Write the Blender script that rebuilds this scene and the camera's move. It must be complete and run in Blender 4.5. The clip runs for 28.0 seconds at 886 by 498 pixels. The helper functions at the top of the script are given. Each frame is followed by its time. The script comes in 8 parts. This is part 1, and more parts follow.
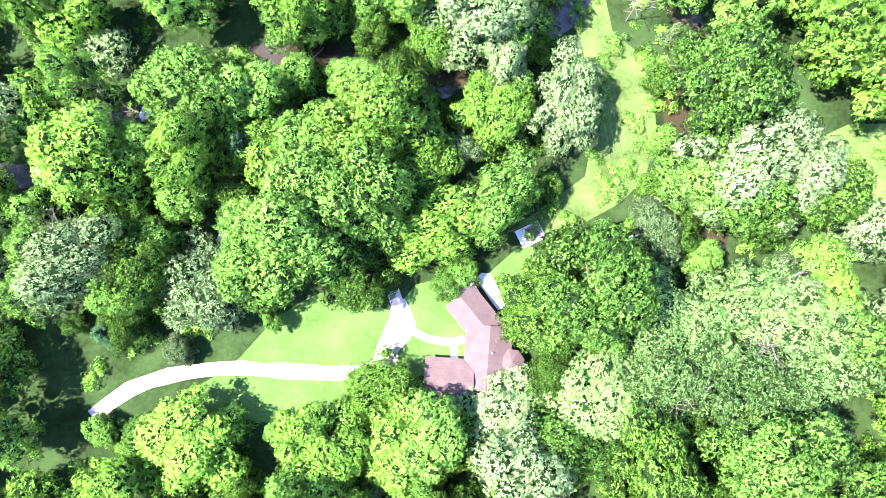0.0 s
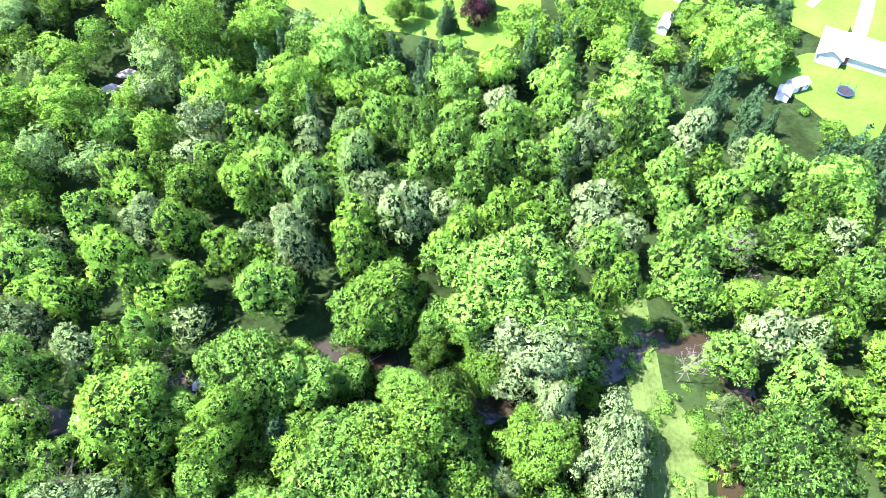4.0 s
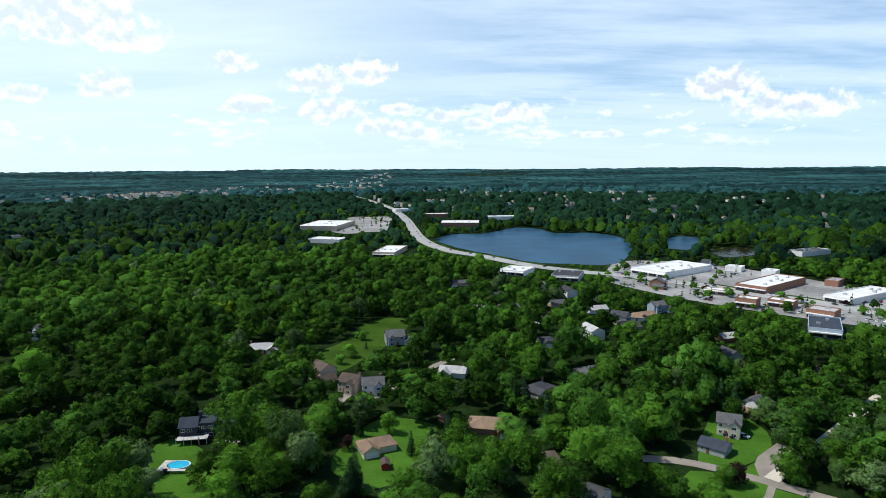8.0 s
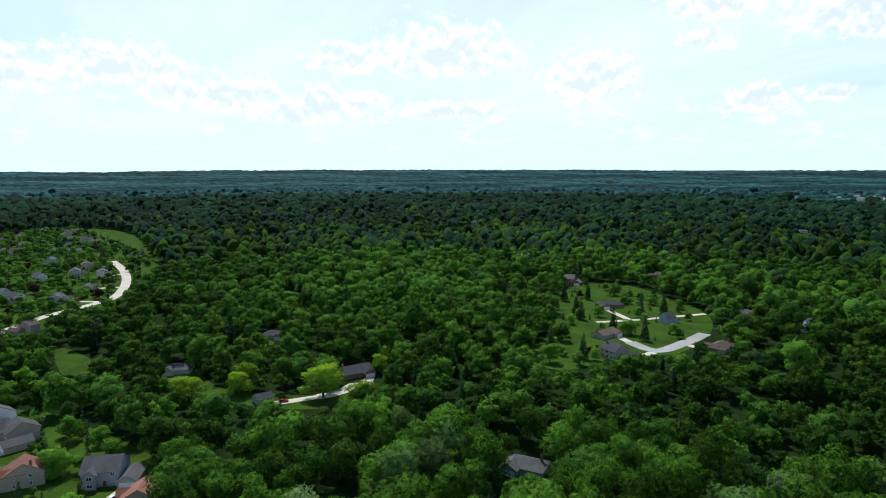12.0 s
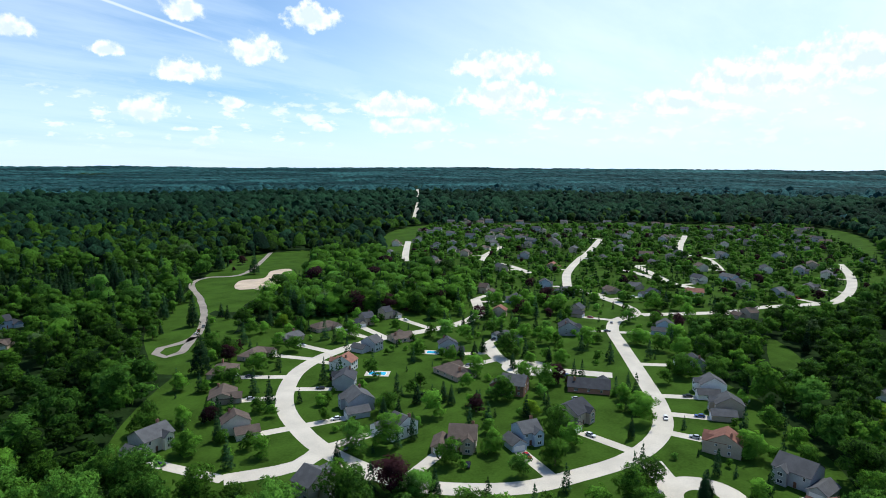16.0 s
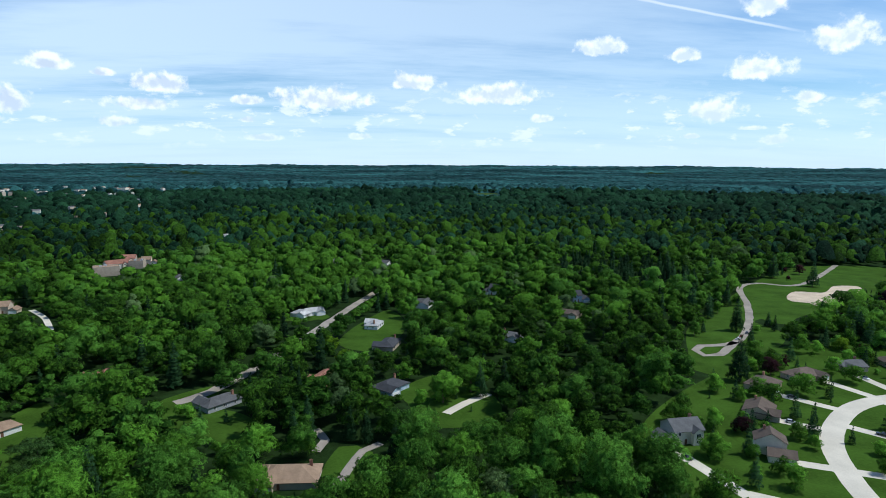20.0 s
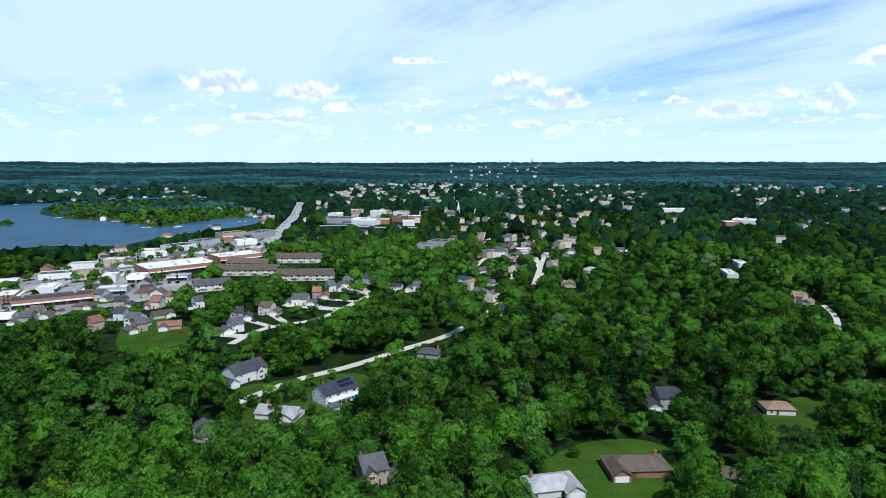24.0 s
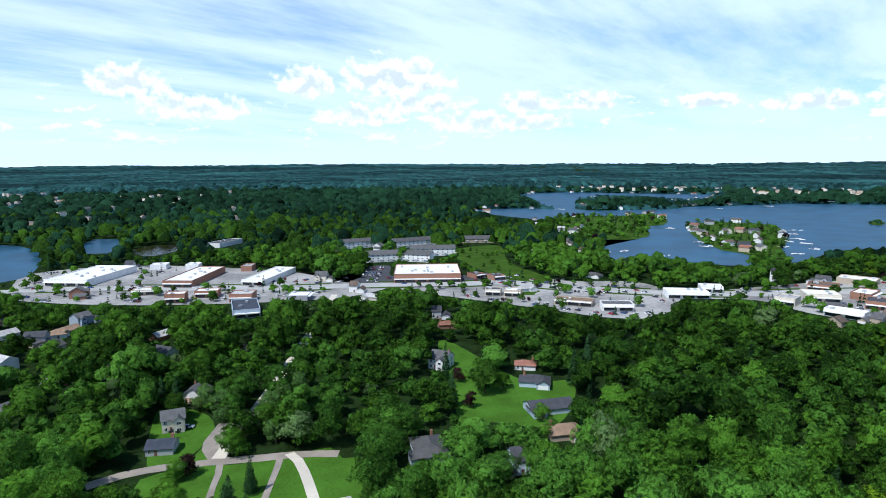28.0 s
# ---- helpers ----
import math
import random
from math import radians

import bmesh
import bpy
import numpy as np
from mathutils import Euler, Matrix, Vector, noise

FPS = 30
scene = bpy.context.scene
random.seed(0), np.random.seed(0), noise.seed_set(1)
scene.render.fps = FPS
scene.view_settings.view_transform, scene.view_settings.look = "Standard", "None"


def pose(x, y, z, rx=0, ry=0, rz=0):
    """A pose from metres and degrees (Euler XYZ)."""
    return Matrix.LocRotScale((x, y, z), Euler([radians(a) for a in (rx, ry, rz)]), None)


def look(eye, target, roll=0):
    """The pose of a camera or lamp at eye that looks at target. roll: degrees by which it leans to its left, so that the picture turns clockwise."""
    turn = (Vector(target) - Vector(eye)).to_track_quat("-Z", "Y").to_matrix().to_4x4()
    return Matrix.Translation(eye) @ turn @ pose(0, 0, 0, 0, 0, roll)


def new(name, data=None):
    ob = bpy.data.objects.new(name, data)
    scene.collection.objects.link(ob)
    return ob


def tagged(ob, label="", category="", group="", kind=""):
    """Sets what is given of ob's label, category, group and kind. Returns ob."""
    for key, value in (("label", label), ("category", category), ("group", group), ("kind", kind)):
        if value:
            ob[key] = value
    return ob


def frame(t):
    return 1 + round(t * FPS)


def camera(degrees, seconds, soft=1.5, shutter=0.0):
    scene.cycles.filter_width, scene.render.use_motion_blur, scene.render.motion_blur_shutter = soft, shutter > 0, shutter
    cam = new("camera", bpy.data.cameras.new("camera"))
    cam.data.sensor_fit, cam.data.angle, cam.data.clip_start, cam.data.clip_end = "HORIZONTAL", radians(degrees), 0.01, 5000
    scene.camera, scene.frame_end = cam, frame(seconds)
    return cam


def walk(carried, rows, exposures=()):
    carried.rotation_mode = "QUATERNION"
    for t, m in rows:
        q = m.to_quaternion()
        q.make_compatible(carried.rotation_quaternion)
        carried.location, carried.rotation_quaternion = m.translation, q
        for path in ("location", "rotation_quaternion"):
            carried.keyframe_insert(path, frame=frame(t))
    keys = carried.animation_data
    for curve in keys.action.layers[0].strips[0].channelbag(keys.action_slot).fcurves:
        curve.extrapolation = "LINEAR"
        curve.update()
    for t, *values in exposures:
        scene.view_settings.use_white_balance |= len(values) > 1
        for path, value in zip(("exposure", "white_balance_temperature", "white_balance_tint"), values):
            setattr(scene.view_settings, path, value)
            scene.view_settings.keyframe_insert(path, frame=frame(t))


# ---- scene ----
cam = camera(70.8, 28.0, soft=0.75)
# seconds, tilt, lean and turn; the camera hangs at one spot over the house
WALK = [
    (0.0, 6.84, 0.38, -11.11),
    (0.5, 9.93, 0.40, -10.67),
    (1.0, 13.10, 0.41, -9.24),
    (1.5, 16.30, 0.45, -6.94),
    (2.0, 19.51, 0.50, -4.41),
    (2.5, 22.71, 0.56, -2.47),
    (3.0, 26.12, 0.55, -1.00),
    (3.5, 30.31, 0.47, -0.26),
    (4.0, 35.80, 0.36, 0.04),
    (4.5, 43.09, 0.26, 0.19),
    (5.0, 51.47, 0.19, 0.36),
    (5.5, 59.04, 0.26, 0.33),
    (6.0, 65.88, 0.27, 0.30),
    (6.5, 72.62, 0.27, 0.23),
    (7.0, 79.29, 0.30, 0.10),
    (7.5, 82.50, 0.29, -0.08),
    (8.0, 82.49, 0.34, -0.00),
    (8.5, 82.50, 0.34, 6.43),
    (9.0, 82.50, 0.35, 14.17),
    (9.5, 82.53, 0.36, 22.12),
    (10.0, 82.55, 0.31, 30.35),
    (10.5, 82.55, 0.24, 38.45),
    (11.0, 82.55, 0.27, 46.97),
    (11.5, 82.56, 0.23, 55.98),
    (12.0, 82.61, 0.11, 64.72),
    (12.5, 82.59, 0.14, 72.82),
    (13.0, 82.58, 0.09, 80.71),
    (13.5, 82.57, -0.06, 88.29),
    (14.0, 82.54, -0.20, 95.71),
    (14.5, 82.50, -0.23, 103.13),
    (15.0, 82.44, -0.16, 110.60),
    (15.5, 82.42, -0.16, 118.25),
    (16.0, 82.38, -0.26, 125.73),
    (16.5, 82.36, -0.35, 133.44),
    (17.0, 82.35, -0.28, 140.73),
    (17.5, 82.32, -0.33, 147.25),
    (18.0, 82.26, -0.40, 153.11),
    (18.5, 82.22, -0.35, 158.66),
    (19.0, 82.19, -0.40, 163.75),
    (19.5, 82.20, -0.35, 168.84),
    (20.0, 82.16, -0.27, 173.88),
    (20.5, 82.13, -0.26, 180.10),
    (21.0, 82.09, -0.25, 186.82),
    (21.5, 82.06, -0.25, 194.44),
    (22.0, 82.02, -0.23, 202.77),
    (22.5, 81.96, -0.19, 211.62),
    (23.0, 81.90, -0.14, 220.67),
    (23.5, 81.89, 0.03, 230.37),
    (24.0, 81.86, 0.03, 239.87),
    (24.5, 81.85, -0.00, 248.54),
    (25.0, 81.86, 0.10, 256.97),
    (25.5, 81.88, 0.14, 264.98),
    (26.0, 81.87, 0.17, 273.54),
    (26.5, 81.90, 0.22, 282.70),
    (27.0, 81.94, 0.26, 291.99),
    (27.5, 82.01, 0.28, 301.19),
    (28.0, 82.06, 0.29, 309.92),
]
H = 110.0
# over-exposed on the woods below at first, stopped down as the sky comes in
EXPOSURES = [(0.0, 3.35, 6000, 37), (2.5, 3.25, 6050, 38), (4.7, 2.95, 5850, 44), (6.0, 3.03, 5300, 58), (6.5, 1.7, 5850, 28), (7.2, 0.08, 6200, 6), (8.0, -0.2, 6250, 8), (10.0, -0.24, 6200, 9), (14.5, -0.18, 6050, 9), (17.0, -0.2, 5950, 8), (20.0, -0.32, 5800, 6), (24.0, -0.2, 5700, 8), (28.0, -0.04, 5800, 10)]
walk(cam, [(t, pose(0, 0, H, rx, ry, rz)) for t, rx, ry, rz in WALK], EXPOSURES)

# ---- sky and sun ----
SUN_AZ, SUN_EL = radians(-85), radians(58)


class Nodes:
    """Small helper to wire node trees."""

    def __init__(self, tree):
        self.tree = tree
        tree.nodes.clear()

    def add(self, kind, inputs=None):
        n = self.tree.nodes.new(kind)
        for k, v in (inputs or {}).items():
            if isinstance(v, bpy.types.NodeSocket):
                self.tree.links.new(v, n.inputs[k])
            else:
                n.inputs[k].default_value = v
        return n

    def math(self, op, a, b=0.0, c=0.0, clamp=False):
        n = self.add("ShaderNodeMath", {0: a, 1: b, 2: c})
        n.operation, n.use_clamp = op, clamp
        return n.outputs[0]

    def vec(self, op, a, b=(0, 0, 0), out=0):
        n = self.add("ShaderNodeVectorMath", {0: a, 1: b})
        n.operation = op
        return n.outputs[out]

    def mix(self, f, a, b, blend="MIX"):
        n = self.add("ShaderNodeMix")
        n.data_type, n.blend_type = "RGBA", blend
        for k, v in ((0, f), (6, a), (7, b)):
            if isinstance(v, bpy.types.NodeSocket):
                self.tree.links.new(v, n.inputs[k])
            else:
                n.inputs[k].default_value = (*v, 1) if k > 0 and len(v) == 3 else v
        return n.outputs[2]

    def noise(self, vector, scale, detail=3.0, rough=0.55, out=0):
        return self.add("ShaderNodeTexNoise", {"Vector": vector, "Scale": scale, "Detail": detail, "Roughness": rough}).outputs[out]

    def ramp(self, f, lo, hi):
        n = self.add("ShaderNodeMapRange", {0: f, 1: lo, 2: hi, 3: 0.0, 4: 1.0})
        n.interpolation_type = "SMOOTHSTEP"
        return n.outputs[0]


# single fair-weather clouds: bearing to the left of north, height, half-width, half-height, in degrees
CLOUDS_A = [(6.7, 8.2, 2.6, 1.5), (11.2, 7.2, 2.6, 1.6), (9.8, 4.9, 3.2, 1.2), (17.9, 8.6, 1.9, 1.0), (16.5, 5.3, 1.9, 0.9), (27.3, 6.3, 2.3, 1.2), (26.4, 9.9, 3.1, 1.3), (2.5, 2.9, 3.0, 0.8), (4.2, 5.1, 1.5, 0.6), (0.2, 4.4, 1.5, 0.7), (353.8, 4.5, 2.8, 1.2), (356.9, 3.7, 1.8, 0.7), (335.9, 6.3, 3.2, 1.5), (346.1, 2.7, 2.8, 0.4), (4.8, 3.4, 3.6, 0.9), (351.1, 2.7, 2.3, 0.5), (331.3, 4.5, 5.0, 1.4), (31.1, 10.9, 6.4, 2.6)]
CLOUDS_B = [(73.6, 9.7, 2.8, 1.4), (64.6, 9.8, 7.0, 3.2), (51.7, 7.3, 4.3, 3.1), (42.1, 12.9, 4.4, 1.8), (42.1, 10.2, 2.5, 1.2), (30.5, 11.2, 6.8, 2.6), (38.1, 5.2, 3.2, 1.5), (33.2, 5.5, 1.7, 0.8), (27.4, 6.3, 2.4, 1.3), (18.1, 8.4, 1.6, 0.8), (16.8, 5.1, 2.2, 0.8), (64.4, 5.0, 6.5, 1.1), (77.1, 4.8, 5.3, 1.8)]
CLOUDS_C = [(120.5, 8.5, 4.3, 1.5), (120.1, 5.9, 4.1, 1.7), (129.3, 5.0, 3.3, 1.2), (99.3, 7.0, 5.4, 2.3), (91.9, 7.9, 6.3, 2.2), (83.8, 5.8, 6.3, 2.0), (72.9, 9.3, 4.4, 1.8), (74.5, 5.6, 5.5, 1.8), (114.4, 4.4, 2.9, 0.7), (105.4, 5.2, 3.6, 1.3)]
CLOUDS_D = [(147.7, 12.2, 1.6, 1.2), (137.2, 12.2, 2.3, 1.4), (160.5, 9.7, 1.7, 0.9), (153.6, 8.8, 1.5, 0.7), (142.0, 9.4, 2.3, 1.6), (169.4, 5.9, 3.5, 1.1), (147.5, 7.5, 2.5, 1.2), (130.4, 5.1, 2.6, 1.4), (128.4, 3.4, 4.0, 0.9), (150.8, 4.2, 2.4, 1.3), (144.0, 5.2, 1.1, 0.6), (148.1, 2.9, 1.1, 0.3), (136.4, 3.2, 1.1, 0.5), (146.1, 1.9, 1.3, 0.5), (152.5, 2.3, 0.9, 0.3)]
CLOUDS_E = [(205.7, 7.4, 1.7, 0.9), (201.9, 6.9, 0.9, 0.4), (197.7, 6.2, 2.2, 1.0), (199.4, 4.6, 2.7, 0.7), (201.2, 3.1, 1.6, 0.6), (190.9, 5.2, 1.6, 0.5), (184.6, 5.4, 4.1, 1.3), (191.1, 3.6, 0.9, 0.4), (189.8, 2.1, 1.7, 0.4), (176.6, 7.0, 2.5, 1.0), (169.0, 5.9, 3.6, 1.2), (181.5, 2.3, 1.1, 0.4), (160.1, 9.7, 2.0, 1.0), (208.2, 4.2, 1.8, 1.2), (165.0, 3.9, 1.0, 0.5)]
CLOUDS_F = [(233.3, 6.8, 2.7, 0.9), (229.3, 5.0, 2.0, 1.2), (252.0, 5.8, 2.6, 1.0), (248.9, 4.6, 1.6, 0.6), (242.3, 8.6, 2.4, 0.4), (255.0, 3.5, 4.2, 0.5), (242.4, 2.7, 1.5, 0.6), (215.3, 3.9, 2.8, 0.8), (219.2, 4.9, 1.6, 0.4), (211.7, 5.1, 1.1, 0.6), (208.6, 4.5, 2.1, 0.6), (210.4, 3.1, 2.0, 0.4), (232.5, 3.1, 1.8, 0.5), (223.9, 3.3, 0.8, 0.3), (237.8, 2.8, 0.9, 0.4), (259.0, 6.3, 3.2, 1.1)]
CLOUDS_G = [(314.1, 7.1, 5.0, 2.3), (322.0, 6.7, 2.6, 1.7), (336.6, 6.3, 2.7, 1.5), (307.0, 3.3, 3.6, 1.3), (302.5, 5.0, 2.3, 1.2), (317.2, 3.9, 4.1, 1.2), (311.9, 5.1, 3.6, 1.2), (296.6, 5.1, 2.3, 1.1), (287.5, 4.8, 3.0, 0.8), (279.4, 4.4, 3.9, 0.9), (301.5, 3.3, 3.5, 0.9)]

world = bpy.data.worlds.new("sky")
scene.world = world
world.use_nodes = True
w = Nodes(world.node_tree)
sky = w.add("ShaderNodeTexSky")
sky.sky_type, sky.sun_disc, sky.sun_elevation, sky.sun_rotation = "NISHITA", False, SUN_EL, SUN_AZ
sky.air_density, sky.dust_density, sky.ozone_density = 1.0, 0.1, 1.5
way = w.add("ShaderNodeTexCoord").outputs["Generated"]
xyz = w.add("ShaderNodeSeparateXYZ", {0: way})
up = xyz.outputs[2]
# cumulus heaps: rounded lumps over a flatter base
lump = w.noise(way, 52.0, 5.0, 0.55)
lump_below = w.noise(w.vec("ADD", way, (0.0, 0.0, 0.011)), 52.0, 3.0, 0.5)
rag = w.math("MULTIPLY_ADD", lump, 1.9, -0.95)
field = 9.0
for az, el, hw, hh in CLOUDS_A + CLOUDS_B + CLOUDS_C + CLOUDS_D + CLOUDS_E + CLOUDS_F + CLOUDS_G:
    a, e = radians(az), radians(el)
    side = (math.cos(a) / radians(hw), math.sin(a) / radians(hw), 0)
    rise = (math.sin(a) * math.sin(e) / radians(hh), -math.cos(a) * math.sin(e) / radians(hh), math.cos(e) / radians(hh))
    u = w.vec("DOT_PRODUCT", way, side, 1)
    v = w.vec("DOT_PRODUCT", way, rise, 1)
    v = w.math("MAXIMUM", v, w.math("MULTIPLY", v, -1.7))
    d = w.math("MULTIPLY_ADD", u, u, w.math("MULTIPLY", v, v))
    front = w.math("GREATER_THAN", w.vec("DOT_PRODUCT", way, (-math.sin(a), math.cos(a), 0), 1), 0.0)
    field = w.math("MINIMUM", field, w.math("ADD", d, w.math("MULTIPLY_ADD", front, -9.0, 9.0)))
body = w.math("ADD", w.math("SUBTRACT", 1.08, w.math("SQRT", field)), rag)
puffs = w.ramp(body, -0.04, 0.5)
# the distant rows of small clouds above the horizon
low = w.noise(w.vec("MULTIPLY", way, (1, 1, 2.4)), 27.0, 6.0, 0.58)
low_big = w.noise(w.vec("MULTIPLY", way, (1, 1, 2.0)), 5.0, 2.0)
low_band = w.math("MULTIPLY", w.ramp(up, 0.012, 0.04), w.math("SUBTRACT", 1.0, w.ramp(up, 0.06, 0.13)))
low_puffs = w.math("MULTIPLY", w.ramp(w.math("MULTIPLY_ADD", low_big, 0.5, low), 0.79, 0.90), w.math("MULTIPLY", low_band, 0.85))
# thin high veil, stretched into streaks
flat = w.vec("DIVIDE", way, w.add("ShaderNodeCombineXYZ", {0: w.math("ADD", up, 0.1), 1: w.math("ADD", up, 0.1), 2: 1.0}).outputs[0])
veil = w.noise(w.vec("MULTIPLY", flat, (0.35, 1.0, 1.0)), 1.1, 6.0, 0.6)
east = w.ramp(w.math("ADD", w.math("MULTIPLY", xyz.outputs[0], 1.0), w.math("MULTIPLY", xyz.outputs[1], 0.1)), -0.9, 1.0)
veil_f = w.math("MULTIPLY", w.ramp(veil, 0.24, 0.60), w.math("MULTIPLY_ADD", east, 0.62, 0.38))
west = w.math("MULTIPLY", w.ramp(w.math("ADD", w.math("MULTIPLY", xyz.outputs[0], -0.9), w.math("MULTIPLY", xyz.outputs[1], 0.5)), -0.1, 0.8), 0.95)
veil_f = w.math("MAXIMUM", veil_f, w.math("MULTIPLY", west, w.math("MULTIPLY_ADD", veil, 0.9, 0.35)))
veil_f = w.math("MULTIPLY", veil_f, w.math("MULTIPLY_ADD", w.ramp(up, 0.24, 0.5), -0.96, 1.0))  # thinner overhead, as haze is
# heaps are bright on top and grey-blue underneath, where they are thick
shade = w.ramp(w.math("MULTIPLY_ADD", w.math("SUBTRACT", lump, lump_below), 1.6, w.math("MULTIPLY", body, -0.35)), -0.42, 0.06)
cloud_col = w.mix(shade, w.mix(east, (9.8, 10.9, 12.6), (8.0, 8.9, 10.2)), (13.4, 13.5, 13.8))
blue = w.mix(1.0, sky.outputs[0], (0.98, 1.24, 1.46), "MULTIPLY")
col = w.mix(veil_f, blue, w.mix(east, (11.8, 13.2, 14.0), (8.5, 10.3, 12.6)))
col = w.mix(low_puffs, col, w.mix(w.ramp(low, 0.5, 0.66), (10.6, 11.6, 13.0), (13.2, 13.4, 13.8)))
# an old contrail
trail = w.math("ABSOLUTE", w.math("ADD", w.vec("DOT_PRODUCT", way, (0.1398, -0.3043, -0.9423), 1), w.math("MULTIPLY_ADD", lump, 0.002, -0.001)))
trail = w.math("MULTIPLY", w.math("SUBTRACT", 1.0, w.ramp(trail, 0.0004, 0.0028)), w.ramp(w.vec("DOT_PRODUCT", way, (-0.4645, -0.8605, 0.2090), 1), 0.9910, 0.9980))
col = w.mix(w.math("MULTIPLY", trail, 0.55), col, (12.6, 13.0, 13.6))
col = w.mix(puffs, col, cloud_col)
# whitish air close to the horizon
col = w.mix(w.math("MULTIPLY", w.math("SUBTRACT", 1.0, w.ramp(up, 0.0, 0.11)), 0.6), col, (9.2, 11.3, 13.6))
bg = w.add("ShaderNodeBackground", {"Color": col, "Strength": 0.1})
w.tree.links.new(bg.outputs[0], w.add("ShaderNodeOutputWorld").inputs[0])

sun = new("sun", bpy.data.lights.new("sun", "SUN"))
sun.data.energy, sun.data.angle, sun.data.color = 5.0, radians(0.5), (1.0, 0.95, 0.86)
sun_way = Vector((math.sin(SUN_AZ) * math.cos(SUN_EL), math.cos(SUN_AZ) * math.cos(SUN_EL), math.sin(SUN_EL)))
sun.matrix_world = look(sun_way * 300, (0, 0, 0))

# ---- materials ----
def surface(name, rgb, rough=0.85, var=0.25, scale=0.5, fine=6.0, bump=0.3, metal=0.0, spec=0.12, tint=0.0, stripes=None):
    """A painted, woven, mineral or metal surface: two scales of mottling and a fine relief. stripes: (axis, width, depth) for courses."""
    m = bpy.data.materials.new(name)
    m.use_nodes = True
    n = Nodes(m.node_tree)
    at = n.add("ShaderNodeTexCoord").outputs["Object"]
    big = n.noise(at, scale, 3.0)
    small = n.noise(at, scale * fine, 4.0, 0.65)
    f = n.math("ADD", n.math("MULTIPLY", big, 0.6), n.math("MULTIPLY", small, 0.4))
    lo, hi = tuple(c * (1 - var) for c in rgb), tuple(min(c * (1 + var), 0.95) for c in rgb)
    col = n.mix(n.ramp(f, 0.3, 0.7), lo, hi)
    if tint:
        rnd = n.add("ShaderNodeObjectInfo").outputs["Random"]
        col = n.mix(1.0, col, n.mix(rnd, (1 - tint,) * 3, (1 + tint,) * 3), "MULTIPLY")
    height = small
    if stripes:
        axis, width, depth = stripes
        c = n.add("ShaderNodeSeparateXYZ", {0: at}).outputs[axis]
        saw = n.math("FRACT", n.math("DIVIDE", c, width))
        col = n.mix(n.math("MULTIPLY", n.math("LESS_THAN", saw, 0.16), depth), col, tuple(0.45 * c for c in rgb))
        height = n.math("ADD", saw, n.math("MULTIPLY", small, 0.4))
    b = n.add("ShaderNodeBump", {"Strength": bump, "Distance": 0.05, "Height": height})
    p = n.add("ShaderNodeBsdfPrincipled", {"Base Color": col, "Roughness": rough, "Metallic": metal, "Specular IOR Level": spec, "Normal": b.outputs[0]})
    n.tree.links.new(p.outputs[0], n.add("ShaderNodeOutputMaterial").inputs[0])
    return m


def foliage(name, dark, light, stuff=False, grain=2.4, gaps=0.47, shine=0.18):
    """Leaves: each clump and each tree varies, sprays of leaves leave ragged gaps, and some light passes through."""
    m = bpy.data.materials.new(name)
    m.use_nodes = True
    n = Nodes(m.node_tree)
    leaf = n.add("ShaderNodeNewGeometry").outputs["Random Per Island"]
    if stuff:
        attr = n.add("ShaderNodeAttribute")
        attr.attribute_name = "tint"
        tree = attr.outputs["Fac"]
    else:
        tree = n.add("ShaderNodeObjectInfo").outputs["Random"]
    at = n.add("ShaderNodeTexCoord").outputs["Object"]
    spot = n.noise(at, 0.5, 2.0)
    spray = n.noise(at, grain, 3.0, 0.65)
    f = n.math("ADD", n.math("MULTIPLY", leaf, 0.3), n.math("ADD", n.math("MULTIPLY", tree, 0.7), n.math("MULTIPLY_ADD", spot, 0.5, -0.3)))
    # hollows of the spray are darker: shade between clumps put into the colour
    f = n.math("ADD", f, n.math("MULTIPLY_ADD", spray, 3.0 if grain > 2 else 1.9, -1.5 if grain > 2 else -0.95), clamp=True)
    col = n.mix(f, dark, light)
    bough = n.add("ShaderNodeAttribute")
    bough.attribute_name = "bough"
    face = n.add("ShaderNodeVectorTransform", {"Vector": bough.outputs["Vector"]})
    face.vector_type, face.convert_from, face.convert_to = "NORMAL", "OBJECT", "WORLD"
    bump = n.add("ShaderNodeBump", {"Strength": 1.0, "Distance": 1.1 / grain, "Height": spray, "Normal": n.vec("NORMALIZE", face.outputs[0])})
    p = n.add("ShaderNodeBsdfPrincipled", {"Base Color": col, "Roughness": 0.7, "Specular IOR Level": 0.02, "Normal": bump.outputs[0]})
    t = n.add("ShaderNodeBsdfTranslucent", {"Color": n.mix(0.5, col, light)})
    s = n.add("ShaderNodeMixShader", {0: shine, 1: p.outputs[0], 2: t.outputs[0]})
    if gaps:
        hole = n.math("LESS_THAN", n.noise(n.vec("ADD", at, (31.0, 7.0, 3.0)), grain, 2.0, 0.6), gaps)
        s = n.add("ShaderNodeMixShader", {0: hole, 1: s.outputs[0], 2: n.add("ShaderNodeBsdfTransparent").outputs[0]})
    n.tree.links.new(s.outputs[0], n.add("ShaderNodeOutputMaterial").inputs[0])
    return m


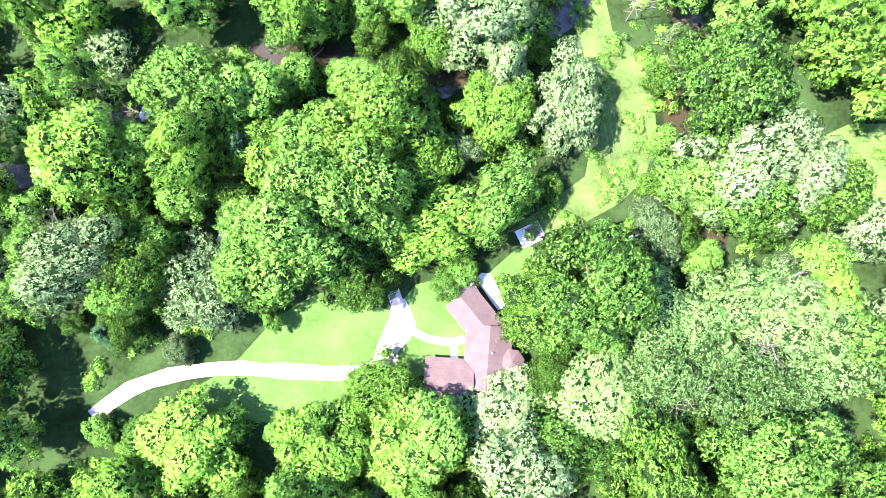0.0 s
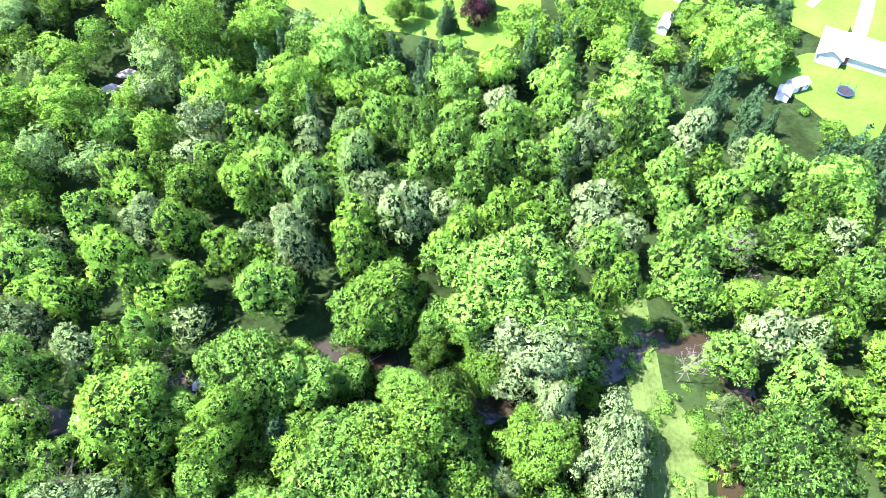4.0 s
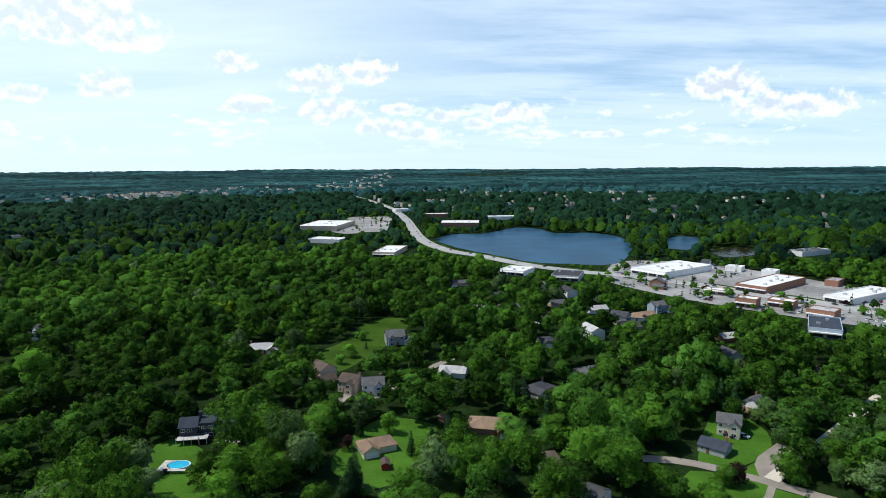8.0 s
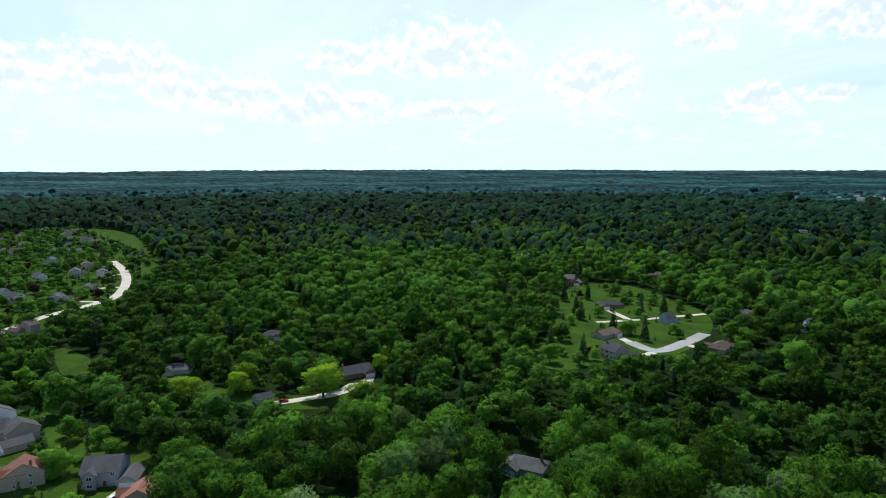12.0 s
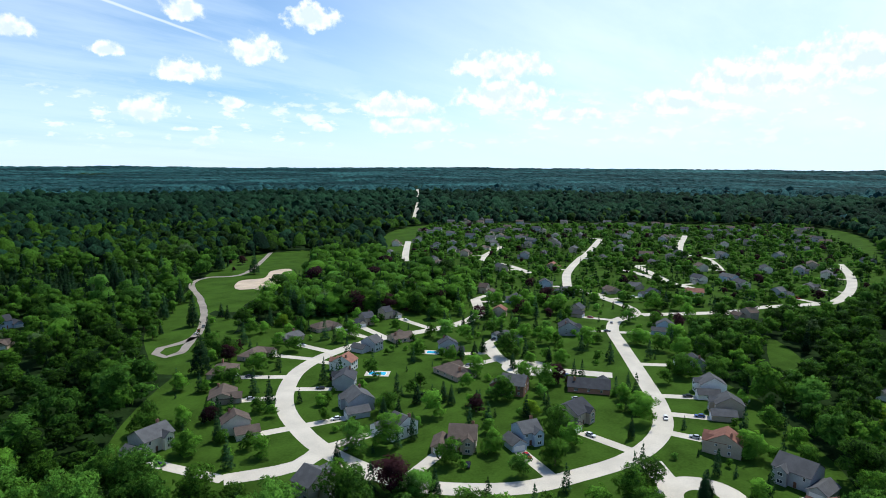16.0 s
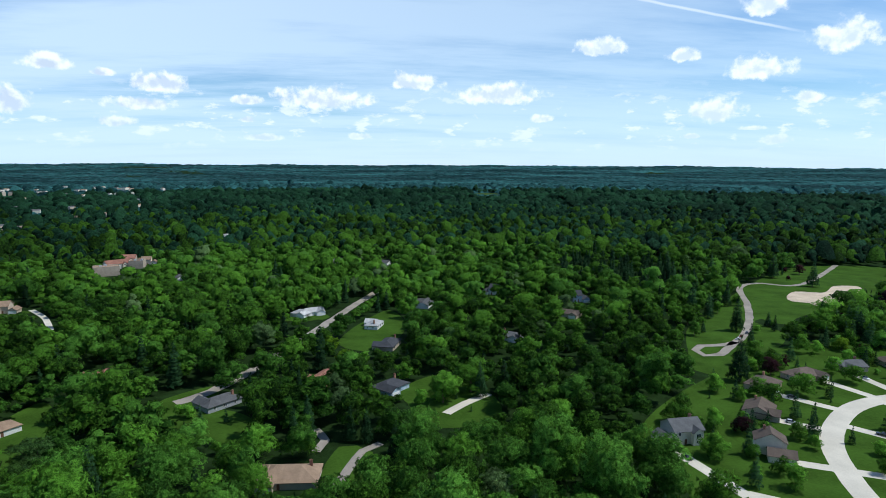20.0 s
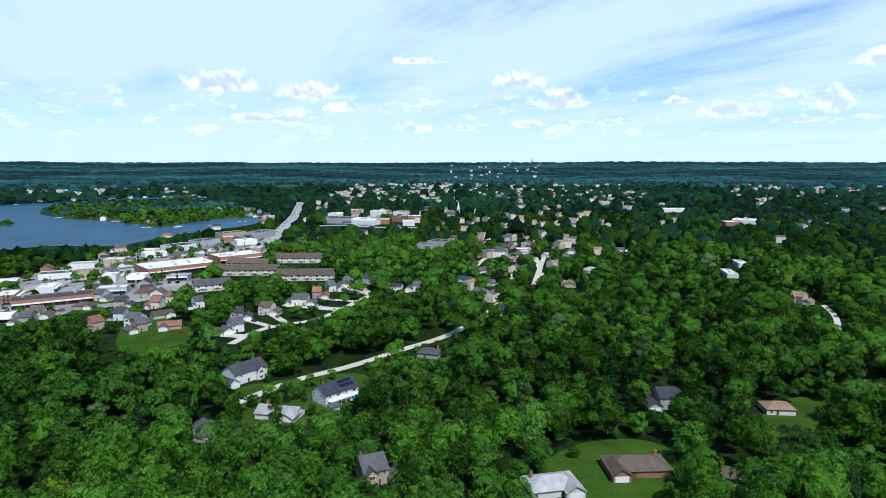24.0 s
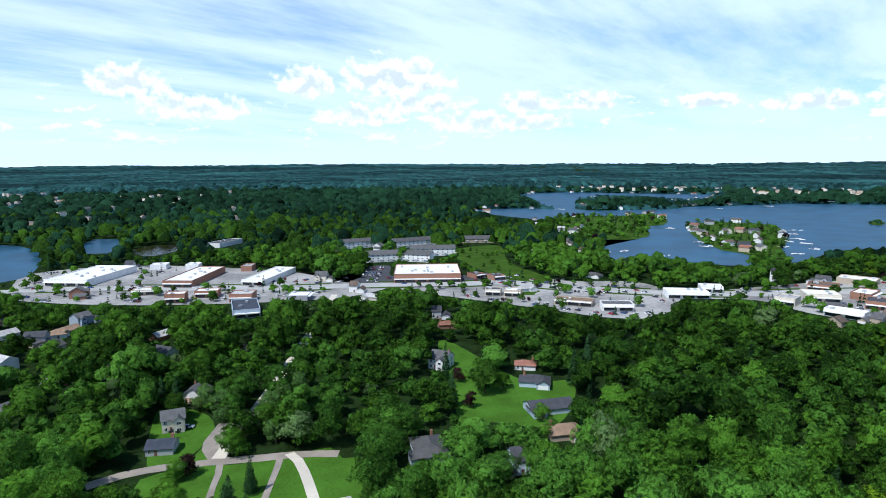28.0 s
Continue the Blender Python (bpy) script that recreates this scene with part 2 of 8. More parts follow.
def water(name, rgb, ripple=0.4, rough=0.06):
    m = bpy.data.materials.new(name)
    m.use_nodes = True
    n = Nodes(m.node_tree)
    at = n.add("ShaderNodeTexCoord").outputs["Object"]
    wave = n.noise(at, ripple, 5.0, 0.65)
    b = n.add("ShaderNodeBump", {"Strength": 0.5, "Distance": 0.4, "Height": wave})
    col = n.mix(n.ramp(n.noise(at, 0.02, 3.0), 0.35, 0.65), tuple(0.8 * c for c in rgb), tuple(1.25 * c for c in rgb))
    if rough > 0.2:  # wide wind-ruffled water: reflected sky blue put into the colour, with a soft sheen
        gloss = n.add("ShaderNodeBsdfAnisotropic", {"Color": (0.8, 0.9, 1.0, 1), "Roughness": rough, "Normal": b.outputs[0]})
        p = n.add("ShaderNodeMixShader", {0: 0.16, 1: n.add("ShaderNodeBsdfDiffuse", {"Color": col}).outputs[0], 2: gloss.outputs[0]})
    else:
        p = n.add("ShaderNodeBsdfPrincipled", {"Base Color": col, "Roughness": rough, "Specular IOR Level": 0.4, "Normal": b.outputs[0]})
    n.tree.links.new(p.outputs[0], n.add("ShaderNodeOutputMaterial").inputs[0])
    return m


M = {
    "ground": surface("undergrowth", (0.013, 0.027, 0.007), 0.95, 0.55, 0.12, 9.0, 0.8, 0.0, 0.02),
    "fresh": surface("fresh_mown_grass", (0.053, 0.127, 0.014), 0.95, 0.3, 0.06, 14.0, 0.6, 0.0, 0.02),
    "lawn": surface("mown_grass", (0.039, 0.080, 0.010), 0.95, 0.34, 0.06, 14.0, 0.6, 0.0, 0.02),
    "meadow": surface("meadow_grass", (0.046, 0.080, 0.018), 0.95, 0.45, 0.16, 9.0, 0.9, 0.0, 0.02),
    "yard": surface("pale_dry_grass", (0.040, 0.086, 0.017), 0.95, 0.34, 0.12, 14.0, 0.6, 0.0, 0.02),
    "bark": surface("bark", (0.12, 0.09, 0.065), 0.95, 0.4, 1.2, 8.0, 0.9),
    "dead": surface("bleached_wood", (0.135, 0.115, 0.10), 0.9, 0.3, 1.0, 8.0, 0.7),
    "rust": surface("dead_leaves", (0.28, 0.13, 0.06), 0.9, 0.35, 0.8, 6.0, 0.6),
    "concrete": surface("concrete", (0.54, 0.49, 0.40), 0.9, 0.14, 0.08, 20.0, 0.2),
    "asphalt": surface("worn_asphalt", (0.35, 0.345, 0.325), 0.9, 0.2, 0.05, 30.0, 0.3),
    "dark_asphalt": surface("fresh_asphalt", (0.06, 0.062, 0.068), 0.9, 0.2, 0.05, 30.0, 0.3),
    "gravel": surface("gravel", (0.27, 0.235, 0.195), 0.95, 0.25, 0.1, 25.0, 0.5),
    "dirt": surface("bare_earth", (0.50, 0.40, 0.29), 0.95, 0.25, 0.06, 12.0, 0.5),
    "lot": surface("parking_paving", (0.27, 0.262, 0.245), 0.9, 0.45, 0.02, 12.0, 0.2),
    "lake": water("lake_water", (0.014, 0.058, 0.100), 0.10, 0.30),
    "stream": water("muddy_water", (0.022, 0.019, 0.009), 0.8, 0.08),
    "pool": water("pool_water", (0.03, 0.42, 0.62), 1.2, 0.05),
    "pane": surface("window_glass", (0.03, 0.035, 0.045), 0.08, 0.1, 0.3, 3.0, 0.02, 0.0, 0.6),
    "trim": surface("white_trim", (0.78, 0.77, 0.74), 0.6, 0.06, 0.6, 8.0, 0.05),
    "rubber": surface("rubber", (0.02, 0.02, 0.022), 0.8, 0.1, 2.0, 6.0, 0.2),
    "steel": surface("galvanised_steel", (0.55, 0.56, 0.57), 0.45, 0.1, 1.0, 8.0, 0.1, 0.8),
    "membrane": surface("white_roof_membrane", (0.70, 0.69, 0.66), 0.8, 0.12, 0.06, 12.0, 0.1),
    "pole": surface("weathered_pole", (0.22, 0.17, 0.13), 0.9, 0.3, 1.0, 8.0, 0.4),
    "deck": surface("deck_boards", (0.50, 0.47, 0.43), 0.85, 0.18, 0.6, 10.0, 0.3, stripes=(0, 0.15, 0.7)),
    "solar": surface("solar_panel", (0.012, 0.016, 0.035), 0.15, 0.2, 1.0, 4.0, 0.05, 0.0, 0.6, stripes=(0, 1.0, 0.6)),
    "flower": surface("flower_bed", (0.35, 0.10, 0.05), 0.95, 0.4, 0.8, 6.0, 0.8),
}
ROOF = {k: surface("shingles_" + n, c, 0.9, 0.22, 0.35, 12.0, 0.5, tint=0.18, stripes=(2, 0.16, 0.35)) for k, n, c in (
    ("g", "grey", (0.100, 0.100, 0.100)), ("b", "brown", (0.115, 0.088, 0.070)), ("d", "dark_grey", (0.060, 0.062, 0.068)), ("t", "tan", (0.26, 0.18, 0.12)),
    ("w", "pale_grey", (0.40, 0.39, 0.375)), ("r", "red_brown", (0.25, 0.12, 0.085)), ("k", "slate_blue", (0.05, 0.058, 0.075)))}
WALL = {k: surface("siding_" + n, c, 0.75, 0.10, 0.4, 10.0, 0.35, tint=0.12, stripes=(2, 0.2, 0.3)) for k, n, c in (
    ("c", "cream", (0.66, 0.60, 0.49)), ("w", "white", (0.76, 0.75, 0.72)), ("g", "grey", (0.38, 0.39, 0.40)), ("l", "pale_blue", (0.42, 0.50, 0.58)),
    ("k", "charcoal", (0.055, 0.06, 0.075)), ("t", "tan", (0.46, 0.38, 0.29)), ("b", "brick", (0.30, 0.16, 0.11)), ("r", "red", (0.42, 0.05, 0.04)))}
PAINT = {k: surface("car_paint_" + k, c, 0.25, 0.05, 0.5, 4.0, 0.02, 0.0, 0.6) for k, c in (
    ("white", (0.75, 0.75, 0.74)), ("black", (0.015, 0.015, 0.018)), ("silver", (0.45, 0.46, 0.47)), ("red", (0.35, 0.02, 0.02)), ("blue", (0.03, 0.07, 0.22)), ("grey", (0.12, 0.125, 0.13)))}
KINDS = {  # dark and light leaf colours
    "broad": ((0.012, 0.036, 0.006), (0.090, 0.218, 0.020)),
    "willow": ((0.048, 0.095, 0.030), (0.130, 0.215, 0.072)),
    "bright": ((0.022, 0.070, 0.009), (0.092, 0.225, 0.028)),
    # oak leaves are paler: hazy light over the crowns put into the colour
    "oak": ((0.018, 0.050, 0.011), (0.098, 0.195, 0.046)),
    # the next two are for far woods, with haze put into the colour
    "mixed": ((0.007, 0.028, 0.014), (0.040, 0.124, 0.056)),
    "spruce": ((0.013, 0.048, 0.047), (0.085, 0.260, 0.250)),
    "rust": ((0.07, 0.032, 0.015), (0.26, 0.12, 0.065)),
    "yellow": ((0.075, 0.170, 0.010), (0.190, 0.330, 0.018)),
    "conifer": ((0.009, 0.030, 0.012), (0.028, 0.070, 0.024)),
    "maroon": ((0.013, 0.007, 0.009), (0.035, 0.014, 0.016)),
}
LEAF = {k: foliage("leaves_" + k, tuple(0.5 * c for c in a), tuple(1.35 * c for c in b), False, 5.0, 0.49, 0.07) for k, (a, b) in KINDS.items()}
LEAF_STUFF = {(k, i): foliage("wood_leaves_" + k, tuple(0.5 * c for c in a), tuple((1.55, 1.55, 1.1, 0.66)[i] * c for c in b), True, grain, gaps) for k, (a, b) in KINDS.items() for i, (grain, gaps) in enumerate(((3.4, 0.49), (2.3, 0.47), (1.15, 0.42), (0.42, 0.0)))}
# dark boughs inside near crowns; the shade between leaves put into the colour
CROWN_SHADE = surface("inner_twigs_and_shaded_leaves", (0.008, 0.019, 0.005), 0.95, 0.4, 0.8, 6.0, 0.8, 0.0, 0.02)

# ---- plan ----
# centre lines of the roads, lanes and the stream, in metres
LOOP = [(-523, -235), (-508, -206), (-478, -164), (-456, -150), (-429, -154), (-400, -146), (-370, -129), (-339, -111), (-311, -95), (-286, -81), (-263, -72), (-242, -70), (-220, -74), (-199, -84), (-182, -94), (-169, -109), (-160, -126), (-158, -144), (-159, -164), (-162, -179), (-168, -195), (-178, -215), (-193, -233), (-216, -251), (-242, -260), (-270, -261), (-296, -258), (-319, -249), (-353, -240), (-387, -245), (-429, -275)]
LOOP_SPUR = [(-161, -173), (-146, -170), (-132, -177), (-123, -183)]
INNER_COURT = [(-323, -198), (-301, -176), (-296, -156), (-303, -136), (-312, -113)]
COURT_STEM = [(-226, -66), (-212, -54), (-209, -43)]
COURT_EAST = [(-209, -43), (-212, -33), (-215, -24)]
WEST_STUB = [(-705, -569), (-574, -468), (-495, -397)]
HIGHWAY_SOUTH = [(-1031, -815), (-1597, -1248), (-2549, -1997)]
FAR_LANE_A = [(-734, -428), (-668, -409), (-620, -387), (-598, -338), (-570, -298)]
FAR_LANE_B = [(-909, -357), (-748, -310), (-696, -298), (-595, -268), (-523, -235)]
FAR_LANE_C = [(-1038, -266), (-832, -218), (-793, -177), (-709, -142)]
FAR_LANE_D = [(-840, -43), (-750, -28), (-667, -24), (-600, -31), (-574, -47), (-539, -77), (-503, -97), (-457, -145)]
FAR_LANE_E = [(-685, -226), (-605, -167)]
PARK_PATH = [(-508, -633), (-392, -530), (-354, -539), (-324, -518), (-293, -457), (-262, -405), (-230, -363), (-210, -351), (-197, -351), (-189, -343), (-189, -332), (-199, -333), (-223, -357)]
GRAVEL_ROAD = [(74.7, 223.9), (86.2, 222.2), (93.9, 219.3), (104.8, 211.4), (116.0, 203.3), (125.3, 195.4), (134.4, 188.6), (141.2, 181.9), (146.6, 175.2)]
GRAVEL_EAST = [(134.6, 189.9), (133.3, 182.9), (129.4, 174.1), (124.8, 165.4), (119.6, 156.2), (115.0, 148.7)]
GRAVEL_FORK = [(115.3, 204.1), (117.4, 216.9), (126.0, 226.3), (134.3, 233.8)]
CAR_TRACK = [(114.1, 204.1), (108.6, 196.2), (102.1, 188.8), (96.4, 181.7)]
CAR_TRACK_B = [(129.9, 189.1), (124.4, 183.5), (117.1, 176.5), (109.2, 168.8)]
CROSS_STREET = [(335, 400), (249, 322), (217, 294), (149, 235), (122, 213), (115, 207)]
NORTH_LANE = [(-54, 313), (-37, 287), (-21, 312), (3, 347), (20, 363), (38, 375)]
RANCH_DRIVE = [(-58, 256), (-44, 300), (-33, 311)]
MAIN_ROAD = [(-337, 2382), (-227, 2020), (-146, 1703), (-87, 1372), (-59, 1149), (-41, 996), (-20, 891), (11, 811), (46, 768), (76, 720), (109, 677), (150, 642), (181, 624), (215, 591), (245, 559), (265, 528), (293, 500), (312, 472), (328, 453), (381, 409), (432, 352), (471, 316), (479, 275), (505, 208), (525, 173), (549, 137), (614, 71), (680, -12), (738, -106), (822, -202), (1022, -288), (1237, -372), (1615, -502)]
EAST_ROAD = [(283, -55), (286, -61), (299, -90), (305, -120), (318, -159), (332, -199), (371, -257), (413, -299), (519, -392)]
EAST_ROAD_B = [(424, -342), (477, -389), (553, -442)]
SOUTH_ROAD = [(93, -286), (80, -300), (60, -346), (40, -408), (20, -472), (-0, -531)]
SOUTH_DRIVE = [(-30, -262), (-40, -273), (-53, -284)]
WEST_DRIVE = [(-298, 272), (-276, 273), (-282, 303), (-292, 331)]
WEST_LANE = [(-348, 286), (-340, 324), (-333, 377)]
HOUSE_DRIVE = [(-63.1, -3.9), (-56.2, -0.5), (-49.1, 0.5), (-39.3, -0.1), (-29.7, -2.5), (-20.1, -4.7), (-14.1, -4.9), (-9.4, -0.8), (-7.8, 4.9), (-8.3, 7.5)]
FRONT_WALK = [(-6.2, 0.0), (-3.5, -2.0), (0.2, -3.2), (2.5, -3.1)]
SIDE_WALK = [(0.4, -3.5), (-0.0, -6.6)]
STREAM = [(-94.4, 64.3), (-86.1, 67.8), (-81.6, 52.4), (-76.4, 42.9), (-70.6, 40.4), (-64.7, 42.9), (-54.7, 47.6), (-42.7, 46.5), (-34.5, 52.0), (-23.6, 53.9), (-14.7, 54.4), (-8.1, 49.5), (-1.2, 44.9), (6.8, 42.4), (13.5, 46.7), (21.3, 48.2), (28.0, 49.6), (34.1, 53.6), (38.6, 57.2), (45.6, 55.6), (50.9, 56.6), (54.2, 48.4), (54.8, 41.3), (52.3, 34.7), (48.0, 28.9), (48.1, 20.2), (49.9, 10.5), (48.5, 4.2), (45.8, 0.4)]
# outlines of lawns, lots and water
SMALL_LAKE = [(-13, 947), (14, 1018), (61, 1024), (104, 1087), (134, 1127), (170, 1093), (187, 1026), (240, 1032), (273, 979), (267, 878), (228, 765), (191, 694), (145, 698), (113, 705), (93, 724), (67, 772), (34, 821), (4, 884)]
LAKE_ARM = [(333, 922), (369, 974), (390, 957), (363, 873), (318, 809), (302, 827)]
REED_POND = [(350, 813), (395, 840), (417, 821), (379, 759), (338, 746)]
BIG_LAKE = [(1142, 858), (1243, 823), (1288, 726), (1365, 664), (1434, 574), (1549, 503), (1635, 439), (1783, 346), (1838, 255), (1898, 118), (1960, -13), (2026, -195), (1844, -251), (1388, -257), (1200, -292), (1133, -276), (1073, -238), (1034, -174), (966, -94), (906, -31), (946, 45), (901, 109), (825, 123), (760, 135), (740, 159), (695, 175), (685, 212), (708, 266), (694, 294), (650, 292), (705, 333), (781, 375), (842, 437), (1009, 580), (1060, 734)]
WEST_BAY = [(1772, 1151), (1983, 1114), (2053, 956), (2090, 775), (2128, 630), (1893, 578), (1728, 609), (1651, 849), (1333, 700), (1274, 718), (1361, 814), (1581, 982)]
FAR_POND = [(760, -1658), (669, -1619), (524, -1724), (795, -1808)]
ISLAND = [(1082, 363), (1157, 355), (1194, 299), (1161, 242), (996, 190), (853, 167), (731, 136), (712, 166), (788, 191), (809, 226), (881, 275), (967, 316)]
EAST_POINT = [(1557, 74), (1787, 36), (1842, -79), (1790, -172), (1994, -280), (1302, -316), (1223, -270), (1234, -229), (1173, -166), (1128, -109), (1194, -84), (1294, -32), (1381, 28)]
WEST_POINT = [(1333, 706), (1628, 838), (1776, 862), (1778, 711), (1703, 608), (1509, 518), (1418, 541), (1351, 593), (1305, 635)]
MID_POINT = [(991, 585), (1084, 623), (1150, 594), (1187, 533), (1280, 501), (1190, 438), (1081, 401), (1015, 408), (912, 360), (845, 357), (814, 383), (736, 361), (811, 460)]
ISLET = [(1318, 128), (1411, 122), (1318, 104), (1276, 111)]
PARK_LAWN = [(-205, -384), (-242, -425), (-342, -533), (-443, -617), (-511, -627), (-550, -608), (-486, -540), (-361, -446), (-314, -420), (-267, -406), (-265, -368), (-215, -320), (-176, -298), (-170, -308)]
PARK_FIELD = [(-334, -524), (-367, -553), (-404, -550), (-456, -584), (-514, -618), (-543, -597), (-466, -518), (-410, -468), (-352, -432), (-309, -415), (-283, -394), (-276, -416), (-298, -466)]
DIRT_PATCH = [(-341, -478), (-364, -500), (-384, -493), (-396, -501), (-417, -520), (-438, -517), (-421, -492), (-402, -486), (-386, -466), (-367, -458), (-344, -444), (-346, -456), (-336, -463)]
PARK_GROVE = [(-285, -372), (-312, -402), (-355, -422), (-413, -460), (-470, -512), (-540, -572), (-575, -521), (-496, -417), (-492, -316), (-440, -285), (-378, -262), (-345, -290), (-324, -316), (-292, -335)]
NORTH_LAWN = [(-71, 195), (-50, 189), (-39, 195), (-26, 188), (-6, 194), (8, 188), (29, 174), (24, 158), (14.3, 146.8), (1, 152), (-16, 158), (-33, 161), (-52, 174)]
POOL_LAWN = [(-115, 227), (-112, 244), (-97, 235), (-81, 215), (-77, 189), (-91, 189)]
RANCH_LAWN = [(-43, 224), (-29, 262), (-8, 259), (-3, 246), (-19, 205), (-32, 205)]
SHED_LAWN = [(50, 166), (62, 188), (85, 196), (123, 224), (97, 174), (74, 170), (62.0, 149.4), (55, 155)]
ROAD_LAWN = [(111, 200), (123, 188), (123, 174), (110, 161), (103, 174), (95, 177)]
LONG_LAWN = [(86.0, 134.4), (101.4, 146.7), (120.3, 139.1), (113.6, 121.5), (101.9, 110.4), (93.3, 125.6)]
VERGE_LAWN = [(132, 181), (148, 182), (131.8, 144.1), (117, 155)]
TRACK_LAWN = [(89, 214), (103, 208), (117, 198), (132, 187), (125, 170), (118, 159), (112, 150), (94, 167), (77, 187)]
DRIVE_GREEN = [(135, 178), (144, 172), (152, 162), (145, 152), (134, 146), (125, 150), (122, 156)]
GABLE_LAWN = [(94, 219), (124, 272), (134, 252), (126, 229), (102, 214)]
FAR_LAWN = [(-78, 359), (-65, 383), (-56, 432), (-37, 449), (-24, 432), (-36, 376), (-49, 342), (-60, 327)]
WEST_LAWN = [(-317, 209), (-327, 227), (-373, 268), (-434, 309), (-470, 368), (-452, 403), (-392, 398), (-340, 382), (-304, 352), (-279, 313), (-266, 275), (-280, 253), (-272, 222), (-270, 202), (-286, 193)]
EAST_LAWN = [(288, 244), (260, 167), (273, 144), (223, 124), (207, 147), (196, 154)]
DRIVE_LAWN = [(-39.3, -0.5), (-27.6, 7.6), (-18.0, 9.2), (-9.5, 4.0), (-4.2, 7.6), (4.1, 7.2), (7.4, 0.6), (2.1, -8.6), (-10.4, -7.4), (-26.1, -11.1), (-39.6, -9.0), (-47.9, -3.4)]
BACK_LAWN = [(8.3, 6.8), (16.4, 11.3), (18.2, 10.0), (11.2, 1.1), (9.7, 3.5)]
MEADOW_EAST = [(34.0, 76.9), (40.9, 75.2), (40.7, 46.6), (45.9, 39.4), (39.9, 18.6), (21.2, 11.8), (13.7, 14.0), (29.3, 21.0), (33.9, 31.2), (33.9, 51.8)]
MEADOW_FAR = [(66.0, 15.1), (78.2, 21.3), (91.3, 15.4), (86.3, -1.4), (71.2, 3.6)]
FIELD_LOT = [(595, 487), (674, 470), (568, 380), (509, 292), (476, 301), (513, 383)]
STORE_PARKING = [(375, 424), (389, 381), (413, 356), (436, 334), (473, 350), (475, 372), (450, 394), (427, 423), (469, 467), (453, 481), (411, 448)]
STRIP_LOTS = [(164, 621), (210, 717), (303, 683), (378, 531), (380, 431), (434, 409), (339, 384), (229, 472), (165, 568)]
TOWN_LOTS = [(493, 183), (643, 99), (796, -20), (859, -122), (921, -226), (760, -194), (681, -92), (558, -72), (507, 59), (531, 122)]
MALL_LOT = [(-199, 1095), (-163, 1037), (-130, 1062), (-94, 1089), (-104, 1234), (-119, 1390), (-164, 1394), (-209, 1381), (-193, 1227)]
SUBDIVISION = [(-102, -222), (-212, -325), (-283, -351), (-335, -323), (-494, -316), (-531, -459), (-929, -693), (-1326, -122), (-840, 6), (-567, -27), (-456, -104), (-351, -73), (-310, -37), (-222, -1), (-151, -98)]
FAR_HOUSES = [(-575, -514), (-1017, -731), (-1287, -119), (-837, 0), (-553, -30), (-487, -148), (-552, -242), (-506, -324), (-492, -382)]
SOUTH_LAWN = [(97, -267), (69, -276), (50, -258), (51, -241), (71, -246)]
DRIVE_CLEAR = [(-11, -293), (-34, -314), (-54, -286), (-53, -256), (-27, -247), (-17, -268)]
YARD_EAST = [(166, -137), (172, -168), (154, -189), (119, -156), (140.9, -120.4)]
YARD_POND = [(159, -261), (153, -293), (129, -254), (139, -234)]
SOLAR_YARD = [(296, -53), (303, -69), (294, -116), (276, -118), (256, -102), (247, -60), (261, -49)]
EAST_SUBURB = [(453, -285), (734, -484), (732, -613), (545, -500), (438, -349), (365, -261), (382, -259)]
FAR_SUBURB = [(740, -234), (1314, -427), (1357, -738), (927, -599), (741, -454)]
NORTH_SUBURB = [(19, 452), (37, 534), (116, 558), (175, 416), (196, 340), (152, 296), (69, 343)]
FAR_EAST = [(1009, -269), (1884, -649), (2318, -1282), (1704, -1897), (702, -868), (506, -518), (668, -528), (802, -464)]
FAR_NORTH = [(-287, 1930), (-64, 2949), (677, 2372), (1341, 2071), (699, 940), (481, 1137), (263, 1346), (-34, 1542)]
FAR_SOUTH = [(601, -836), (1546, -2176), (1278, -2642), (699, -2303), (403, -909), (301, -512)]
FAR_ROWS = [(-678, 3140), (-382, 4498), (-276, 3429), (-364, 2794)]
FAR_ESTATE = [(-1203, 2277), (-1116, 2659), (-922, 2243), (-1036, 2066)]
FAR_WEST = [(-1460, 1773), (-1115, 2703), (-872, 3471), (-553, 2679), (-859, 2130)]
FAR_TOWN = [(2888, -1697), (5058, -3034), (4190, -3408), (2639, -2110), (2505, -1660)]
MILL_TOWN = [(1683, -569), (2421, -1014), (2133, -1279), (1522, -840)]
FAR_SHORE = [(2081, 1339), (2375, 870), (2460, 290), (2328, -323), (2118, -379), (2170, 256), (2096, 768)]
# houses: x, y, facing, width, depth, storeys, roof, wall
SOUTH_HOUSES = [
    (-119, -228, -175, 19, 11, 2, 'g', 'c'),
    (-149, -211, -118, 14, 11, 2, 'b', 'c'),
    (-169, -249, -129, 14, 12, 1, 'b', 't'),
    (-191, -280, -143, 17, 12, 1, 'b', 't'),
    (-220, -291, -160, 18, 12, 1, 'b', 't'),
    (-255, -302, -178, 14, 11, 1, 'g', 't'),
    (-287, -305, 173, 18, 12, 1, 'b', 't'),
    (-312, -293, 159, 14, 10, 2, 'd', 't'),
    (-339, -292, 165, 13, 10, 2, 'd', 't'),
    (-238, -235, 20, 15, 11, 2, 'r', 'w'),
    (-268, -247, 2, 14, 11, 2, 'g', 'g'),
]
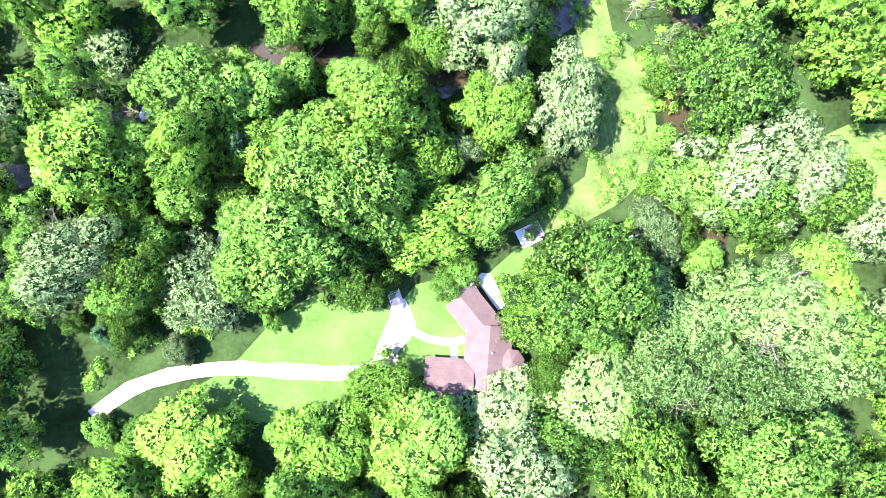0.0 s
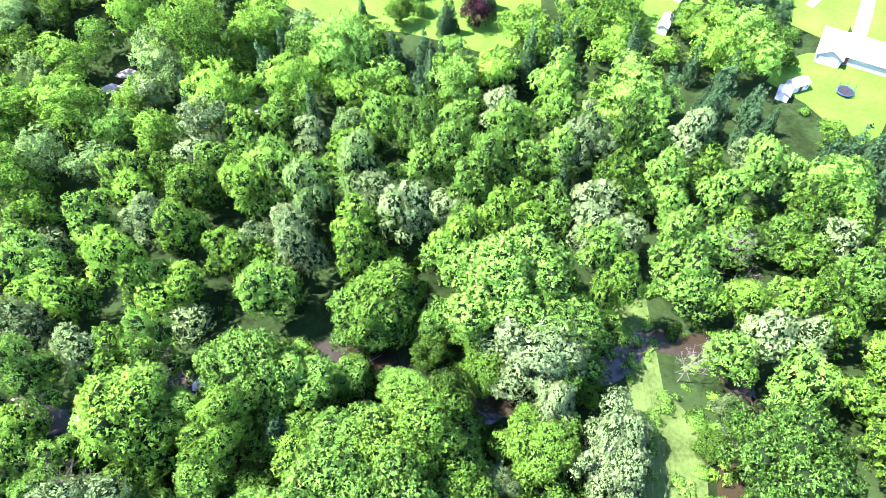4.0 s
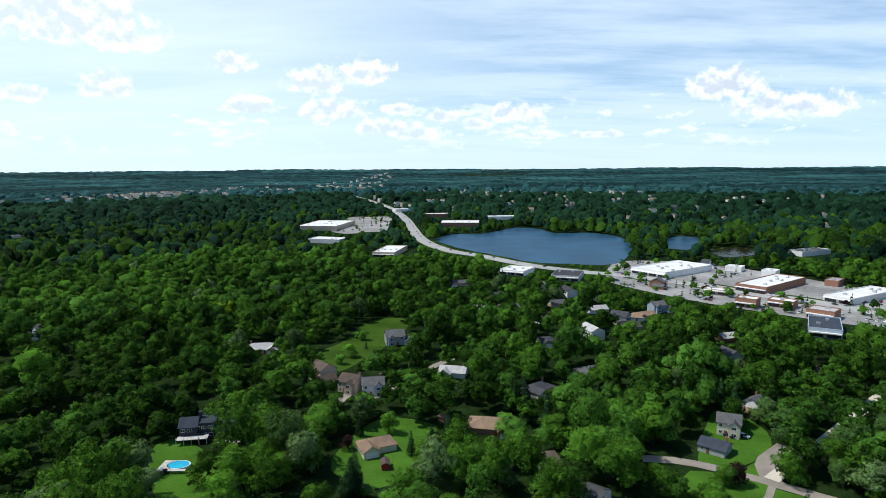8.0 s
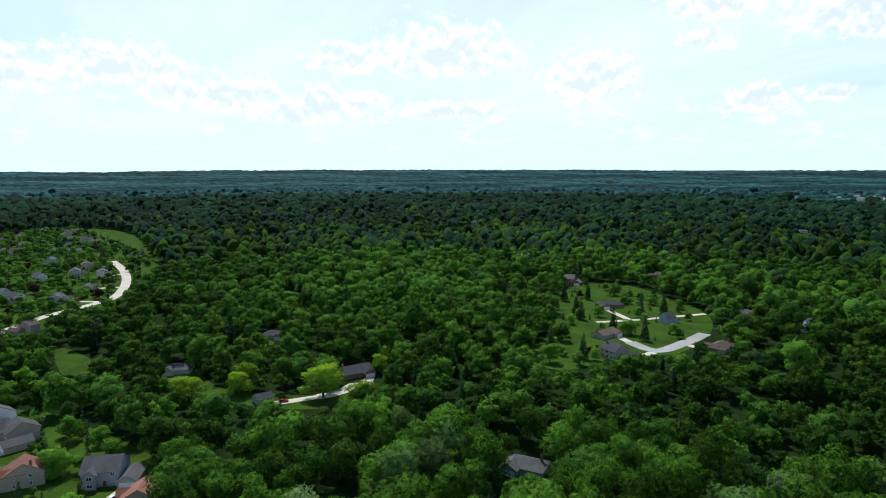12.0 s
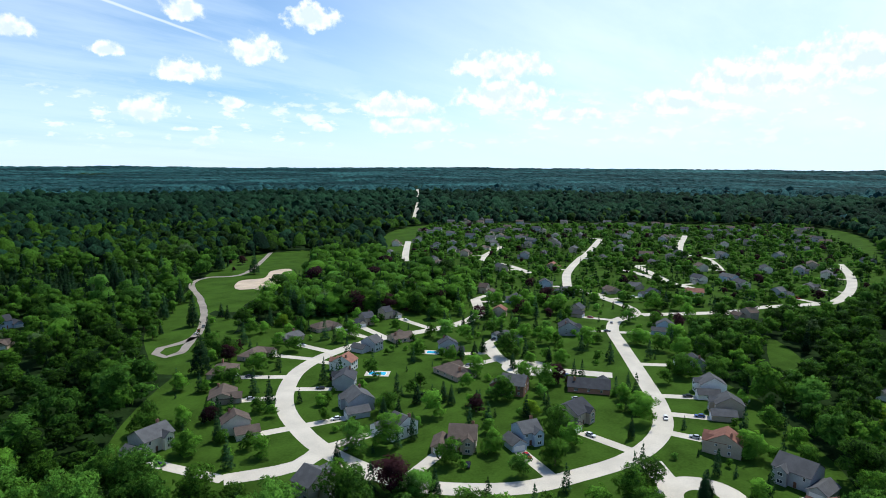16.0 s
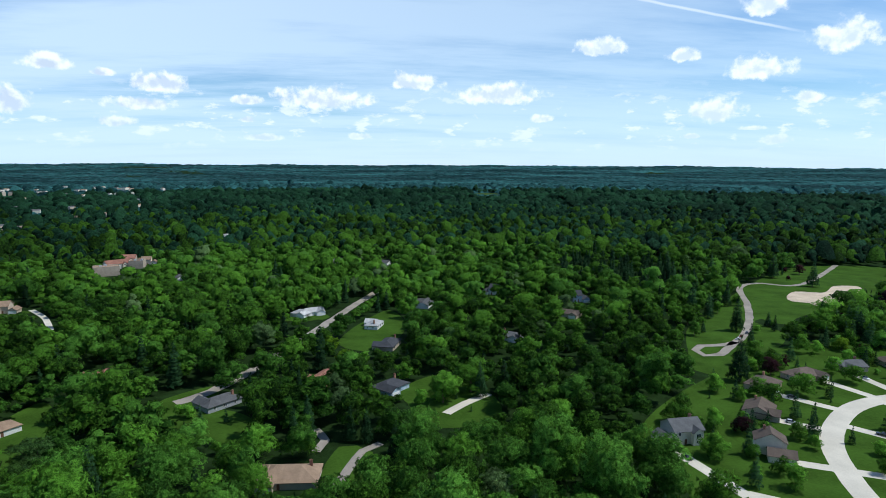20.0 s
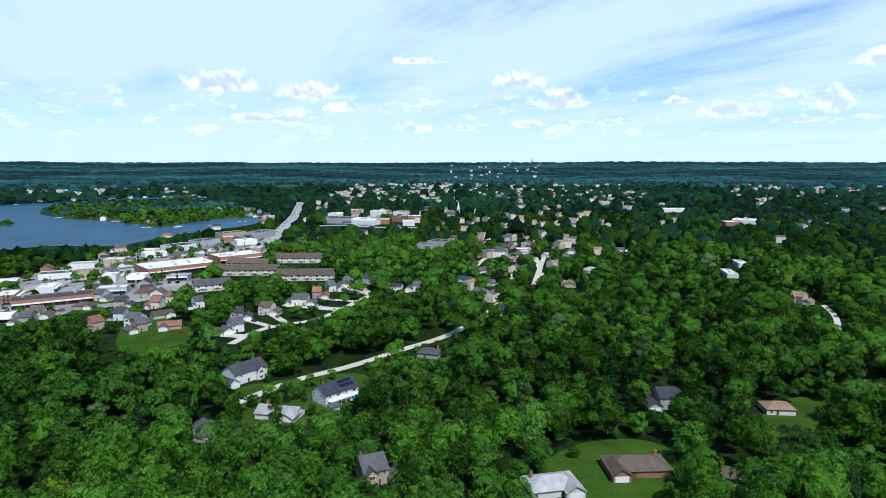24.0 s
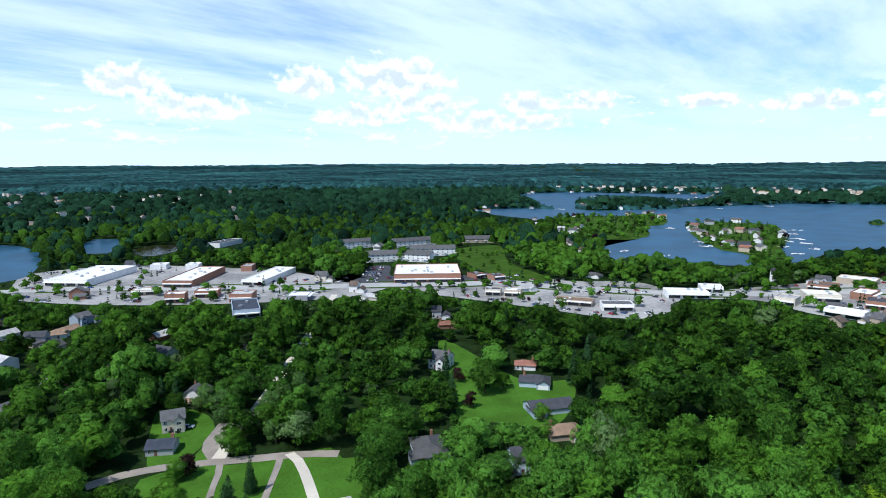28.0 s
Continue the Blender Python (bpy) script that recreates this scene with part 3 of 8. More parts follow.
LOOP_HOUSES = [
    (-216, -215, 37, 12, 10, 2, 'd', 'g'),
    (-198, -188, 62, 18, 12, 2, 'g', 'g'),
    (-190, -160, 77, 15, 11, 2, 'g', 'w'),
    (-297, -246, -21, 14, 11, 1, 'b', 't'),
    (-263, -181, -106, 20, 13, 1, 'b', 't'),
    (-259, -146, -75, 18, 12, 2, 'g', 'b'),
    (-285, -115, -68, 20, 13, 1, 'd', 'b'),
    (-242, -106, 170, 18, 12, 2, 'd', 't'),
    (-194, -133, 119, 17, 12, 2, 'b', 't'),
    (-212, -114, 149, 15, 10, 2, 'g', 'l'),
]
EAST_LOOP_HOUSES = [
    (-254, -45, 5, 15, 12, 2, 'r', 't'),
    (-241, -16, 74, 19, 12, 2, 'g', 'g'),
    (-290, -51, 23, 15, 12, 2, 'g', 't'),
    (-313, -63, 28, 15, 12, 2, 'g', 'w'),
    (-349, -82, 29, 15, 11, 2, 'd', 'g'),
    (-415, -116, 15, 14, 11, 2, 'g', 'l'),
    (-341, -193, 72, 15, 11, 1, 'g', 'g'),
    (-293, -206, -135, 13, 11, 2, 'd', 'g'),
    (-378, -169, -149, 18, 12, 2, 'd', 'g'),
    (-427, -185, -177, 14, 10, 2, 'd', 't'),
    (-392, -229, 20, 14, 10, 2, 'r', 't'),
]
UPPER_HOUSES = [
    (-437, -241, 35, 13, 10, 2, 'g', 'l'),
    (-497, -226, -117, 15, 11, 1, 'g', 'g'),
    (-512, -253, -148, 13, 10, 2, 'g', 'l'),
    (-491, -80, -35, 14, 10, 2, 'b', 't'),
    (-136, -148, -92, 15, 12, 2, 'g', 't'),
    (-211, -8, -16, 15, 12, 2, 'r', 't'),
    (-525, -160, 55, 14, 10, 2, 'd', 'g'),
    (-597, -71, 148, 14, 10, 2, 'g', 'g'),
    (-458, -281, 103, 14, 10, 2, 'b', 't'),
]
WEST_HOUSES = [
    (-323, 332, -97, 13, 10, 2, 'd', 'g'),
    (-384, 328, 79, 20, 11, 1, 'd', 'b'),
    (-478, 363, 44, 16, 12, 2, 'g', 'b'),
    (-316, 267, 105, 17, 10, 1, 'b', 't'),
    (-274, 242, -175, 18, 12, 2, 'd', 't'),
    (-261, 310, -71, 18, 11, 1, 'b', 't'),
    (-313, 95, 97, 17, 12, 1, 'd', 'b'),
    (-183, 120, 38, 15, 10, 1, 'g', 'g'),
    (-294, 44, 100, 8, 7, 1, 'd', 'g'),
]
VILLAGE_HOUSES = [
    (501, 40, -110, 14, 11, 2, 'g', 't'),
    (514, 29, -111, 14, 11, 2, 'b', 'c'),
    (460, 1, -65, 14, 11, 2, 'r', 't'),
    (482, -16, -117, 13, 11, 2, 'd', 'w'),
    (441, -24, -73, 13, 11, 2, 'g', 't'),
    (507, -42, -120, 13, 11, 2, 'r', 'c'),
    (437, -45, -99, 14, 10, 1, 'r', 't'),
    (492, -68, -80, 13, 10, 2, 'g', 'w'),
    (409, -78, -82, 14, 11, 2, 'g', 'w'),
    (440, -92, -107, 15, 11, 2, 'd', 'g'),
]
TERRACE_HOUSES = [
    (444, -114, -128, 15, 11, 2, 'b', 'c'),
    (464, -137, -127, 14, 11, 2, 'g', 'w'),
    (458, -146, -120, 13, 11, 2, 'g', 'c'),
    (477, -163, -116, 13, 11, 2, 'r', 't'),
    (498, -181, -86, 13, 11, 2, 'g', 'w'),
    (510, -196, -92, 14, 11, 2, 'g', 'c'),
    (514, -217, -137, 14, 11, 2, 'd', 'g'),
    (477, -229, -131, 12, 10, 1, 'd', 'w'),
    (462, -240, -129, 14, 10, 2, 'g', 'w'),
    (355, -256, 124, 12, 10, 2, 'd', 'g'),
]
STREET_HOUSES = [
    (258, 157, -60, 15, 10, 1, 'd', 'l'),
    (234, 135, -36, 20, 11, 1, 'd', 'l'),
    (215, 117, -38, 14, 10, 1, 't', 't'),
    (276, 174, -59, 11, 8, 1, 'r', 'w'),
    (333, 281, -51, 13, 10, 2, 'd', 'g'),
    (314, 260, -43, 12, 8, 1, 'r', 'b'),
    (169, 149, -127, 18, 12, 1, 'g', 'l'),
    (250, 211, -74, 10, 12, 2, 'g', 'w'),
    (139, 266, 41, 11, 10, 2, 'g', 'w'),
    (138, 439, -22, 12, 9, 1, 't', 'w'),
    (125, 432, -37, 12, 9, 2, 'd', 'g'),
]
LANE_HOUSES = [
    (123, -189, -157, 10, 8, 1, 'b', 'w'),
    (147, -165, -117, 22, 12, 1, 'b', 'b'),
    (72, -281, 46, 17, 10, 1, 'g', 'g'),
    (27, -309, 66, 16, 10, 1, 'r', 'b'),
    (-6, -294, -133, 16, 11, 1, 'd', 'l'),
    (184, -220, -115, 17, 11, 2, 'd', 'g'),
    (141, -320, -125, 16, 10, 1, 'r', 'b'),
    (31, -209, 177, 21, 13, 1, 't', 't'),
    (-7, -366, 72, 18, 10, 1, 'd', 't'),
    (-163, -481, 178, 15, 11, 2, 'd', 'l'),
    (2, -413, 72, 14, 9, 1, 'w', 'w'),
]
FOREST_HOUSES = [
    (153, -259, -125, 12, 9, 1, 't', 'w'),
    (271, -671, -138, 30, 12, 2, 'r', 'c'),
    (268, -711, -171, 22, 12, 2, 'r', 't'),
    (184, -604, -139, 14, 10, 1, 'g', 'w'),
    (189, -84, -96, 15, 12, 2, 'g', 't'),
    (253, -36, 59, 13, 10, 1, 'g', 'g'),
    (249, -49, 80, 4, 4, 1, 'b', 'b'),
    (-37, -472, 71, 18, 10, 1, 'g', 'w'),
    (152, -130, -108, 18, 11, 1, 'w', 'w'),
    (245, -700, -170, 16, 10, 2, 't', 'c'),
    (409, -366, 139, 14, 10, 1, 't', 't'),
]
NORTH_HOUSES = [
    (-27, 233, 24, 14, 9, 1, 't', 'c'),
    (20, 251, -11, 19.8049, 12, 1, 't', 'b'),
    (48, 196, -39, 12.2357, 9, 1, 'd', 'w'),
    (69, 180, -42, 14.7914, 11, 1, 'w', 'w'),
    (105, 230, -42, 10.0258, 9, 1, 'k', 'g'),
    (118, 247, -25, 8.93643, 9, 2, 'g', 'c'),
    (138, 264, -27, 9.34169, 10, 1, 't', 't'),
    (114, 145, -30, 19.5987, 11, 1, 'w', 'g'),
]
NORTH_COTTAGES = [
    (-62, 316, -48, 17.9641, 10, 2, 'b', 't'),
    (-46, 299, -26, 10.1874, 10, 2, 'b', 't'),
    (-35, 295, 9, 10.7064, 9, 2, 'g', 'w'),
    (-28, 383, 12, 17.9437, 11, 2, 'g', 'g'),
    (-110, 366, 6, 20.1301, 11, 1, 'w', 't'),
    (5, 321, -13, 13.9792, 10, 1, 'w', 'w'),
    (46, 294, 42, 14.9907, 10, 1, 'd', 'g'),
    (37, 218, 29, 8.16068, 10, 1, 'b', 't'),
]
NORTH_BUNGALOWS = [
    (66, 378, 14, 15.0864, 10, 1, 'd', 'g'),
    (78, 320, 21, 15.8831, 10, 1, 'g', 'w'),
    (125, 429, 14, 12.9558, 10, 1, 'g', 't'),
    (145, 444, 23, 17.4588, 9, 1, 't', 't'),
    (165, 465, 18, 17.3997, 9, 2, 'g', 'l'),
    (196, 317, -68, 10.3072, 10, 1, 'b', 't'),
    (14, 574, 16, 18.7996, 10, 1, 'g', 't'),
    (179, 117, -43, 15.6255, 10, 2, 'd', 'l'),
    (313, -63, -67, 24.8669, 12, 2, 'd', 'w'),
    (258, -68, -132, 18.4457, 10, 1, 'w', 'w'),
]
SOLAR = (265, -96, -76, 18, 11, 'k', 'w')
# stores: x, y, facing, width, depth, height, wall, roof, roof units, label
BLOCKS = [
    (238, 642, -55, 42, 78, 6, 'w', 'm', 9, 'large white-roofed store with a red entrance front'),
    (298, 558, -52, 27, 78, 6, 'b', 'm', 6, 'brick shop row with a ribbed pale roof'),
    (346, 507, -60, 22, 72, 5, 'w', 'm', 5, 'low white shop row with parking'),
    (445, 393, -48, 62, 56, 8, 'b', 'm', 10, 'supermarket with white roof over a brick base'),
    (-215, 1150, -8, 72, 120, 8, 't', 'm', 8, 'very large store with a white roof'),
    (-68, 794, -10, 28, 70, 6, 't', 'm', 5, 'pale shop by the main road'),
    (32, 1180, -4, 72, 60, 7, 'b', 'm', 5, 'long brick shop row by the lake'),
    (76, 639, -29, 28, 30, 5, 'w', 'm', 3, 'small white shop below the lake road'),
    (123, 609, -20, 27, 34, 5, 'g', 'd', 2, 'dark-roofed shop beside the main road'),
    (253, 404, -30, 19, 38, 6, 'l', 'k', 2, 'workshop with a blue-grey roof'),
    (674, -79, -79, 68, 45, 7, 'b', 'm', 6, 'brick store with a broad white roof'),
    (709, -145, -79, 50, 35, 7, 'b', 'm', 6, 'brick commercial building with white roof'),
    (511, 169, -57, 33, 18, 5, 'w', 'm', 3, 'low white shop with flat roof'),
    (119, 1306, 8, 66, 30, 7, 'w', 'm', 4, 'white shop beyond the lake'),
    (-14, 1389, 10, 63, 30, 7, 'b', 'm', 3, 'brick shop on the main road'),
    (-171, 920, -18, 51, 30, 6, 'w', 'm', 3, 'white shop at the wood edge'),
    (-99, 1571, 18, 51, 30, 6, 'w', 'm', 3, 'white shop far along the road'),
    (-1379, 2120, -2, 214, 60, 9, 'b', 'm', 4, 'distant brick plant with a white roof'),
    (451, 762, 25, 53, 20, 6, 'w', 'g', 2, 'white apartment block among trees'),
    (673, -999, -151, 37, 40, 7, 'w', 'm', 4, 'distant white school building'),
]
# flats: x, y, facing, width, depth, storeys, roof, wall
FLATS = [
    (487, 497, -35, 41, 14, 3, 'g', 'w'),
    (512, 466, -68, 33, 14, 3, 'g', 'w'),
    (594, 555, -23, 49, 13, 3, 'g', 'w'),
    (545, 604, -21, 43, 13, 3, 'g', 'w'),
    (617, 546, -25, 32, 13, 3, 'g', 'w'),
    (685, 512, -43, 43, 14, 2, 'g', 't'),
    (557, 483, -47, 53, 13, 3, 'g', 'w'),
    (553, -92, -92, 29, 14, 2, 'g', 'c'),
    (610, -135, -119, 62, 15, 2, 'b', 'c'),
    (557, -176, -118, 51, 16, 2, 'b', 'c'),
    (657, -202, -120, 54, 16, 2, 'b', 'c'),
    (650, -148, -129, 48, 14, 2, 'b', 'c'),
]
SPECIMENS_J = [
    ('bright', 322.3, 240.7, 17, 16),
    ('bright', 261.0, 184.7, 17, 17),
    ('broad', 354.0, 239.8, 16, 14),
    ('conifer', 268.5, 141.3, 20, 8),
    ('conifer', 291.8, 145.5, 20, 8),
    ('conifer', 209.7, 170.8, 18, 8),
    ('bright', 180.2, 136.3, 15, 17),
    ('bright', 162.4, 112.8, 15, 17),
    ('broad', 221.6, 130.8, 8, 8),
    ('bright', 213.3, 121.8, 7, 7),
    ('broad', 249.1, 111.6, 15, 16),
]
SPECIMENS_H = [
    ('broad', -41.3, 185.2, 12, 11),
    ('conifer', -50.2, 178.3, 11, 5),
    ('conifer', -31.1, 195.3, 15, 11),
    ('bright', -9.0, 186.7, 12, 14),
    ('broad', -19.2, 180.8, 9, 10),
    ('broad', -50.8, 244.0, 15, 17),
    ('bright', -62.1, 222.7, 14, 10),
    ('broad', -52.9, 215.0, 13, 12),
    ('conifer', 11.2, 168.7, 13, 7),
    ('conifer', 0.0, 156.7, 11, 7),
    ('bright', -13.5, 282.4, 14, 14),
    ('bright', -34.6, 264.7, 12, 10),
    ('conifer', 19.4, 283.7, 17, 6),
    ('conifer', 31.8, 269.9, 16, 6),
    ('conifer', 1.9, 251.1, 9, 5),
    ('broad', -4.7, 242.0, 5, 6),
    ('bright', -54.0, 142.2, 14, 12),
    ('willow', -75.8, 176.7, 12, 13),
    ('willow', -101.5, 194.1, 13, 14),
    ('willow', -115.3, 211.6, 13, 13),
]
SPECIMENS_I = [
    ('conifer', -278.2, -562.4, 21, 9),
    ('conifer', -282.1, -537.6, 20, 9),
    ('conifer', -260.2, -477.3, 20, 9),
    ('conifer', -307.9, -533.3, 21, 9),
    ('conifer', -272.1, -451.5, 20, 9),
    ('conifer', -237.5, -416.1, 19, 9),
    ('conifer', -227.5, -348.5, 14, 7),
    ('bright', -20.6, -339.0, 14, 16),
    ('oak', -43.1, -362.2, 14, 16),
    ('bright', -61.6, -379.8, 14, 14),
    ('conifer', -48.3, -280.3, 17, 9),
    ('conifer', -60.3, -282.7, 17, 9),
    ('oak', 121.3, -223.2, 14, 15),
    ('oak', 99.7, -208.6, 14, 15),
    ('bright', 69.8, -232.2, 14, 14),
    ('bright', 14.0, -315.3, 14, 13),
    ('conifer', 35.3, -276.5, 19, 8),
    ('conifer', 28.1, -244.0, 18, 8),
]
SPECIMENS_F = [
    ('oak', 138.1, 238.5, 14, 14),
    ('oak', 156.7, 254.0, 14, 14),
    ('oak', 151.9, 221.7, 15, 15),
    ('oak', 172.3, 235.3, 14, 15),
    ('oak', 155.2, 201.9, 13, 13),
    ('oak', 132.8, 216.2, 12, 11),
    ('oak', 136.9, 201.7, 11, 10),
    ('oak', 137.0, 254.1, 14, 13),
    ('conifer', 87.6, 162.6, 13, 7),
    ('conifer', 96.6, 169.1, 14, 8),
    ('conifer', 108.8, 176.0, 13, 6),
    ('conifer', 80.9, 156.4, 11, 7),
    ('conifer', 48.3, 178.2, 5, 4.5),
    ('conifer', 51.6, 181.8, 5, 4.5),
    ('conifer', 54.7, 184.8, 5, 4.5),
    ('conifer', 58.0, 187.9, 5, 4.5),
    ('conifer', 10.4, 169.3, 13, 7),
]
SPECIMENS_G = [
    ('broad', 86.7, 187.0, 9, 9),
    ('broad', 35.8, 152.1, 12, 13),
    ('broad', 22.7, 152.2, 13, 12),
    ('bright', 34.6, 202.4, 12, 11),
    ('conifer', 37.1, 185.4, 11, 6),
    ('broad', 123.5, 254.2, 14, 14),
    ('broad', 21.1, 177.8, 9, 8),
    ('willow', 113.9, 291.5, 14, 12),
    ('conifer', 125.5, 271.7, 15, 8),
    ('conifer', 130.5, 268.0, 15, 8),
    ('broad', 1.6, 179.9, 11, 11),
    ('oak', 39.5, -9.3, 14, 16),
    ('oak', 52.5, -23.5, 14, 16),
    ('oak', 54.4, -9.5, 14, 14),
]
SPECIMENS_D = [
    ('broad', -83.5, 207.5, 13, 12),
    ('broad', -73.0, 207.4, 13, 11),
    ('broad', -58.7, 205.0, 13, 11),
    ('broad', -68.1, 217.1, 12, 10),
    ('broad', -39.8, 185.7, 10, 11),
    ('conifer', -31.3, 202.7, 14, 9),
    ('broad', -17.4, 181.8, 11, 11),
    ('broad', -8.8, 179.9, 11, 12),
    ('broad', -48.2, 257.8, 13, 13),
    ('broad', -34.4, 257.7, 11, 9),
    ('willow', 19.4, 204.7, 13, 12),
    ('broad', 44.4, 238.4, 13, 14),
    ('broad', 63.2, 238.3, 13, 14),
    ('broad', 79.6, 238.2, 13, 14),
    ('broad', 39.9, 169.2, 11, 11),
    ('broad', 50.4, 158.0, 12, 13),
    ('conifer', 64.5, 206.8, 13, 7),
    ('conifer', -5.0, 235.1, 9, 7),
]
SPECIMENS_E = [
    ('conifer', 22.2, 295.1, 15, 8),
    ('conifer', 37.3, 278.8, 15, 8),
    ('broad', -17.3, 295.4, 13, 14),
    ('broad', -88.2, 424.8, 14, 14),
    ('broad', 6.9, 243.2, 8, 9),
    ('bright', 27.0, 240.8, 11, 12),
    ('conifer', 67.2, 158.0, 11, 9),
    ('conifer', 94.8, 156.4, 14, 9),
    ('conifer', 86.1, 155.0, 12, 9),
    ('broad', 89.7, 195.1, 7, 9),
    ('broad', 120.7, 206.6, 12, 13),
    ('broad', 142.5, 216.1, 12, 13),
    ('maroon', 118.0, 292.9, 11, 9),
    ('maroon', -73.3, 234.9, 8, 6),
    ('broad', 69.2, 153.5, 10, 10),
]
SPECIMENS_A = [
    ('broad', 1.3, 15.8, 14, 17),
    ('broad', -13.9, 11.5, 12, 14),
    ('broad', 0.2, 26.1, 12, 12),
    ('broad', 16.1, -1.2, 13, 14),
    ('oak', 30.6, -0.2, 14, 16),
    ('oak', 33.0, -13.5, 15, 18),
    ('oak', 21.4, -15.7, 14, 17),
    ('oak', 48.2, -4.6, 14, 15),
    ('oak', 60.1, -16.0, 14, 18),
    ('oak', 45.1, -20.3, 14, 17),
    ('broad', 15.8, -10.6, 12, 10),
    ('broad', -24.0, -15.7, 14, 16),
    ('broad', -11.7, -17.2, 13, 14),
    ('willow', 5.6, -17.7, 9, 13),
    ('broad', -13.1, -8.2, 10, 12),
    ('broad', -44.0, -10.9, 13, 16),
    ('broad', 15.2, 33.8, 13, 14),
]
SPECIMENS_B = [
    ('willow', 27.7, 33.3, 14, 16),
    ('willow', -39.0, 13.6, 12, 16),
    ('willow', -54.1, 41.9, 12, 13),
    ('bright', 49.2, 80.0, 13, 12),
    ('conifer', 12.7, 164.0, 14, 6),
    ('conifer', 1.6, 156.5, 11, 6),
    ('conifer', -48.3, 177.2, 11, 5),
    ('broad', -40.5, 185.8, 11, 12),
    ('broad', -9.0, 178.7, 11, 14),
    ('broad', -50.5, 145.4, 15, 14),
    ('conifer', 94.9, 168.4, 12, 8),
    ('conifer', 83.7, 165.3, 11, 7),
    ('broad', 86.1, 190.7, 8, 9),
]
SPECIMENS_C = [
    ('conifer', -209.0, -42.7, 11, 7),
    ('yellow', -117.1, 171.7, 8, 7),
    ('bright', -151.7, -124.1, 9, 12),
    ('conifer', -109.0, -181.3, 11, 7),
    ('yellow', -238.3, -123.1, 8, 9),
    ('broad', -201.6, -93.3, 12, 11),
    ('maroon', -227.2, -144.5, 8, 8),
    ('conifer', 234.3, 194.9, 20, 7),
    ('conifer', 265.5, 135.2, 19, 8),
    ('broad', 232.6, 169.1, 17, 14),
]
SPECIMENS_K = [
    ('yellow', -311.0, 11.2, 13, 14),
    ('yellow', -308.6, 34.8, 13, 14),
    ('yellow', -443.1, 100.8, 11, 12),
    ('yellow', -581.5, 22.9, 11, 13),
    ('yellow', -275.4, -332.7, 9, 10),
    ('conifer', -374.3, 287.9, 16, 8),
    ('conifer', -360.2, 281.3, 16, 8),
    ('conifer', -328.6, 284.5, 16, 8),
    ('conifer', -296.2, 282.5, 16, 8),
    ('conifer', -352.0, 330.3, 16, 8),
    ('conifer', -347.7, 349.4, 16, 8),
    ('conifer', -413.7, 329.5, 16, 8),
    ('conifer', -305.3, 216.1, 16, 8),
    ('conifer', -417.9, 308.6, 16, 8),
    ('conifer', -282.4, 223.0, 16, 8),
    ('yellow', -286.9, 71.2, 18, 20),
    ('yellow', -266.8, 83.8, 14, 15),
    ('yellow', -314.6, 39.6, 16, 17),
    ('yellow', -309.9, 109.3, 11, 12),
    ('yellow', -449.7, 130.1, 11, 12),
    ('broad', -312.2, 283.2, 12, 12),
    ('broad', -318.9, 234.8, 12, 12),
    ('broad', -417.1, 361.5, 12, 12),
    ('broad', -377.9, 263.0, 12, 12),
    ('broad', -285.0, 201.6, 12, 12),
]
SPECIMENS_M = [
    ('conifer', -211.3, -42.6, 10, 6),
    ('conifer', -221.5, -164.6, 10, 6),
    ('conifer', -218.8, -171.6, 10, 6),
    ('conifer', -228.8, -163.8, 10, 6),
    ('conifer', -227.4, -158.3, 10, 6),
    ('conifer', -196.4, -172.7, 10, 6),
    ('conifer', -198.8, -166.2, 10, 6),
    ('conifer', -289.6, -160.8, 10, 6),
    ('conifer', -294.7, -188.9, 10, 6),
    ('conifer', -305.6, -190.0, 10, 6),
    ('conifer', -287.4, -193.5, 10, 6),
    ('conifer', -310.0, -149.1, 10, 6),
    ('conifer', -258.7, -342.8, 10, 6),
    ('conifer', -266.7, -390.6, 10, 6),
    ('conifer', -153.8, -158.0, 10, 6),
    ('conifer', -158.2, -116.6, 10, 6),
]
SPECIMENS_L = [
    ('conifer', -265.8, -529.5, 24, 13),
    ('conifer', -249.4, -476.2, 24, 13),
    ('conifer', -229.0, -424.0, 24, 13),
    ('conifer', -322.8, -565.5, 24, 13),
    ('conifer', -306.9, -516.2, 24, 13),
    ('conifer', -290.3, -590.6, 24, 13),
    ('conifer', -238.4, -381.8, 24, 13),
    ('conifer', -184.0, -289.3, 24, 13),
    ('conifer', -385.8, -563.8, 24, 13),
    ('conifer', -394.9, -519.0, 24, 13),
    ('broad', -29.9, -275.4, 17, 17),
    ('broad', -44.9, -287.4, 17, 17),
    ('broad', -73.1, -234.6, 17, 17),
    ('broad', -214.1, -400.9, 17, 17),
    ('broad', -140.5, -323.8, 17, 17),
]
SPECIMENS_N = [  # between the terrace and the house with solar panels
    ('broad', 357, -81, 15, 11), ('conifer', 358, -90, 16, 7), ('broad', 360, -100, 16, 12), ('conifer', 362, -110, 15, 7), ('broad', 364, -120, 16, 12), ('broad', 363, -132, 15, 12),
    ('conifer', 366, -142, 15, 7), ('broad', 361, -150, 16, 13), ('broad', 358, -162, 16, 12), ('broad', 327, -113, 12, 10), ('bright', 309, -84, 14, 12), ('broad', 249, -64, 11, 9),
    ('broad', 297, -50, 11, 9), ('broad', 297, -142, 14, 11), ('bright', 286, -79, 6, 7), ('broad', 263, -50, 11, 9), ('broad', 249, -104, 10, 9),
]
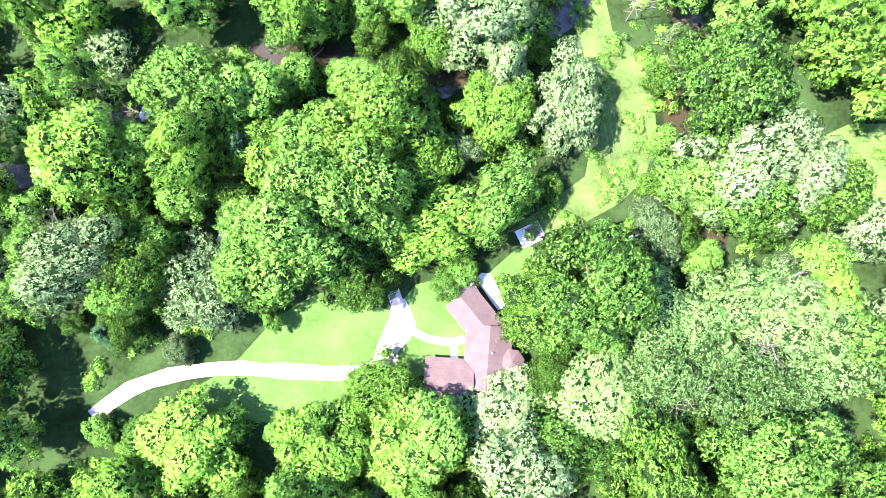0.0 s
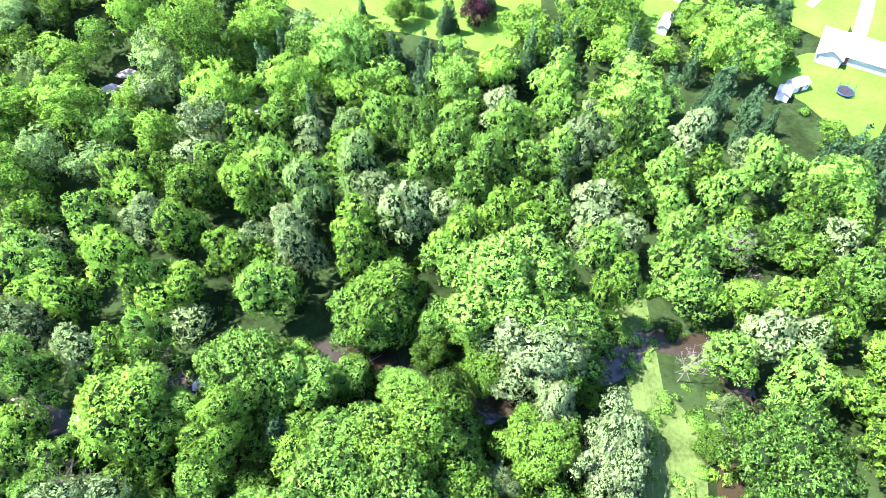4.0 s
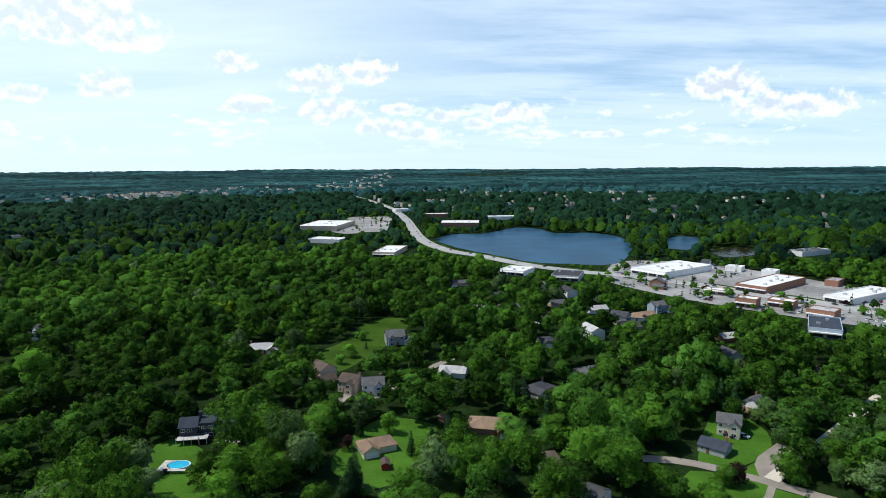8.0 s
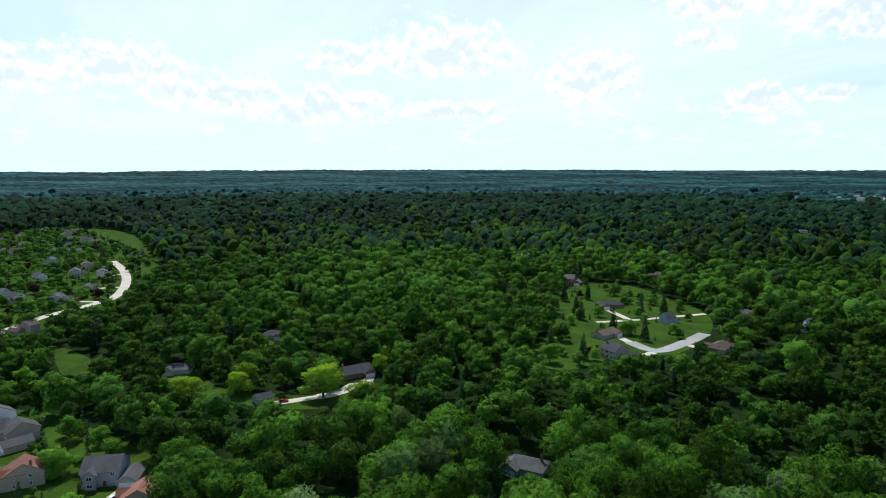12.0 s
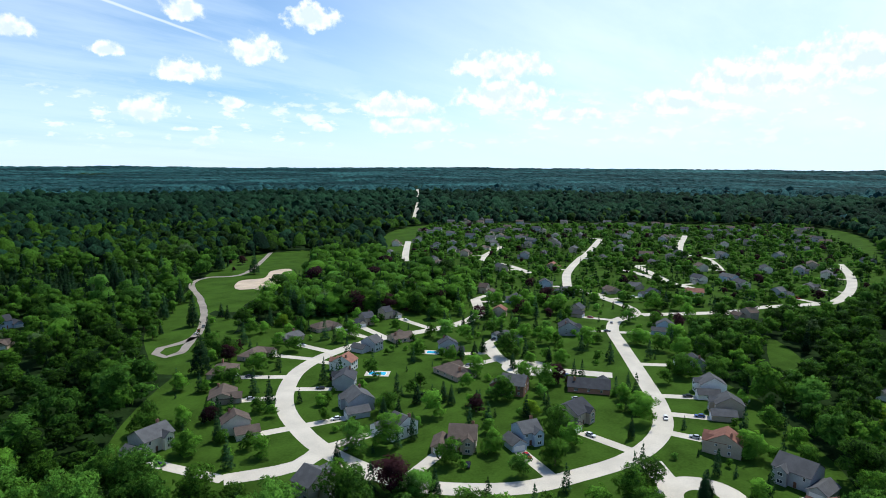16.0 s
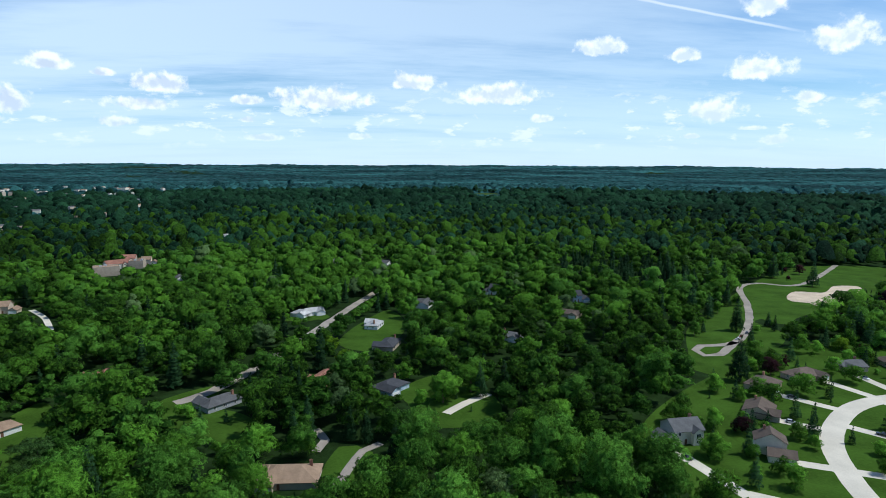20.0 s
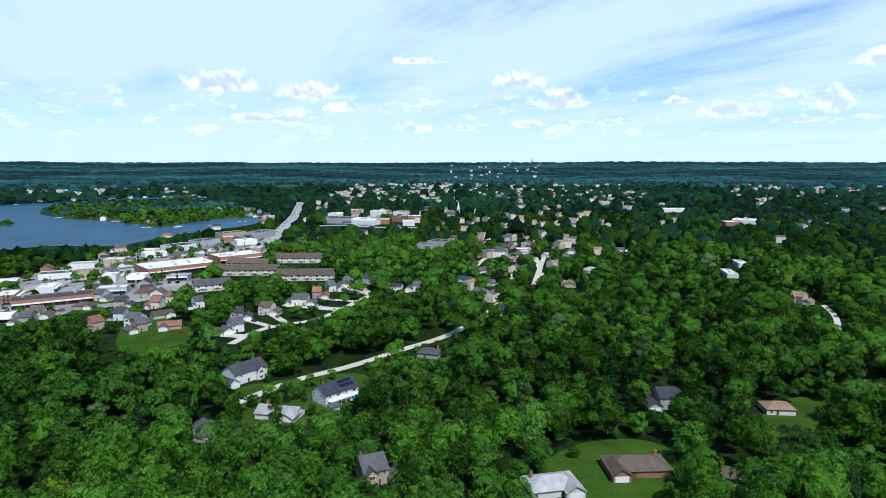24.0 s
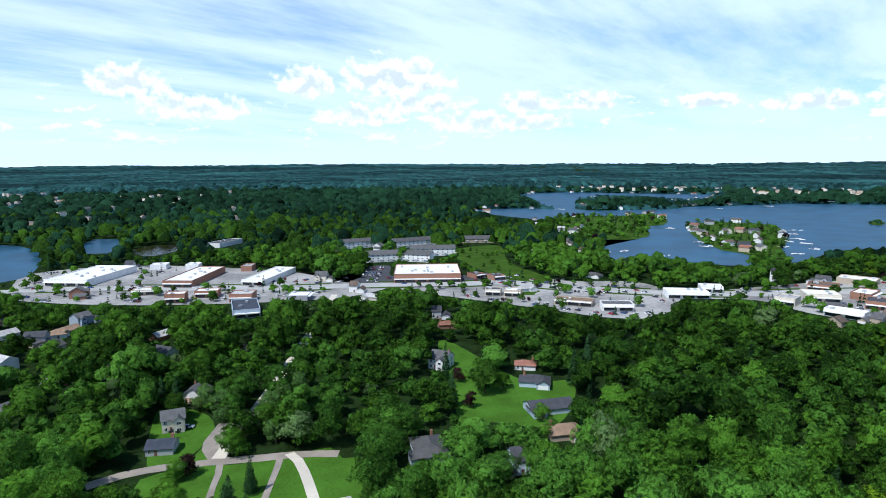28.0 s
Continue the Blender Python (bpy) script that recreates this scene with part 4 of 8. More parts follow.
SPECIMENS = SPECIMENS_A + SPECIMENS_B + SPECIMENS_C + SPECIMENS_D + SPECIMENS_E + SPECIMENS_F + SPECIMENS_G + SPECIMENS_H + SPECIMENS_I + SPECIMENS_J + SPECIMENS_K + SPECIMENS_L + SPECIMENS_M + SPECIMENS_N
# single things
DARK_HOUSE = (-99.9, 242.1)
ROUND_POOL = (-98.5, 218.5)
DARK_DRIVE = [(-91, 263), (-84, 253), (-88, 238)]
RED_SHED = (27.8, 180.8)
TRAILER = (63.6, 158.5)
TRAMPOLINE = (104.9, 129.5)
WHITE_SHEDS = [(92.9, 131.7), (88.2, 128.2), (-22, 218), (-0, 260)]
PINE_ROW = [(-47.5, 144.2), (25.8, 134.5)]
POLE_A = (36.0, 79.7)
POLE_B = (31.7, 196.3)
POLE_C = (32.5, 7.9)
DEAD_TREES = [(-10.6, 86.1), (58.2, 72.8), (-60.9, 27.8), (43.4, 48.4)]
DEAD_TREES_B = [(55.1, -3.1), (48.9, -12.5), (33.9, -17.2), (-50.1, 46.7)]
RUST_TREES = [(-49.5, 109.6), (-57.6, 129.1)]
LOGS = [(-9.2, 50.8), (-14.7, 52.9), (53.0, 40.2), (4.7, 43.1), (-48.3, 48.5), (80.2, 38.4)]
ROCKS = [(-66.5, 41.3), (-65.7, 42.4), (-43.7, 45.3), (-37.0, 20.1), (-35.9, 22.5), (-46.6, 47.8)]
POOLS = [(-240, -215), (-288, -214), (-314, -53)]
POOL_E = (260.5, -102.5)
CHURCH = (1034.3, -621.8)
WHITE_TOWER = (622.0, 128.6)
BOATS_A = [(1014, 194), (949, 177), (1051, 191), (891, 172), (871, 273), (942, 299), (829, 251), (1019, 364), (703, 327), (730, 315), (1063, 581), (1283, 721), (1402, 40), (1322, -20), (1124, -94), (1113, -139)]
BOATS_B = [(1103, -187), (1152, -245), (1253, -72), (884, 136), (938, 153), (831, 143), (1544, 520), (1516, 436), (1661, 365), (1899, 224), (1883, 137), (2059, -202), (1922, -298), (991, 176), (1110, 204), (715, 264)]
STREET_CARS = [(104, 210), (120, 243), (122, 242), (116, 242), (145, 201)]
LOT_CARS = [(428, 443), (417, 433), (444, 457), (416, 417), (423, 413), (426, 397), (437, 378), (472, 347), (490, 356), (482, 344), (471, 327), (488, 328), (502, 328), (476, 303), (491, 304), (472, 285), (489, 287), (477, 272), (470, 380), (400, 423)]
STRIP_CARS = [(347, 472), (359, 471), (357, 451), (376, 454), (374, 439), (388, 448), (349, 492), (334, 489), (375, 425), (393, 414), (254, 523), (263, 490), (280, 476), (219, 612), (208, 648), (289, 447), (328, 415), (406, 398), (249, 575), (252, 550)]
TOWN_CARS = [(555, 65), (545, 53), (565, 45), (532, 77), (549, 34), (527, 18), (567, 10), (549, 95), (597, -0), (615, -16), (635, -33), (672, -46), (707, -72), (631, 17), (653, 46), (743, -106), (769, -129), (764, -146), (788, -176), (574, -25)]
COURT_CARS = [(-182, -119), (-169, -164), (-166, -164), (-212, -33), (-216, -27), (-224, -17), (-223, -15), (-268, -114), (-296, -132), (-229, -177), (-270, -73), (-395, -148), (-419, -154), (-241, -374), (-228, -362), (-233, -367), (-209, -195)]
FIRE_PIT = (18.3, 12.8)
PATIO = [(6.6, 6.9), (7.7, 7.6), (9.2, 7.1), (10.5, 1.1), (9.3, 0.5)]
DECK = [(0.8, 5.8), (5.7, 7.0), (6.6, 4.4), (1.8, 3.2)]
DRIVE_APRON = [(-14.8, -5.7), (-9.6, 3.2), (-6.6, 5.7), (-5.7, 2.5), (-5.8, -0.5), (-9.3, -3.3), (-10.4, -6.6)]
GRAVEL_BITS = [(-96, 158), (-87.7, 139.3), (-90.3, 133.1), (-48.9, 124.8)]

# ---- further houses, shops, lawns and streets ----
# x, y, facing, width, depth, storeys, roof, wall
MORE_HOUSES = [
    (476, 57, -23, 14, 10.5, 2, 'b', 't'),
    (530, 3, -110, 14, 9.5, 1, 'b', 't'),
    (555, -11, -126, 14, 10.5, 2, 'g', 'c'),
    (520, -24, -113, 14, 10.5, 2, 'd', 't'),
    (457, -29, -129, 15, 10.5, 2, 'g', 'w'),
    (472, -44, -80, 14, 9.5, 1, 'b', 'c'),
    (667, -23, -62, 14, 10.5, 2, 'g', 'c'),
    (843, -37, -113, 22, 10.5, 2, 'b', 'c'),
    (564, -77, -68, 14, 10.5, 2, 'r', 'w'),
    (534, -47, -35, 14, 10.5, 2, 'b', 'w'),
    (522, -55, -131, 14, 10.5, 2, 'r', 'c'),
    (548, 568, 16, 16, 10.5, 2, 'g', 'w'),
    (543, 267, -84, 15, 9.5, 1, 'g', 'w'),
    (675, 349, -98, 14, 10.5, 2, 'b', 'w'),
    (740, 402, -81, 16, 10.5, 2, 'g', 't'),
    (450, 284, -28, 14, 9.5, 1, 'w', 'w'),
    (342, 364, -63, 14, 9.5, 1, 'w', 'c'),
    (474, -299, -142, 13, 9.5, 1, 'k', 'l'),
    (452, -311, -160, 14, 9.5, 1, 'g', 'w'),
    (299, -165, -139, 12, 9.5, 1, 'g', 'g'),
    (551, -459, -70, 15, 9.5, 1, 'w', 'w'),
    (454, -430, -73, 15, 9.5, 1, 'w', 'w'),
    (540, -561, -106, 18, 9.5, 1, 'g', 'w'),
    (269, -479, -171, 16, 10.5, 2, 't', 't'),
    (165, -831, 156, 15, 9.5, 1, 'g', 'w'),
    (54, -449, 152, 13, 9.5, 1, 'w', 'w'),
    (46, -454, -159, 13, 9.5, 1, 'w', 'w'),
    (-84, -376, 147, 14, 9.5, 1, 'g', 'w'),
    (-97, -514, 149, 14, 10.5, 2, 'd', 'w'),
    (-140, -431, 142, 14, 9.5, 1, 'b', 't'),
    (221, -946, -137, 15, 9.5, 1, 'w', 'w'),
    (41, -693, -162, 16, 9.5, 1, 'w', 'w'),
    (-8, -677, 144, 15, 9.5, 1, 'g', 'w'),
    (-407, 70, 60, 15, 9.5, 1, 'd', 't'),
    (-359, 10, 68, 14, 9.5, 1, 'g', 'c'),
    (-314, 400, 3, 14, 9.5, 1, 'g', 'w'),
    (-269, 400, 49, 14, 10.5, 2, 'g', 'l'),
    (-694, 1005, 50, 18, 9.5, 1, 'g', 'w'),
    (-1109, 594, 122, 14, 9.5, 1, 'g', 'w'),
    (-474, 463, 106, 15, 9.5, 1, 'g', 't'),
]
# x, y, facing, width, depth, height, wall, roof
MORE_BLOCKS = [
    (561, 24, -89, 54, 20, 6, 'b', 'd'),
    (611, 87, -86, 23, 18, 5, 'b', 'b'),
    (662, 68, -93, 30, 20, 5, 't', 'm'),
    (685, 25, -95, 27, 18, 5, 'w', 'b'),
    (683, -2, -98, 23, 18, 5, 't', 't'),
    (784, -69, -79, 24, 16, 5, 'w', 'm'),
    (564, 82, -66, 25, 18, 6, 'c', 'm'),
    (829, -101, -61, 33, 25, 6, 'w', 'd'),
    (856, -136, -60, 33, 22, 7, 'g', 'g'),
    (927, -183, -70, 38, 22, 7, 't', 'b'),
    (899, -219, -46, 42, 22, 9, 'g', 'g'),
    (835, -184, -90, 26, 18, 6, 'w', 'm'),
    (1047, -394, -133, 54, 40, 9, 'g', 'd'),
    (994, -427, -145, 42, 40, 8, 'w', 'm'),
    (420, 297, -61, 13, 12, 5, 'c', 'g'),
    (427, 282, -62, 14, 12, 5, 't', 'm'),
    (430, 227, -71, 29, 14, 4, 't', 't'),
    (434, 194, -55, 23, 14, 5, 'w', 'g'),
    (545, 160, -62, 18, 14, 5, 'w', 'm'),
    (473, 355, -14, 11, 14, 4, 'b', 'd'),
    (478, 335, -24, 12, 14, 4, 'b', 'd'),
    (1147, -428, -138, 29, 30, 8, 'w', 'm'),
    (1087, -424, -138, 9, 16, 6, 'b', 'd'),
    (1022, -424, -138, 29, 30, 8, 'w', 'm'),
    (1051, -463, -138, 18, 26, 8, 't', 'm'),
    (990, -454, -117, 22, 26, 8, 'b', 'm'),
    (1013, -497, -138, 20, 26, 8, 'b', 'b'),
    (940, -478, -116, 20, 26, 8, 'w', 'm'),
    (1030, -536, -116, 25, 26, 7, 'b', 'm'),
    (1160, -521, -138, 26, 24, 8, 'w', 'm'),
    (1221, -496, -138, 26, 24, 7, 't', 'm'),
    (1122, -555, -138, 26, 24, 8, 'w', 'd'),
    (582, -408, -138, 22, 22, 6, 'w', 'm'),
    (683, -372, -138, 20, 20, 6, 'g', 'g'),
    (693, -399, -149, 26, 24, 7, 'g', 'k'),
    (592, -455, -112, 20, 16, 5, 'b', 'm'),
    (664, -947, -116, 29, 24, 7, 'b', 'm'),
    (901, -1092, -120, 54, 30, 7, 'w', 'm'),
    (371, -532, 140, 28, 10, 4, 'w', 'm'),
    (401, -593, 139, 26, 10, 4, 'w', 'm'),
    (262, -631, -157, 23, 14, 9, 't', 't'),
    (249, -675, -172, 14, 14, 8, 't', 't'),
]
TERRACE_STREET = [(379, -72), (400, -92), (407, -110), (409, -132), (423, -155), (443, -177), (465, -202)]
MILL_STREET = [(414, -329), (463, -373), (533, -437), (577, -477)]
FAR_STREET = [(540, -354), (580, -395), (585, -429)]
HILL_STREET = [(213, -423), (234, -458), (256, -484)]
CHURCH_STREET = [(1008, -345), (994, -387), (935, -421), (899, -473)]
GROVE_DRIVE = [(24, -230), (21, -240), (26, -251)]
TENT_LANE = [(14, -204), (6, -229), (-1, -235)]
YARD_DRIVE = [(-295, 96), (-297, 89), (-291, 82), (-289, 75), (-289, 69)]
SIDE_LANE = [(-651, -231), (-632, -203), (-607, -173), (-588, -142)]
STRIP_FRONT = [(383, 365), (390, 317), (395, 283), (401, 231), (407, 185), (433, 161), (503, 171), (545, 224), (512, 277), (506, 331), (460, 345), (403, 378)]
FRONT_CARS = [(400, 301), (400, 286), (405, 276), (459, 290), (407, 249), (412, 242), (406, 221), (411, 214), (410, 200), (416, 190), (424, 184), (423, 175), (433, 170), (486, 252), (497, 247), (491, 231), (511, 232), (494, 214), (502, 201), (492, 187), (478, 177), (463, 319), (473, 315), (453, 323)]
TIP_LAWN = [(24, -380), (7, -435), (-10, -460), (-20, -417), (-8, -371), (9, -359)]
TENT_LAWN = [(-14, -293), (-30, -304), (-35, -280), (-24, -255), (-16, -262)]
GROVE_LAWN = [(20, -208), (15, -234), (2, -228), (4, -207)]
CURVE_LAWN = [(133, -223), (147, -256), (158, -272), (153, -289), (141, -271), (122, -233)]
SAND_LAWN = [(92, -255), (102, -285), (82, -307), (75, -290), (83, -263)]
HEDGE_LAWN = [(-443, -57), (-407, -36), (-378, -32), (-380, -47)]
MOWN_STRIP = [(-223, 70), (-221, 74), (-189, 62), (-190, 58)]
DARK_LAWN = [(-348, 5), (-351, 19), (-319, 30), (-291, 69), (-289, 91), (-281, 91), (-274, 65), (-292, 37), (-319, 12)]
GREEN_ROW = [(414, -12), (474, -26), (430, -57), (394, -46), (389, -22)]
# clearings in the far forest: x, y, half-length away from the house, half-width
FAR_FIELDS = [(-390, -2180, 120, 55), (2570, -744, 260, 60)]

# ---- building blocks ----
def terr(r):
    """Height of the land at r metres from the house: level, then raised to put its rim on the camera's horizon."""
    return 84 * (max(r - 3000, 0) / 1900) ** 1.4


def empty(name, m, label, category, group=""):
    ob = new(name)
    ob.empty_display_size = 0.5
    ob.matrix_world = m
    return tagged(ob, label, category, group)


def mesh_of(name, bm, *materials):
    me = bpy.data.meshes.new(name)
    bm.to_mesh(me)
    bm.free()
    for m in materials:
        me.materials.append(m)
    return me


def part(name, data, material, parent, label="", at=None):
    """Links a bmesh (or a ready mesh) as one mesh object under a thing or a part."""
    me = data if isinstance(data, bpy.types.Mesh) else mesh_of(name, data, material)
    ob = new(name, me)
    ob.parent = parent
    if at is not None:
        ob.matrix_basis = at
    return tagged(ob, label)


def box(bm, x0, y0, z0, x1, y1, z1, bevel=0.0, index=0):
    vs = [bm.verts.new(c) for c in ((x0, y0, z0), (x1, y0, z0), (x1, y1, z0), (x0, y1, z0), (x0, y0, z1), (x1, y0, z1), (x1, y1, z1), (x0, y1, z1))]
    fs = [bm.faces.new([vs[i] for i in f]) for f in ((0, 3, 2, 1), (4, 5, 6, 7), (0, 1, 5, 4), (1, 2, 6, 5), (2, 3, 7, 6), (3, 0, 4, 7))]
    for f in fs:
        f.material_index = index
    if bevel:
        bmesh.ops.bevel(bm, geom=list({e for f in fs for e in f.edges}), offset=bevel, segments=1, affect="EDGES")
    return bm


def boxes(*dims, bevel=0.0):
    bm = bmesh.new()
    for d in dims:
        box(bm, *d, bevel=bevel)
    return bm


def prism(bm, outline, z0, z1, index=0):
    """An upright solid over a flat outline."""
    lo, hi = [bm.verts.new((x, y, z0)) for x, y in outline], [bm.verts.new((x, y, z1)) for x, y in outline]
    n = len(outline)
    for f in ([*reversed(lo)], hi, *[[lo[i], lo[(i + 1) % n], hi[(i + 1) % n], hi[i]] for i in range(n)]):
        bm.faces.new(f).material_index = index
    return bm


def tube(bm, a, b, ra, rb, sides=7):
    """A tapered round bar from a to b."""
    a, b = Vector(a), Vector(b)
    t = (b - a).normalized()
    u = t.cross((0, 0, 1) if abs(t.z) < 0.9 else (1, 0, 0)).normalized()
    v = t.cross(u)
    lo, hi = [], []
    for i in range(sides):
        d = u * math.cos(math.tau * i / sides) + v * math.sin(math.tau * i / sides)
        lo.append(bm.verts.new(a + d * ra))
        hi.append(bm.verts.new(b + d * rb))
    for i in range(sides):
        bm.faces.new((lo[i], lo[(i + 1) % sides], hi[(i + 1) % sides], hi[i]))
    bm.faces.new(lo[::-1])
    bm.faces.new(hi)
    return bm


def gable(bm, w, d, z, rise, over=0.45, thick=0.16, along="x", cx=0.0, cy=0.0):
    """A gable roof shell with overhang; its ridge runs along x or y through (cx, cy)."""
    hw, hd = w / 2 + over, d / 2 + over
    drop = rise * over / (d / 2)
    pts = [(-hd, z - drop), (0, z + rise), (hd, z - drop), (hd, z - drop + thick), (0, z + rise + thick), (-hd, z - drop + thick)]
    ends = []
    for s in (-hw, hw):
        ends.append([bm.verts.new((cx + s, cy + p, q) if along == "x" else (cx - p, cy + s, q)) for p, q in pts])
    a, b = ends
    bm.faces.new(a[::-1])
    bm.faces.new(b)
    for i in range(6):
        j = (i + 1) % 6
        bm.faces.new((a[i], a[j], b[j], b[i]))
    return bm


def gable_walls(bm, w, d, z, rise, along="x", cx=0.0, cy=0.0):
    """Walls of a block with its two gable triangles."""
    hw, hd = w / 2, d / 2
    pts = [(-hd, 0.0), (hd, 0.0), (hd, z), (0, z + rise - 0.02), (-hd, z)]
    a, b = [[bm.verts.new((cx + s, cy + p, q) if along == "x" else (cx - p, cy + s, q)) for p, q in pts] for s in (-hw, hw)]
    bm.faces.new(a[::-1])
    bm.faces.new(b)
    for i in range(5):
        j = (i + 1) % 5
        bm.faces.new((a[i], a[j], b[j], b[i]))
    return bm


def hip(bm, w, d, z, rise, over=0.45, thick=0.16, cx=0.0):
    """A hip roof shell with overhang over a long block, its ridge along x."""
    hw, hd = w / 2 + over, d / 2 + over
    zo = z - rise * over / (d / 2)
    rx = max(hw - hd, 0.3)
    rims = []
    for t in (0.0, thick):
        rims.append(([bm.verts.new((cx + a * hw, b * hd, zo + t)) for a, b in ((-1, -1), (1, -1), (1, 1), (-1, 1))], [bm.verts.new((cx + a * rx, 0, z + rise + t)) for a in (-1, 1)]))
    for (e, g), turn in zip(rims, (-1, 1)):
        for f in ((e[0], e[1], g[1], g[0]), (e[1], e[2], g[1]), (e[2], e[3], g[0], g[1]), (e[3], e[0], g[0])):
            bm.faces.new(f[::turn])
    lo, hi = rims[0][0], rims[1][0]
    for i in range(4):
        bm.faces.new((lo[i], lo[(i + 1) % 4], hi[(i + 1) % 4], hi[i]))
    return bm


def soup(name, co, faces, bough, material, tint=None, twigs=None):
    """A mesh from an array of points and an array of triangles, shaded smooth. The last argument is a dark material
    that paints shade inside the loose leaves.
    """
    co, faces = np.ascontiguousarray(co, np.float32), np.ascontiguousarray(faces, np.int32)
    me = bpy.data.meshes.new(name)
    me.vertices.add(len(co))
    me.vertices.foreach_set("co", co.ravel())
    me.loops.add(faces.size)
    me.loops.foreach_set("vertex_index", faces.ravel())
    me.polygons.add(len(faces))
    me.polygons.foreach_set("loop_start", np.arange(0, faces.size, 3, dtype=np.int32))
    me.polygons.foreach_set("use_smooth", np.ones(len(faces), bool))
    me.attributes.new("bough", "FLOAT_VECTOR", "POINT").data.foreach_set("vector", np.ascontiguousarray(bough, np.float32).ravel())
    if tint is not None:
        me.attributes.new("tint", "FLOAT", "POINT").data.foreach_set("value", np.ascontiguousarray(tint, np.float32))
    me.materials.append(material)
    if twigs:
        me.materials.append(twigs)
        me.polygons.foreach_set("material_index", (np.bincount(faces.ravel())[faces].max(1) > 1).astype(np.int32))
    me.update(calc_edges=True)
    return me


def smooth_line(points, step, closed=False):
    """A rounded line through the points, with a vertex about every step metres."""
    p = [np.array(q, float) for q in points]
    n = len(p)
    out = []
    for i in range(n if closed else n - 1):
        a, b = p[i], p[(i + 1) % n]
        pa = p[(i - 1) % n] if closed or i else a
        pb = p[(i + 2) % n] if closed or i + 2 < n else b
        k = max(1, int(np.hypot(*(b - a)) / step))
        for j in range(k):
            t = j / k
            m0, m1 = (b - pa) / 2, (pb - a) / 2
            out.append(a * (2 * t**3 - 3 * t * t + 1) + m0 * (t**3 - 2 * t * t + t) + b * (3 * t * t - 2 * t**3) + m1 * (t**3 - t * t))
    if not closed:
        out.append(p[-1])
    return np.array(out)


def ribbon(name, points, width, z, material, label, category="road", ragged=0.0, step=4.0, cap=0):
    """A road, path or stream along a centre line, a low slab with edges of its own."""
    line = smooth_line(points, step)
    t = np.gradient(line, axis=0)
    t /= np.linalg.norm(t, axis=1)[:, None] + 1e-9
    nrm = np.stack([-t[:, 1], t[:, 0]], 1)
    rnd = np.random.RandomState(len(points) + int(width * 10))
    wl = width / 2 * (1 + ragged * (rnd.rand(len(line)) - 0.5))
    wr = width / 2 * (1 + ragged * (rnd.rand(len(line)) - 0.5))
    bm = bmesh.new()
    rows = []
    for c, m, a, b in zip(line, nrm, wl, wr):
        h = terr(np.hypot(*c)) + z
        l, r = c + m * a, c - m * b
        rows.append([bm.verts.new((*l, h - z - 0.05)), bm.verts.new((*l, h)), bm.verts.new((*r, h)), bm.verts.new((*r, h - z - 0.05))])
    for p, q in zip(rows[:-1], rows[1:]):
        for i in range(3):
            bm.faces.new((p[i], p[i + 1], q[i + 1], q[i]))
    bmesh.ops.recalc_face_normals(bm, faces=bm.faces)
    if sum(f.normal.z for f in bm.faces) < 0:
        bmesh.ops.reverse_faces(bm, faces=bm.faces)
    return tagged(new(name, mesh_of(name, bm, material)), label, category, kind="structure")


def sheet(name, outline, z, material, label, category="lawn", step=6.0, ragged=0.5):
    """A flat patch of ground or water with a soft, uneven outline."""
    line = smooth_line(outline, step, True)
    rnd = np.random.RandomState(len(line))
    line = line + (rnd.rand(*line.shape) - 0.5) * ragged
    area = np.sum(line[:, 0] * np.roll(line[:, 1], -1) - line[:, 1] * np.roll(line[:, 0], -1))
    if area < 0:
        line = line[::-1]
    bm = bmesh.new()
    f = bm.faces.new([bm.verts.new((x, y, z)) for x, y in line])
    bmesh.ops.triangulate(bm, faces=[f])
    for f in bm.faces:
        if f.normal.z < 0:
            f.normal_flip()
    return tagged(new(name, mesh_of(name, bm, material)), label, category, kind="structure")


# ---- ground ----
def build_ground():
    rings = [0.0, *np.geomspace(15, 4930, 70)]
    spokes = 180
    verts, faces = [(0, 0, -0.02)], []
    for r in rings[1:]:
        for k in range(spokes):
            a = math.tau * k / spokes
            p = Vector((r * math.cos(a), r * math.sin(a), 0))
            far = min(max((r - 2600) / 1500, 0), 1)
            hill = 9 * far * noise.noise(p * 0.0012) + 4 * far * noise.noise(p * 0.004)
            verts.append((p.x, p.y, terr(r) + hill - 0.02))
    for k in range(spokes):
        faces.append((0, 1 + k, 1 + (k + 1) % spokes))
    for i in range(len(rings) - 2):
        for k in range(spokes):
            a, b = 1 + i * spokes + k, 1 + i * spokes + (k + 1) % spokes
            faces.append((a, a + spokes, b + spokes, b))
    me = bpy.data.meshes.new("ground")
    me.from_pydata(verts, [], faces)
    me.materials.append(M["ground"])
    tagged(new("ground", me), "rolling land under dense green undergrowth", "ground", kind="structure")


build_ground()

